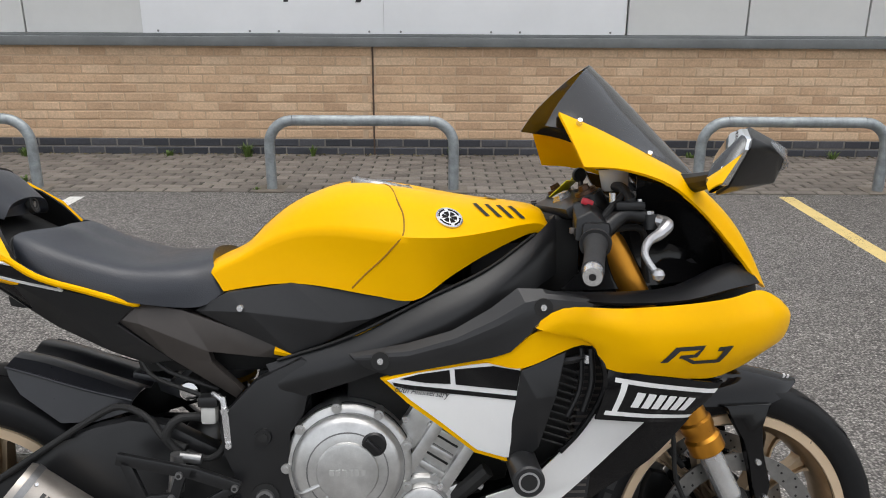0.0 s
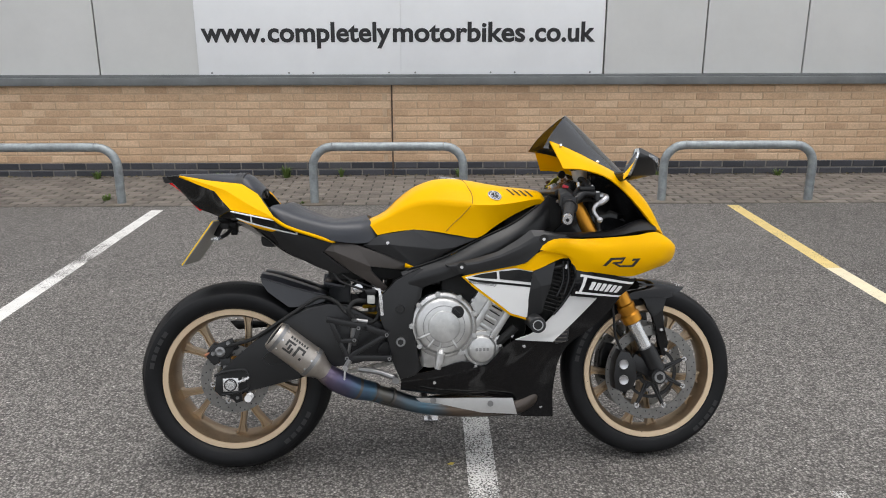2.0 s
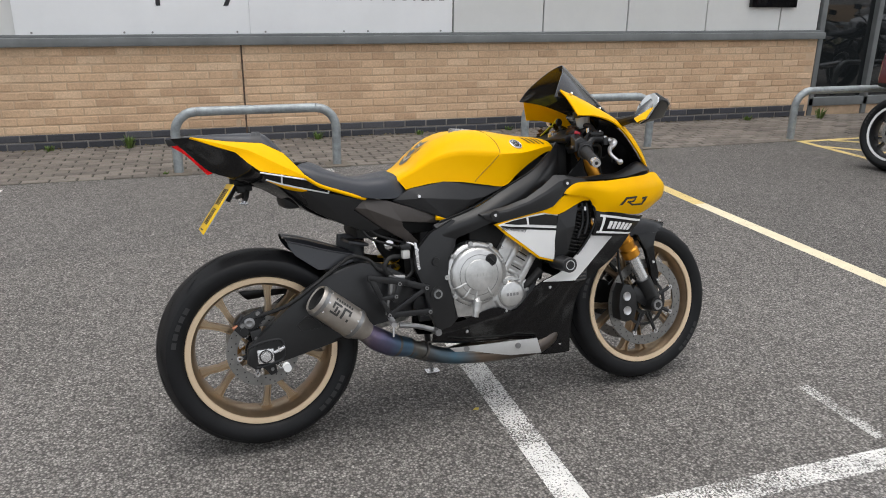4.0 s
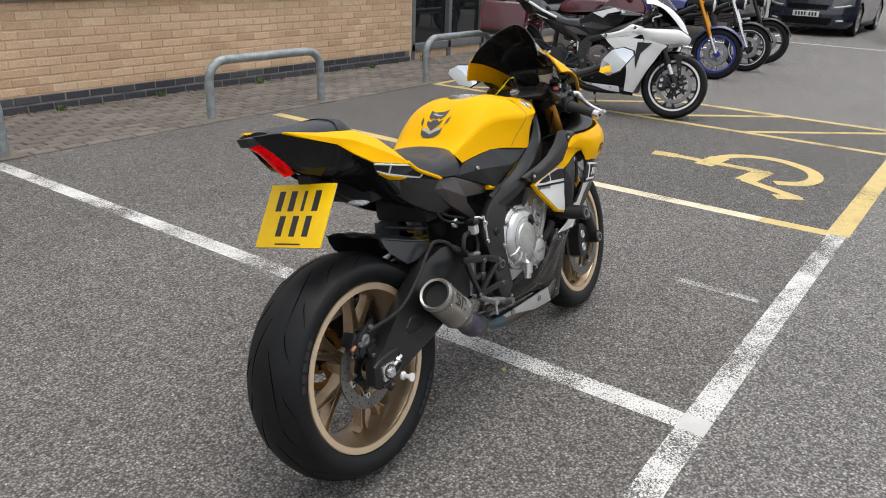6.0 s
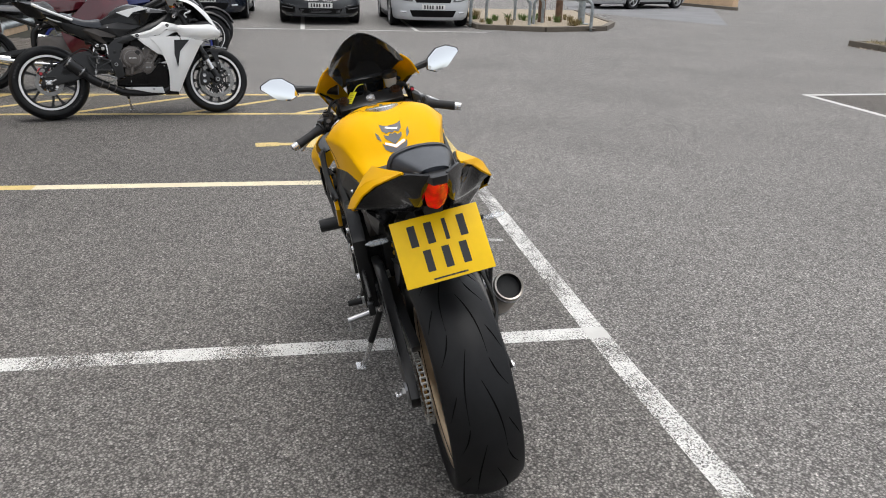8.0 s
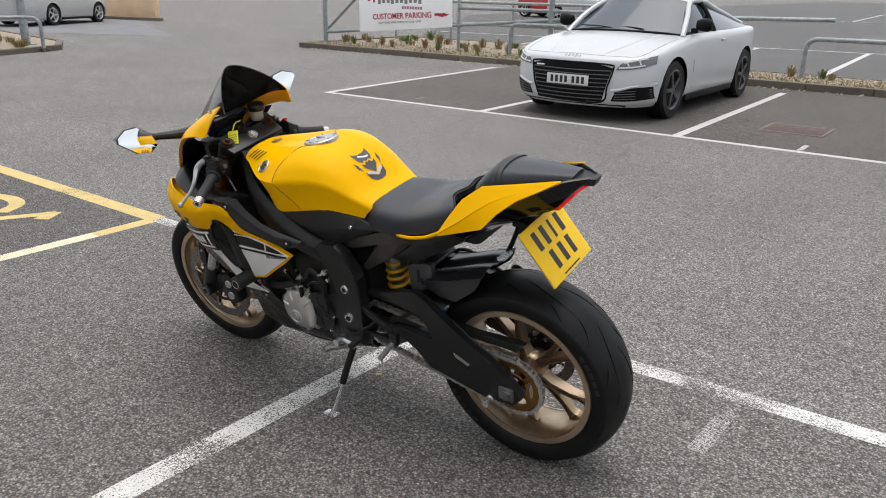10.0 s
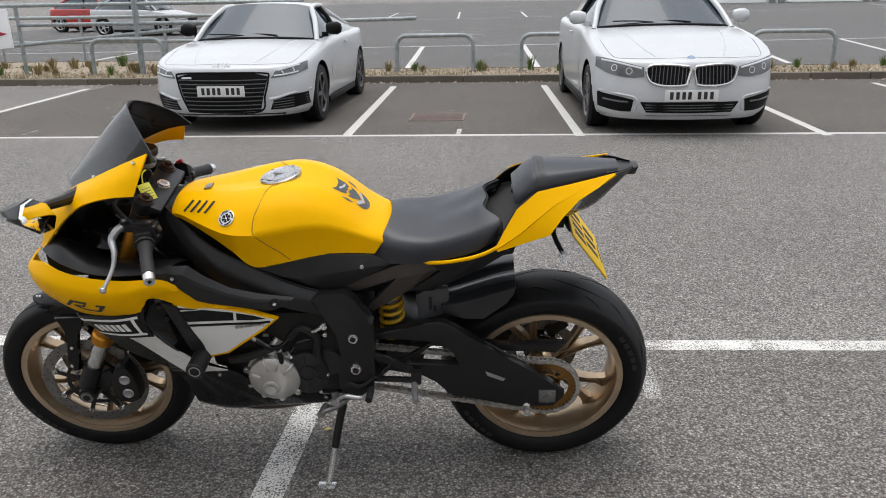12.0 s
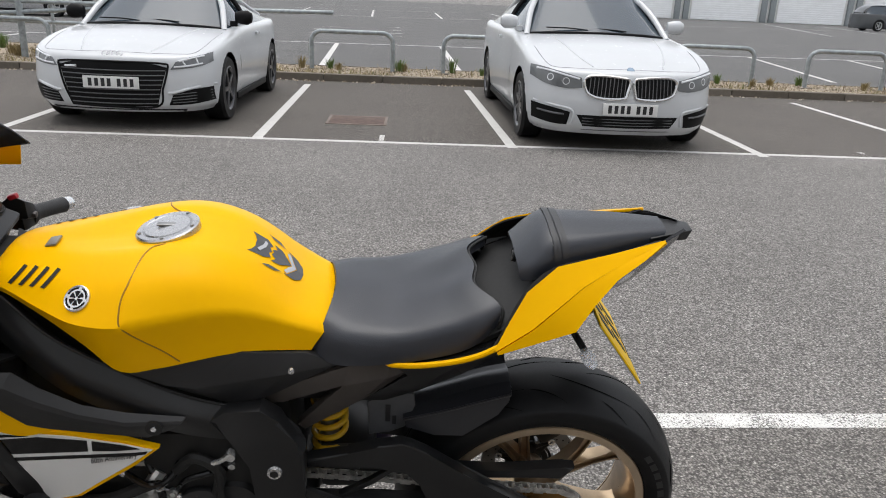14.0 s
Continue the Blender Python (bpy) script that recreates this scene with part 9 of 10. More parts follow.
        put("windscreen", CLEAR, k, (sheet, [side(-1, [(1.36, 0.16, 1.00), (1.12, 0.20, 1.34)]), [(1.44, 0, 1.03), (1.16, 0, 1.42)], side(1, [(1.36, 0.16, 1.00), (1.12, 0.20, 1.34)])], 8, 9, 0.004))
        put("indicator", surface("amber_lens", (0.75, 0.20, 0.01), 0.2, coat=0.6), k, *[(box, (1.30, s * 0.20, 0.97), (0.10, 0.05, 0.05), 0.015) for s in (-1, 1)])
    if panniers is not None:
        for s in (-1, 1):
            p = put("pannier", panniers, k, (box, (-0.12, s * 0.34, 0.66), (0.56, 0.22, 0.36), 0.06, None, {"seg": 3}), label="maroon hard pannier")
            put("pannier_lower", DEEP_BLACK, p, (box, (-0.12, s * 0.345, 0.54), (0.54, 0.20, 0.14), 0.04))
            put("reflector", RED, p, (box, (-0.402, s * 0.34, 0.70), (0.008, 0.14, 0.09), 0.003))
    put("side_stand", DULL_STEEL, k, (tube, [(0.55, 0.14, 0.33), (0.62, 0.24, 0.05)], 0.010, 8))
    return k


MAROON = surface("maroon_paint", (0.085, 0.008, 0.014), 0.25, coat=0.8, dirt=0.08)
street_bike("touring_motorcycle", "maroon touring motorcycle with hard panniers and chrome exhaust", pose(6.15, 4.95, 0, 0, 0, -76), MAROON, DARK_RIM, None, SATIN_BLACK, fairing=True, panniers=MAROON)
BLUE_RIM = surface("blue_wheel_paint", (0.02, 0.04, 0.30), 0.35, dirt=0.1)
street_bike("trail_motorcycle", "black trail motorcycle with blue wire wheels and gold forks", pose(7.62, 4.55, 0, 0, 0, -80), surface("blue_tank_paint", (0.02, 0.03, 0.16), 0.3, coat=0.5), BLUE_RIM, None, GOLD, wire=True)
street_bike("cruiser_motorcycle", "black roadster motorcycle with chrome parts and pale rim stripes", pose(8.75, 4.50, 0, 0, 0, -80), GLOSS_BLACK, DARK_RIM, WHITE_PAINT, CHROME)
street_bike("cruiser_motorcycle", "black roadster motorcycle at the end of the row", pose(9.9, 4.55, 0, 0, 0, -80), GLOSS_BLACK, DARK_RIM, None, SATIN_BLACK)


# ---- parked cars: x forward from the front bumper, y to the left ----
SEAM = surface("panel_gap_shadow", (0.10, 0.10, 0.105), 0.7)
GREY_TRIM = surface("dark_grey_plastic_trim", (0.11, 0.11, 0.115), 0.35)


def car_wheel(parent, x, y, r, s, spoke_mat, count):
    t = put("wheel", TYRE, parent, (lathe, [(r * 0.66, -0.10), (r * 0.70, -0.112), (r * 0.93, -0.115), (r, -0.085), (r, 0.085), (r * 0.93, 0.115), (r * 0.70, 0.112), (r * 0.66, 0.10)], pose(x, y, r, -90, 0, 0), 40), label="black car tyre")
    ops = []
    for k in range(count):
        a = 6.283 * k / count
        ops.append((box, (x + r * 0.36 * math.cos(a), y + s * 0.092, r + r * 0.36 * math.sin(a)), (r * 0.58, 0.03, 0.045), 0.008, Matrix.Rotation(-a, 4, "Y")))
    put("rim", spoke_mat, t, (lathe, [(r * 0.60, s * 0.02), (r * 0.66, s * 0.09), (r * 0.70, s * 0.112), (r * 0.67, s * 0.116), (r * 0.62, s * 0.10)], pose(x, y, r, -90, 0, 0), 40), (cyl, (x, y + s * 0.07, r), (x, y + s * 0.105, r), r * 0.17), *ops)
    # black disc inside the rim, painted shade between the spokes
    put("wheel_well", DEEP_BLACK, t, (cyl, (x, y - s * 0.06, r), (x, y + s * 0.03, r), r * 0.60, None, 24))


def onto(tree, o, d, lift):
    """Where a ray meets a car's shell, lifted off it along the surface's normal."""
    p, n, _i, _d = tree.ray_cast(Vector(o), Vector(d))
    if p is None:
        return Vector(o) + Vector(d) * 1.25
    n = n if n.dot(Vector(d)) < 0 else -n
    return p + n * lift


def front_patch(bm, tree, low, high, lift=0.006, n=16, rows=6, thick=0.012):
    """A panel laid on a car's nose between a lower and an upper line of (y, z) pairs."""
    lo, hi = (smooth_line([(0, y, z) for y, z in line], n) for line in (low, high))
    rails = []
    for k in range(rows):
        f = k / (rows - 1)
        rails.append([onto(tree, (1.0, a.lerp(b, f).y, a.lerp(b, f).z), (-1, 0, 0), lift) for a, b in zip(lo, hi)])
    return sheet(bm, rails, n, rows, thick, (low[0][0] > low[-1][0]), False, True)


def front_line(tree, pts, lift=0.008):
    return [onto(tree, (1.0, y, z), (-1, 0, 0), lift) for y, z in pts]


def across(s, pts):
    return [(s * y, z) for y, z in pts]


def car(name, label, paint, at, L=4.2, W=1.83, H=1.35, fo=0.86, wb=2.5, zh=0.68, zb=0.92, base=1.20, screen=0.78, roof=1.05, wheel_r=0.33, rim=ALLOY, spokes_n=5, style=""):
    c = thing(name, label, "car", at=at)
    hw = W / 2
    path = [(0, 0, 0), (0.02, 0.30, 0), (0.07, 0.56, 0.01), (0.15, 0.76, 0.05), (0.30, 0.91, 0.16), (0.52, 0.98, 0.36), (0.9, 1.0, 0.62), (1.4, 0.995, 0.85), (2.0, 0.985, 1.0), (L - 1.2, 1.0, 1.05), (L - 0.6, 0.985, 1.08), (L - 0.25, 0.90, 1.08), (L - 0.06, 0.66, 1.08), (L, 0.3, 1.08), (L, 0.0, 1.08)]
    levels = [(0.17, 0.07, 0.90, 0.0), (0.25, 0.015, 0.965, 0.0), (0.42, 0.0, 1.0, 0.15), (0.56, 0.012, 1.0, 0.5), (zh - 0.045, 0.030, 0.985, 0.88), (zh - 0.012, 0.055, 0.965, 0.97), (zh, 0.085, 0.935, 1.0)]
    rails = []
    for z, inset, wf, up in levels:
        rails.append([(-(fx + inset * (1 if fx < 0.6 else 0.4) * (1 if fx < L - 0.6 else -1.0)), fy * hw * wf, z + (zb - zh) * up * rise) for fx, fy, rise in path])
    crown = [0.0, 0.012, 0.022, 0.036, 0.046, 0.055, 0.06, 0.06, 0.05, 0.03, 0.02, 0.02, 0.015, 0.01, 0.0]
    deck = [[(x, y * f, z + k * (1 - f ** 2)) for (x, y, z), k in zip(rails[-1], crown)] for f in (1.0, 0.9, 0.7, 0.45, 0.2, 0.0)]
    b = bmesh.new()
    for s in (1, -1):
        sheet(b, [side(s, r) for r in rails], 150, 25, 0)
        sheet(b, [side(s, r) for r in deck], 150, 13, 0)
    weld(b, 0.003)
    bmesh.ops.recalc_face_normals(b, faces=b.faces[:])
    tree = mathutils.bvhtree.BVHTree.FromBMesh(b)
    top = lambda x, y, up=0.0: onto(tree, (x, y, 3.0), (0, 0, -1), 0.0).z + up
    arch = wheel_r + 0.045
    for ax in (-fo, -fo - wb):
        def dist(v):
            return math.hypot(v.co.x - ax, v.co.z - wheel_r)
        doomed = [f for f in b.faces if all(abs(v.co.y) > hw * 0.75 for v in f.verts) and sum(dist(v) < arch for v in f.verts) >= 3]
        bmesh.ops.delete(b, geom=doomed, context="FACES")
        for e in b.edges:
            if len(e.link_faces) == 1:
                for v in e.verts:
                    d = dist(v)
                    if abs(v.co.y) > hw * 0.7 and 0.7 * arch < d < 1.35 * arch and v.co.z > 0.2:
                        v.co.x, v.co.z = ax + (v.co.x - ax) * arch / d, wheel_r + (v.co.z - wheel_r) * arch / d
    part("body", b, paint, c, "", 40)
    # underbody as one black box, which gives the arches their shade by colour
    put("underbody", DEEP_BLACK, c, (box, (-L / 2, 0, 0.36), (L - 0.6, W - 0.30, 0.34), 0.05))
    zt = lambda r: zh + (zb - zh) * r
    for s in (1, -1):
        put("bonnet_gap", SEAM, c, (tube, [(x, s * y * hw, top(x, s * y * hw, 0.0005)) for x, y in ((-0.20, 0.60), (-0.26, 0.76), (-0.45, 0.82), (-0.8, 0.85), (-base + 0.10, 0.86))], 0.0022, 6, 30))
        put("bonnet_crease", paint, c, (tube, [(x, s * y * hw, top(x, s * y * hw, -0.004)) for x, y in ((-0.20, 0.36), (-0.5, 0.46), (-0.9, 0.54), (-base + 0.05, 0.60))], 0.010, 8, 24))
    put("bonnet_front_gap", SEAM, c, (tube, [(x, y * hw, top(x, y * hw, 0.0005)) for x, y in ((-0.20, -0.60), (-0.155, -0.40), (-0.135, -0.2), (-0.13, 0.0), (-0.135, 0.2), (-0.155, 0.40), (-0.20, 0.60))], 0.0018, 6, 40))
    xs, xe = -base - screen, -base - screen - roof
    zc, zs = top(-base + 0.08, 0.0, 0.004), top(-base - 0.10, 0.80 * hw, 0.004)
    ws = [side(1, [(-base - 0.14, 0.82 * hw, zs), (xs, 0.62 * hw, H - 0.06)]), side(1, [(-base - 0.01, 0.55 * hw, zc * 0.7 + zs * 0.3), (xs + 0.065, 0.40 * hw, H - 0.022)]), [(-base + 0.05, 0, zc), (xs + 0.10, 0, H - 0.01)]]
    put("windscreen", CAR_GLASS, c, (sheet, ws + [side(-1, r) for r in ws[-2::-1]], 10, 17, 0.006), label="dark reflecting windscreen")
    put("scuttle", TRIM, c, (tube, [(-base - 0.12, 0.80 * hw, zs), (-base + 0.01, 0.50 * hw, zc * 0.7 + zs * 0.3 + 0.004), (-base + 0.065, 0, zc + 0.004), (-base + 0.01, -0.50 * hw, zc * 0.7 + zs * 0.3 + 0.004), (-base - 0.12, -0.80 * hw, zs)], 0.016, 8, 40))
    put("roof", paint, c, (sheet, [side(1, [(xs, 0.62 * hw, H - 0.06), (xs - roof * 0.5, 0.63 * hw, H - 0.045), (xe, 0.58 * hw, H - 0.12), (-L + 0.25, 0.60 * hw, zb + 0.06)]), side(1, [(xs + 0.065, 0.40 * hw, H - 0.022), (xs - roof * 0.5, 0.40 * hw, H - 0.012), (xe, 0.38 * hw, H - 0.08), (-L + 0.22, 0.4 * hw, zb + 0.075)]), [(xs + 0.10, 0, H - 0.01), (xs - roof * 0.5, 0, H), (xe, 0, H - 0.06), (-L + 0.2, 0, zb + 0.08)],
                                   side(-1, [(xs + 0.065, 0.40 * hw, H - 0.022), (xs - roof * 0.5, 0.40 * hw, H - 0.012), (xe, 0.38 * hw, H - 0.08), (-L + 0.22, 0.4 * hw, zb + 0.075)]), side(-1, [(xs, 0.62 * hw, H - 0.06), (xs - roof * 0.5, 0.63 * hw, H - 0.045), (xe, 0.58 * hw, H - 0.12), (-L + 0.25, 0.60 * hw, zb + 0.06)])], 24, 17, 0.01))
    for s in (1, -1):
        put("side_window", CAR_GLASS, c, (sheet, [side(s, [(-base - 0.14, 0.83 * hw, zs), (xs, 0.89 * hw, zt(1.03)), (xe, 0.91 * hw, zt(1.06)), (-L + 0.45, 0.86 * hw, zt(1.08))]), side(s, [(-base - 0.16, 0.815 * hw, zs + 0.01), (xs - 0.03, 0.63 * hw, H - 0.075), (xe, 0.60 * hw, H - 0.14), (-L + 0.42, 0.72 * hw, zb + 0.05)])], 20, 5, 0.006, {"flip": s < 0}))
        put("pillar", paint, c, (tube, side(s, [(-base - 0.08, 0.835 * hw, zs - 0.02), ((xs - base) / 2 - 0.02, 0.745 * hw, (zs + H) / 2 - 0.015), (xs, 0.625 * hw, H - 0.065), (xs - roof * 0.5, 0.635 * hw, H - 0.055), (xe, 0.60 * hw, H - 0.125), (-L + 0.35, 0.70 * hw, zb + 0.05)]), 0.032, 10, 36), label="body coloured roof rail and pillar")
        put("centre_pillar", TRIM, c, (tube, side(s, [(xs - roof * 0.30, 0.905 * hw, zt(1.04)), (xs - roof * 0.34, 0.77 * hw, (zb + H) / 2), (xs - roof * 0.36, 0.64 * hw, H - 0.065)]), 0.028, 8))
        put("wing_mirror", TRIM if style == "coupe" else paint, c, (lathe, [(0, 0), (0.055, 0.01), (0.075, 0.06), (0.078, 0.12), (0.05, 0.155), (0, 0.165)], Matrix.Translation((-base - 0.33, s * 0.90 * hw, zb + 0.10)) @ Matrix.Rotation(radians(-90 * s), 4, "X") @ Matrix.Diagonal((0.75, 1.0, 1.25, 1)), 16), (box, (-base - 0.33, s * 0.89 * hw, zb + 0.03), (0.06, 0.08, 0.06), 0.01))
        for x in (-fo, -fo - wb):
            car_wheel(c, x, s * (hw - 0.125), wheel_r, s, rim, spokes_n)
        put("door_gap", SEAM, c, (tube, [onto(tree, (x, s * 2, z), (0, -s, 0), 0.0) for x, z in ((-base - 0.22, zb - 0.03), (-base - 0.16, 0.60), (-base - 0.20, 0.30))], 0.0035, 6))
        put("door_handle", paint, c, (box, (-base - 1.15, s * hw * 0.995, zb - 0.10), (0.16, 0.03, 0.03), 0.008))
        put("sill", TRIM, c, (box, (-fo - wb / 2, s * hw * 0.955, 0.20), (wb - 0.85, 0.04, 0.07), 0.012))
    # noses
    if style == "coupe":
        put("grille", TRIM, c, (front_patch, tree, ((-0.40, 0.235), (0, 0.225), (0.40, 0.235)), ((-0.50, 0.60), (-0.3, 0.638), (0.3, 0.638), (0.50, 0.60)), 0.005, 24, 9), label="black six sided grille")
        for k in range(8):
            w = 0.40 + 0.012 * k
            put("grille_bar", GREY_TRIM, c, (tube, front_line(tree, [(-w, 0.262 + 0.044 * k), (-w / 2, 0.258 + 0.044 * k), (0, 0.257 + 0.044 * k), (w / 2, 0.258 + 0.044 * k), (w, 0.262 + 0.044 * k)], 0.007), 0.0055, 6, 24))
        put("grille_rim", TRIM, c, (tube, front_line(tree, ((-0.40, 0.235), (0, 0.225), (0.40, 0.235), (0.46, 0.40), (0.505, 0.585), (0.47, 0.635), (0, 0.645), (-0.47, 0.635), (-0.505, 0.585), (-0.46, 0.40), (-0.40, 0.235)), 0.007), 0.010, 8, 90))
        for s in (1, -1):
            h = put("headlamp", LAMP, c, (front_patch, tree, across(s, ((0.53, 0.580), (0.66, 0.592), (0.78, 0.612), (0.862, 0.650))), across(s, ((0.575, 0.650), (0.67, 0.685), (0.78, 0.712), (0.855, 0.735))), 0.006, 18, 6), label="dark angular headlamp with bright light strips")
            for q in (((0.56, 0.604), (0.68, 0.616), (0.79, 0.636)), ((0.63, 0.662), (0.655, 0.625)), ((0.735, 0.690), (0.755, 0.640)), ((0.60, 0.655), (0.70, 0.683), (0.80, 0.703))):
                put("lamp_strip", LAMP_BRIGHT, h, (tube, front_line(tree, across(s, q), 0.008), 0.009, 6))
            put("air_intake", TRIM, c, (front_patch, tree, across(s, ((0.50, 0.245), (0.68, 0.250), (0.86, 0.275))), across(s, ((0.545, 0.345), (0.70, 0.392), (0.862, 0.412))), 0.005, 14, 6), label="black side air intake")
            for k in range(4):
                put("intake_bar", GREY_TRIM, c, (tube, front_line(tree, across(s, ((0.535, 0.268 + 0.026 * k), (0.70, 0.278 + 0.028 * k), (0.85, 0.296 + 0.028 * k))), 0.007), 0.0045, 6))
            put("intake_blade", paint, c, (tube, front_line(tree, across(s, ((0.50, 0.36), (0.58, 0.372), (0.72, 0.412), (0.88, 0.435))), 0.004), 0.014, 8))
        put("lower_slot", TRIM, c, (front_patch, tree, ((-0.60, 0.160), (0, 0.158), (0.60, 0.160)), ((-0.64, 0.200), (0, 0.198), (0.64, 0.200)), 0.008, 20, 3))
        ems = [(-0.125, -0.066 + 0.044 * k) for k in range(4)]
        for x, y in ems:
            put("emblem_ring", CHROME, c, (lathe, [(0.024, -0.004), (0.033, -0.004), (0.033, 0.004), (0.024, 0.004), (0.024, -0.004)], Matrix.Translation((-0.075, y, zh + 0.004)) @ Matrix.Rotation(radians(55), 4, "Y"), 20))
        put("badge_bar", LAMP_BRIGHT, c, (tube, front_line(tree, ((-0.44, 0.588), (-0.33, 0.592)), 0.012), 0.011, 6))
        pz = 0.455
    elif style == "saloon":
        for s in (1, -1):
            lo, hi = ((0.045, 0.525), (0.12, 0.512), (0.28, 0.514), (0.385, 0.545), (0.425, 0.60)), ((0.018, 0.675), (0.10, 0.702), (0.26, 0.712), (0.38, 0.708), (0.435, 0.672))
            k = put("kidney_grille", TRIM, c, (front_patch, tree, across(s, lo), across(s, hi), 0.006, 18, 7), label="black slatted kidney grille")
            put("grille_rim", CHROME, k, (tube, front_line(tree, across(s, lo + hi[::-1] + lo[:1]), 0.010), 0.015, 8, 80))
            for j in range(10):
                y = 0.065 + 0.036 * j
                put("grille_bar", GREY_TRIM, k, (tube, front_line(tree, across(s, ((y, 0.53 if j < 8 else 0.555), (y - 0.004, 0.61), (y - 0.008, 0.695))), 0.009), 0.0045, 6))
            h = put("headlamp", LAMP, c, (front_patch, tree, across(s, ((0.455, 0.600), (0.56, 0.588), (0.68, 0.598), (0.79, 0.625), (0.89, 0.680))), across(s, ((0.462, 0.690), (0.58, 0.718), (0.70, 0.745), (0.79, 0.764), (0.885, 0.775))), 0.006, 20, 6), label="dark headlamp with twin bright light rings")
            for y, z in ((0.60, 0.652), (0.735, 0.680)):
                p, q = onto(tree, (1, s * y, z), (-1, 0, 0), 0.004), onto(tree, (1, s * y, z), (-1, 0, 0), 0.012)
                put("light_ring", LAMP_BRIGHT, h, (lathe, [(0.027, 0), (0.034, 0.0), (0.034, 0.004), (0.027, 0.004), (0.027, 0)], Matrix.Translation(p) @ (q - p).to_track_quat("Z", "Y").to_matrix().to_4x4(), 20))
            put("lamp_strip", LAMP_BRIGHT, h, (tube, front_line(tree, across(s, ((0.48, 0.678), (0.60, 0.705), (0.72, 0.730), (0.84, 0.750))), 0.008), 0.010, 6))
            put("air_intake", TRIM, c, (front_patch, tree, across(s, ((0.565, 0.252), (0.70, 0.255), (0.86, 0.285))), across(s, ((0.545, 0.372), (0.70, 0.405), (0.875, 0.435))), 0.005, 14, 6), label="black corner air intake")
            put("fog_strip", GREY_TRIM, c, (tube, front_line(tree, across(s, ((0.60, 0.350), (0.70, 0.356), (0.82, 0.372))), 0.012), 0.009, 8))
            put("intake_blade", paint, c, (tube, front_line(tree, across(s, ((0.53, 0.262), (0.515, 0.33), (0.54, 0.395), (0.68, 0.425), (0.86, 0.452))), 0.003), 0.012, 8))
        put("lower_grille", TRIM, c, (front_patch, tree, ((-0.42, 0.248), (0, 0.243), (0.42, 0.248)), ((-0.485, 0.352), (0, 0.352), (0.485, 0.352)), 0.005, 20, 5), label="black lower grille")
        for k in range(3):
            put("grille_bar", GREY_TRIM, c, (tube, front_line(tree, [(-0.43, 0.27 + 0.027 * k), (0, 0.268 + 0.027 * k), (0.43, 0.27 + 0.027 * k)], 0.007), 0.0045, 6))
        put("bumper_line", SEAM, c, (tube, front_line(tree, ((-0.80, 0.205), (-0.4, 0.212), (0, 0.214), (0.4, 0.212), (0.80, 0.205)), 0.001), 0.004, 6))
        put("bonnet_emblem", surface("blue_white_emblem", (0.25, 0.33, 0.42), 0.25, metal=0.5), c, (lathe, [(0, 0.006), (0.034, 0.006), (0.040, 0.0), (0.034, -0.006)], Matrix.Translation((-0.110, 0, zh + 0.010)) @ Matrix.Rotation(radians(50), 4, "Y"), 24), label="plain round emblem")
        pz = 0.42
    else:
        put("grille", TRIM, c, (front_patch, tree, ((-0.45, 0.24), (0, 0.24), (0.45, 0.24)), ((-0.52, 0.38), (0, 0.38), (0.52, 0.38)), 0.005, 16, 4), label="black lower grille")
        put("upper_grille", TRIM, c, (front_patch, tree, ((-0.38, 0.54), (0, 0.54), (0.38, 0.54)), ((-0.42, 0.64), (0, 0.645), (0.42, 0.64)), 0.005, 16, 4), label="black upper grille")
        for s in (1, -1):
            h = put("headlamp", LAMP, c, (front_patch, tree, across(s, ((0.45, 0.56), (0.62, 0.57), (hw - 0.06, 0.63))), across(s, ((0.47, zh - 0.07), (0.62, zh - 0.045), (hw - 0.07, zh - 0.01))), 0.006, 14, 5), label="clear headlamp")
            put("lamp_strip", LAMP_BRIGHT, h, (tube, front_line(tree, across(s, ((0.50, 0.60), (0.62, 0.612), (hw - 0.12, 0.65))), 0.008), 0.016, 6))
            put("fog_lamp", LAMP_BRIGHT, c, (tube, front_line(tree, across(s, ((0.58, 0.33), (0.70, 0.34))), 0.008), 0.02, 8))
        pz = 0.45
    px = onto(tree, (1, 0, pz), (-1, 0, 0), 0.0).x + 0.018
    pl = put("number_plate", PLATE_WHITE, c, (box, (px, 0, pz), (0.014, 0.52, 0.111), 0.002), label="white registration plate with plain dark bars")
    for y in (-0.195, -0.135, -0.075, -0.018, 0.075, 0.135, 0.195):
        put("character_bar", INK, pl, (box, (px + 0.0082, y, pz), (0.002, 0.034, 0.074)))
    for y in (0.30, -0.12):
        put("wiper", TRIM, c, (tube, [(-base - 0.01, y, zc + 0.03), (-base - 0.03, y - 0.2, zc + 0.045), (-base - 0.06, y - 0.45, zc * 0.8 + zs * 0.2 + 0.05)], 0.007, 6))
    return c


car("white_coupe", "white two door coupe with a black grille, parked nose out", WHITE_CAR, pose(2.38, -4.72, 0, 0, 0, 90), L=4.18, W=1.83, H=1.34, fo=0.88, wb=2.5, zh=0.71, zb=0.93, base=1.25, screen=0.72, roof=0.85, rim=surface("dark_two_tone_rim", (0.10, 0.10, 0.105), 0.3, metal=0.7), style="coupe")
car("white_saloon", "white saloon car with twin chrome edged grilles, parked nose out", WHITE_CAR, pose(-2.51, -4.40, 0, 0, 0, 91.5), L=4.94, W=1.87, H=1.47, fo=0.84, wb=2.97, zh=0.755, zb=1.02, base=1.42, screen=0.80, roof=1.45, wheel_r=0.335, rim=surface("dark_alloy_rim", (0.16, 0.16, 0.165), 0.3, metal=0.8), spokes_n=9, style="saloon")
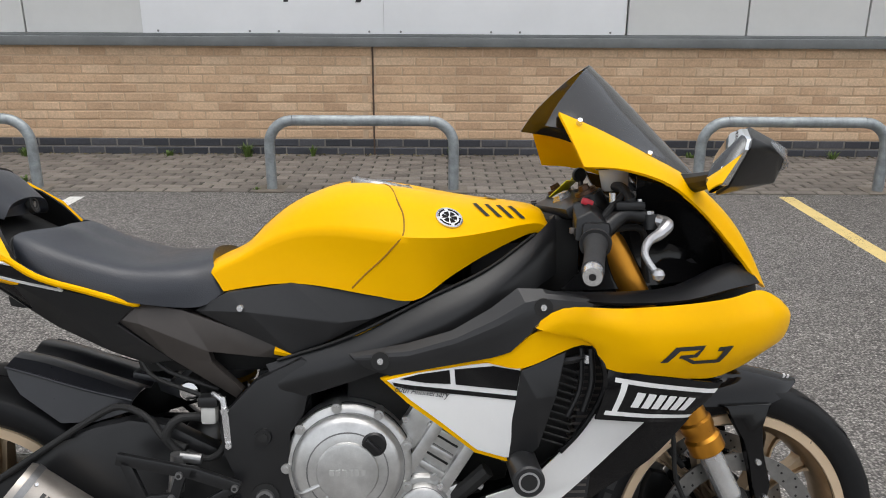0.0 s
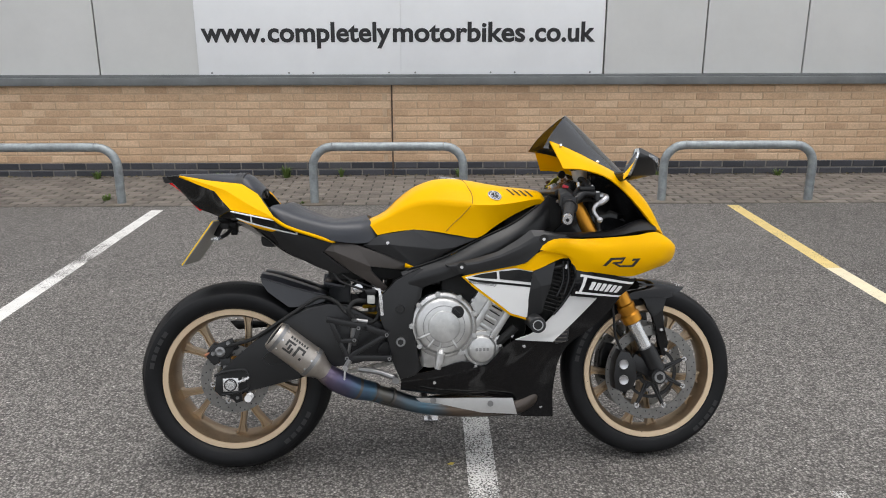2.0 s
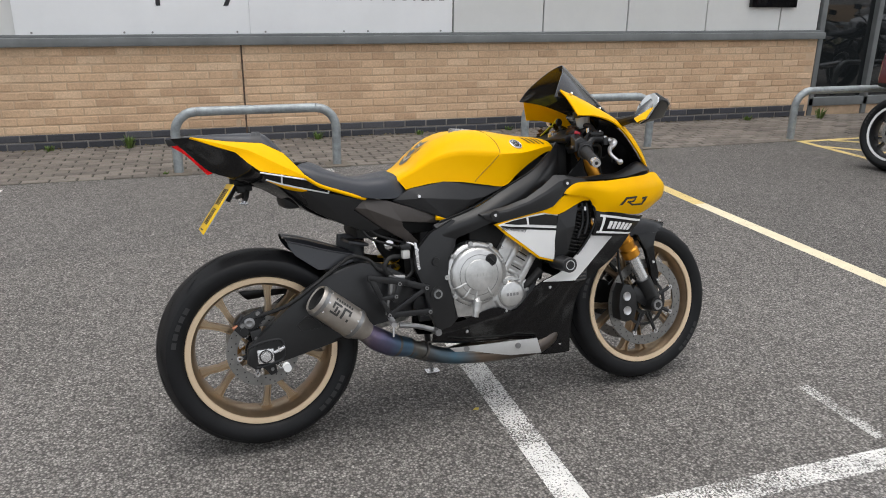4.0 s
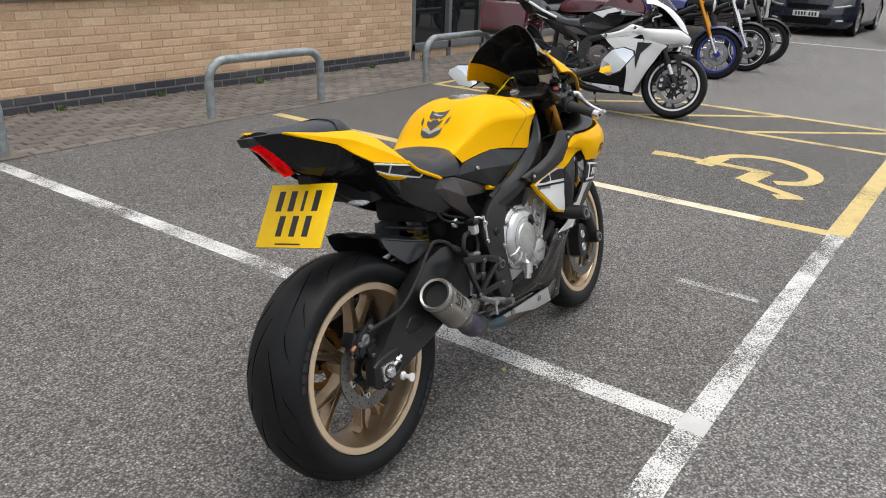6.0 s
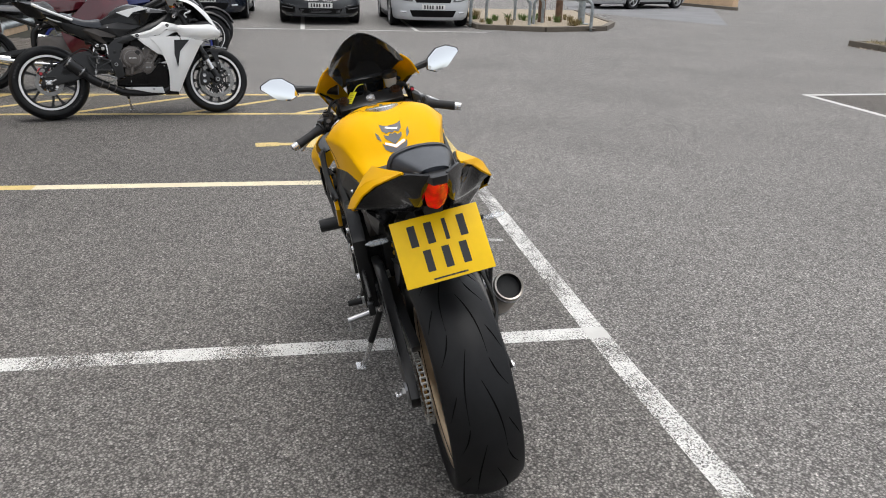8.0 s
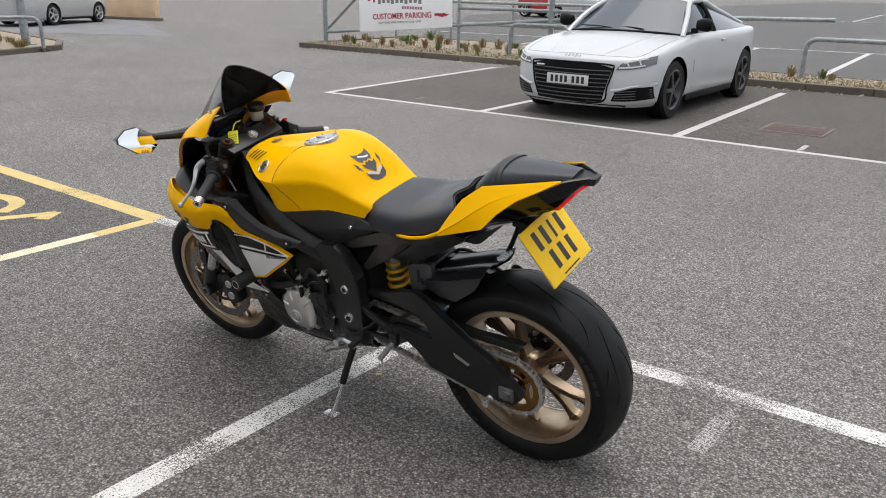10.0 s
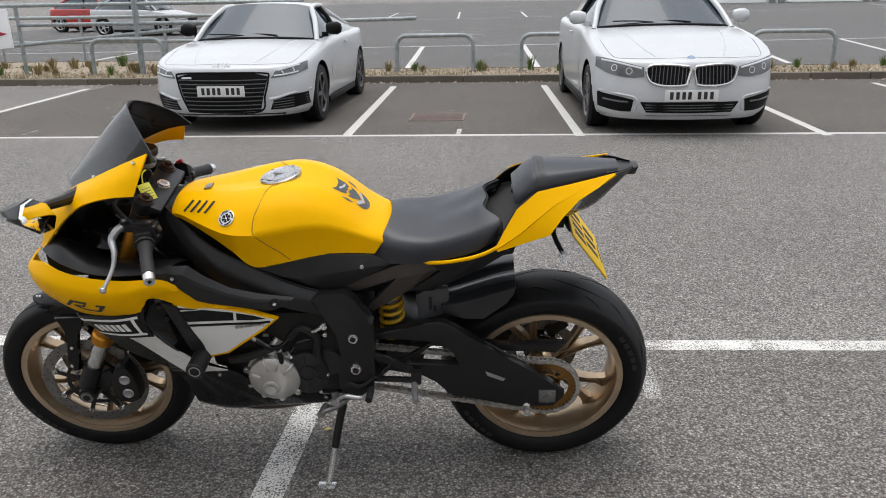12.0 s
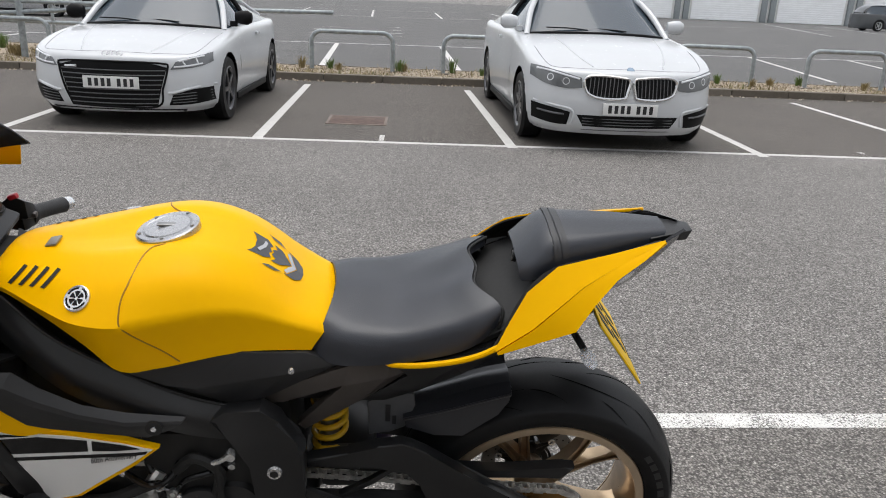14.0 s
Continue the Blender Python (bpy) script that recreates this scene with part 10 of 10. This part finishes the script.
car("white_people_carrier", "white people carrier parked beside a kerbed island", WHITE_CAR, pose(14.75, -1.15, 0, 0, 0, 180), L=4.4, W=1.80, H=1.62, zh=0.82, zb=1.02, base=0.95, screen=0.95, roof=1.6)
car("dark_grey_saloon", "dark grey saloon car parked facing the bays", GREY_CAR, pose(15.15, 1.30, 0, 0, 0, 180), L=4.6, W=1.81, H=1.43, zh=0.72, zb=0.95, base=1.35, screen=0.75, roof=1.2, style="saloon")
car("dark_blue_van", "dark blue estate car parked beyond the motorcycles", BLUE_CAR, pose(15.95, 3.85, 0, 0, 0, 180), L=4.5, W=1.80, H=1.70, zh=0.85, zb=1.08, base=0.95, screen=0.85, roof=1.8)
car("dark_blue_van", "dark hatchback parked in the far bays", BLUE_CAR, pose(15.6, 6.4, 0, 0, 0, 180), L=4.1, W=1.76, H=1.50, zh=0.76, zb=0.98, base=1.0, screen=0.75, roof=1.4)
car("silver_estate", "silver estate car standing across the road entrance", SILVER_CAR, pose(26.2, -12.2, 0, 0, 0, -62), L=4.7, W=1.82, H=1.46, zh=0.72, zb=0.95, base=1.3, screen=0.75, roof=1.9)
car("silver_hatchback", "silver hatchback in the far car park", SILVER_CAR, pose(11.5, -27.0, 0, 0, 0, 175), L=4.1, W=1.76, H=1.48, zh=0.75, zb=0.97, base=1.05, screen=0.75, roof=1.3)
car("red_hatchback", "red hatchback in the far car park", RED_CAR, pose(15.5, -31.0, 0, 0, 0, 178), L=4.0, W=1.74, H=1.48, zh=0.75, zb=0.97, base=1.05, screen=0.75, roof=1.3)
car("dark_grey_off_roader", "dark grey off-road car beside the far garages", GREY_CAR, pose(-37.5, -56.0, 0, 0, 0, 185), L=4.8, W=1.95, H=1.85, zh=0.95, zb=1.2, base=1.1, screen=0.7, roof=2.2, wheel_r=0.40)


# ---- railings, sign and island to the east; garages far to the south ----
railing = thing("railing", "galvanised steel railing with sloping hand rail", "railing", kind="structure")
for x, h in ((12.3, 1.6), (8.25, 1.30), (6.0, 1.55), (4.2, 1.05), (2.9, 1.0)):
    bm = bmesh.new()
    cyl(bm, (x, -10.55, 0.05), (x, -10.55, h), 0.055 if h > 1.4 else 0.035, seg=14)
    part("post", bm, ZINC, railing)
for pts in ([(12.3, -10.55, 0.30), (8.3, -10.55, 0.62), (4.2, -10.55, 0.95), (0.9, -10.55, 1.0)], [(12.3, -10.55, 1.32), (2.9, -10.55, 1.32)], [(12.2, -10.55, 0.40), (11.0, -10.55, 1.3)], [(8.25, -10.55, 0.98), (2.9, -10.55, 0.98)], [(12.3, -12.6, 1.05), (3.6, -12.6, 1.05)], [(12.3, -12.6, 0.55), (3.6, -12.6, 0.55)]):
    bm = bmesh.new()
    for a, b in zip(pts, pts[1:]):
        cyl(bm, a, b, 0.035, seg=12)
    part("rail", bm, ZINC, railing)
for x in (11.8, 10.0, 8.2, 6.4, 4.6, 3.6):
    bm = bmesh.new()
    cyl(bm, (x, -12.6, 0.05), (x, -12.6, 1.08), 0.03, seg=10)
    part("post", bm, ZINC, railing)
sign = thing("parking_sign", "white sign board on the railing with red customer parking lettering", "sign")
bm = bmesh.new()
slab(bm, ((8.36, 0.585), (8.36, 1.265), (11.05, 1.275), (11.05, 0.365)), -10.47, -10.44, 0.003)
part("board", bm, SIGN_WHITE, sign)
RED_INK = surface("red_ink", (0.42, 0.02, 0.04), 0.5)
lettering("heading", "CUSTOMER PARKING", 0.17, RED_INK, sign, facing(10.62, -10.435, 0.66, (-1, 0, 0.06)), width=1.72, depth=0.001, bold=0.003)
lettering("small_print", "turn left and drive to top end", 0.09, GREY_INK, sign, facing(10.45, -10.435, 0.565, (-1, 0, 0.07)), width=1.25, depth=0.001)
bm = bmesh.new()
slab(bm, ((8.80, 0.82), (8.62, 0.78), (8.60, 0.785), (8.42, 0.835), (8.60, 0.875), (8.60, 0.845), (8.80, 0.84)), -10.436, -10.434)
slab(bm, ((8.82, 0.800), (8.82, 0.850), (8.62, 0.860), (8.62, 0.810)), -10.4355, -10.4335)
part("arrow", bm, RED_INK, sign)
for x, z, r in ((10.95, 1.14, 0.07), (10.74, 1.10, 0.05), (10.58, 1.06, 0.032)):
    bm = bmesh.new()
    cyl(bm, (x, -10.44, z), (x, -10.434, z), r, seg=24)
    part("dot", bm, RED_INK, sign, "plain red dot")
for k in range(10):
    bm = bmesh.new()
    box(bm, (10.42 - 0.132 * k, -10.437, 1.075 + 0.004 * k), (0.085, 0.004, 0.11 if k % 3 else 0.15))
    part("logo_bar", bm, GREY_INK, sign)
for k in range(8):
    bm = bmesh.new()
    box(bm, (9.72 - 0.075 * k, -10.437, 0.945), (0.05, 0.004, 0.06))
    part("logo_bar", bm, surface("mauve_ink", (0.30, 0.16, 0.20), 0.5), sign)

# kerbed island with hoops, a lamp post and timber posts
bm = bmesh.new()
flat(bm, ((14.75, -2.2), (14.35, -3.6), (14.9, -5.2), (16.2, -5.9), (21.0, -6.6), (21.0, -2.2)), 0.09)
tagged(finish(bm, "island_bed", GRAVEL), "gravel and dry grass on a kerbed island", "gravel bed", kind="structure")
for p, q in (((14.75, -2.2), (14.35, -3.6)), ((14.35, -3.6), (14.9, -5.2)), ((14.9, -5.2), (16.2, -5.9)), ((16.2, -5.9), (21.0, -6.6)), ((14.75, -2.2), (21.0, -2.2))):
    kerb_run("kerb", p, q, "weathered concrete kerb round the island")
for x, y, r in ((15.1, -2.75, 75), (15.9, -3.3, 80), (15.0, -4.2, 60), (16.6, -2.8, 70)):
    copy_thing(hoop_far, pose(x, y, 0.06, 0, 0, r))
for k in range(26):
    dry = RND.random() < 0.65
    tuft("dry_weed" if dry else "weed", "dry yellowed weeds on the kerbed island" if dry else "green weeds on the kerbed island", DRY_GRASS if dry else LEAF, RND.uniform(14.9, 17.5), RND.uniform(-5.2, -2.4), 0.09, 0.22, RND.uniform(0.12, 0.28), 50)
lamp_post = thing("lamp_post", "galvanised steel lamp post on the island", "lamp post")
bm = bmesh.new()
cyl(bm, (15.55, -4.85, 0), (15.55, -4.85, 6.0), 0.085, 0.06, 18)
part("pole", bm, ZINC, lamp_post)
bm = bmesh.new()
box(bm, (15.55, -4.85, 0.1), (0.3, 0.3, 0.03), 0.005)
part("base_plate", bm, ZINC, lamp_post)
for x, y in ((16.0, -4.0), (16.2, -4.5)):
    bm = bmesh.new()
    cyl(bm, (x, y, 0.05), (x, y, 0.9), 0.09, 0.085, 12)
    tagged(finish(bm, "timber_post", surface("brown_timber", (0.16, 0.09, 0.055), 0.8, dirt=0.4, grain=0.6, grain_scale=40)), "short brown timber post on the island", "post")
# road entrance beyond
bm = bmesh.new()
flat(bm, ((17.0, -9.5), (60, -30), (60, -16), (22.0, -6.9)), 0.005)
tagged(finish(bm, "road", surface("pale_road", (0.20, 0.20, 0.205), 0.9, dirt=0.15, dirt_scale=1, grain=0.5, grain_scale=80)), "paler grey road at the car park entrance", "road", kind="structure")
kerb_run("kerb", (24.5, -14.0), (33.0, -11.5), "pale kerb across the road")
bm = bmesh.new()
box(bm, (31.0, -12.5, 0.5), (12.0, 0.3, 1.0), 0.02, Matrix.Rotation(radians(18), 4, "Z"))
tagged(finish(bm, "wall_far", BRICK_B), "low brown brick wall across the road", "wall", kind="structure")

garages = thing("garage_block", "long pale garage building with white roller doors", "building")
bm = bmesh.new()
box(bm, (-55, -74.0, 2.2), (86, 8.0, 4.4))
part("wall", bm, CLADDING, garages)
for x in (-20.5, -28.5, -36.5, -44.5):
    bm = bmesh.new()
    box(bm, (x, -69.96, 1.565), (6.2, 0.04, 3.03))
    roller = part("roller_door", bm, SIGN_WHITE, garages, "white ribbed roller door")
    for k in range(16):
        bm = bmesh.new()
        box(bm, (x, -69.93, 0.14 + 0.19 * k), (6.18, 0.05, 0.18), 0.02, seg=1)
        part("slat", bm, SIGN_WHITE, roller)
    for dx in (-3.6, 3.6):
        bm = bmesh.new()
        box(bm, (x + dx, -69.9, 2.0), (0.5, 0.3, 4.0), 0.02)
        part("pier", bm, ZINC, garages)


# ---- bricks, blocks and paving: single pieces near, joined ones further off ----
def piece_mesh(name, w, d, h, mat, bev, front):
    """A block; only the exposed side has worn, chamfered edges. front: '-y' or '+z'."""
    b = bmesh.new()
    if front == "-y":
        o = [(-w / 2, -h / 2), (w / 2, -h / 2), (w / 2, h / 2), (-w / 2, h / 2)]
        i = [(-w / 2 + bev, -h / 2 + bev), (w / 2 - bev, -h / 2 + bev), (w / 2 - bev, h / 2 - bev), (-w / 2 + bev, h / 2 - bev)]
        rings = [[(x, d, z) for x, z in o], [(x, bev * 0.7, z) for x, z in o], [(x, 0, z) for x, z in i]]
    else:
        o = [(-w / 2, -d / 2), (w / 2, -d / 2), (w / 2, d / 2), (-w / 2, d / 2)]
        i = [(x * (1 - 2 * bev / w), y * (1 - 2 * bev / d)) for x, y in o]
        rings = [[(x, y, -h) for x, y in o], [(x, y, -bev * 0.7) for x, y in o], [(x, y, 0) for x, y in i]]
    V = [[b.verts.new(p) for p in r] for r in rings]
    for A, B in zip(V, V[1:]):
        for k in range(4):
            b.faces.new((A[k], A[(k + 1) % 4], B[(k + 1) % 4], B[k]))
    b.faces.new(V[-1])
    bmesh.ops.recalc_face_normals(b, faces=b.faces[:])
    me = bpy.data.meshes.new(name)
    b.to_mesh(me)
    b.free()
    me.materials.append(mat)
    return me


def joined(name, label, mesh, mat, mats, parent):
    """All the given placings of one piece mesh as one object of kind stuff."""
    vs = np.array([v.co for v in mesh.vertices])
    fs = [list(p.vertices) for p in mesh.polygons]
    V, F = [], []
    for m in mats:
        o = len(V)
        M = np.array(m)
        V.extend((vs @ M[:3, :3].T + M[:3, 3]).tolist())
        F.extend([[o + k for k in f] for f in fs])
    me = bpy.data.meshes.new(name)
    me.from_pydata(V, [], F)
    me.materials.append(mat)
    ob = new(name, me)
    ob.parent = parent
    return tagged(ob, label, kind="stuff")


def lay(name, mesh, far_mat, places, near, parent, label):
    rest = []
    for m in places:
        if near(m.translation):
            ob = new(name, mesh)
            ob.parent = parent
            ob.matrix_basis = m
        else:
            rest.append(m)
    if rest:
        joined(name + "_field", label, mesh, far_mat, rest, parent)


brick = piece_mesh("brick", 0.213, 0.06, 0.063, BRICK_A, 0.004, "-y")
spots = []
for row in range(10):
    z = 0.150 + 0.0375 + 0.0762 * row
    for k in range(60):
        x = 6.02 - 0.225 * k - (0.1125 if row % 2 else 0)
        if abs(x + 0.5275) < 0.12:
            x += 0.035 if x > -0.5275 else -0.035
        spots.append(pose(x, WALL_Y - RND.uniform(0.006, 0.010), z + RND.uniform(-0.001, 0.001), RND.uniform(-0.4, 0.4), 0, RND.uniform(-0.5, 0.5)))
lay("brick", brick, BRICK_B, spots, lambda p: -2.9 < p.x < 3.6, wall_north, "rows of buff facing bricks")
blue = piece_mesh("blue_brick", 0.213, 0.06, 0.063, BLUE_A, 0.006, "-y")
spots = [pose(6.02 - 0.225 * k - (0.1125 if row else 0), WALL_Y - RND.uniform(0.007, 0.011), 0.036 + 0.075 * row) for row in range(2) for k in range(60)]
lay("blue_brick", blue, BLUE_B, spots, lambda p: True, wall_north, "rows of dark blue bricks")

bm = bmesh.new()
box(bm, (-0.7, WALL_Y - 0.0005, 0.073), (13.6, 0.008, 0.142))
part("plinth_mortar", bm, surface("dark_mortar", (0.21, 0.195, 0.175), 0.9, dirt=0.4, grain=0.5, grain_scale=120), wall_north)

# block paving between the asphalt and the wall
bm = bmesh.new()
flat(bm, ((-24, 5.25), (18.4, 5.25), (18.4, 6.66), (-24, 6.66)), 0.002)
pavement = tagged(finish(bm, "pavement", JOINT_SAND), "grey brown block paving with mossy sand joints", "paving", kind="structure")
block = piece_mesh("paving_block", 0.186, 0.0875, 0.02, PAVE_A, 0.008, "+z")
spots = []
for row in range(14):
    for k in range(82):
        spots.append(pose(-4.8 + 0.2 * k + (0.1 if row % 2 else 0), 5.305 + 0.0995 * row, 0.009 + RND.uniform(-0.002, 0.002), RND.uniform(-0.8, 0.8), RND.uniform(-0.6, 0.6), RND.uniform(-0.8, 0.8)))
lay("paving_block", block, PAVE_B, spots, lambda p: -1.3 < p.x < 2.9, pavement, "rows of grey brown paving blocks")
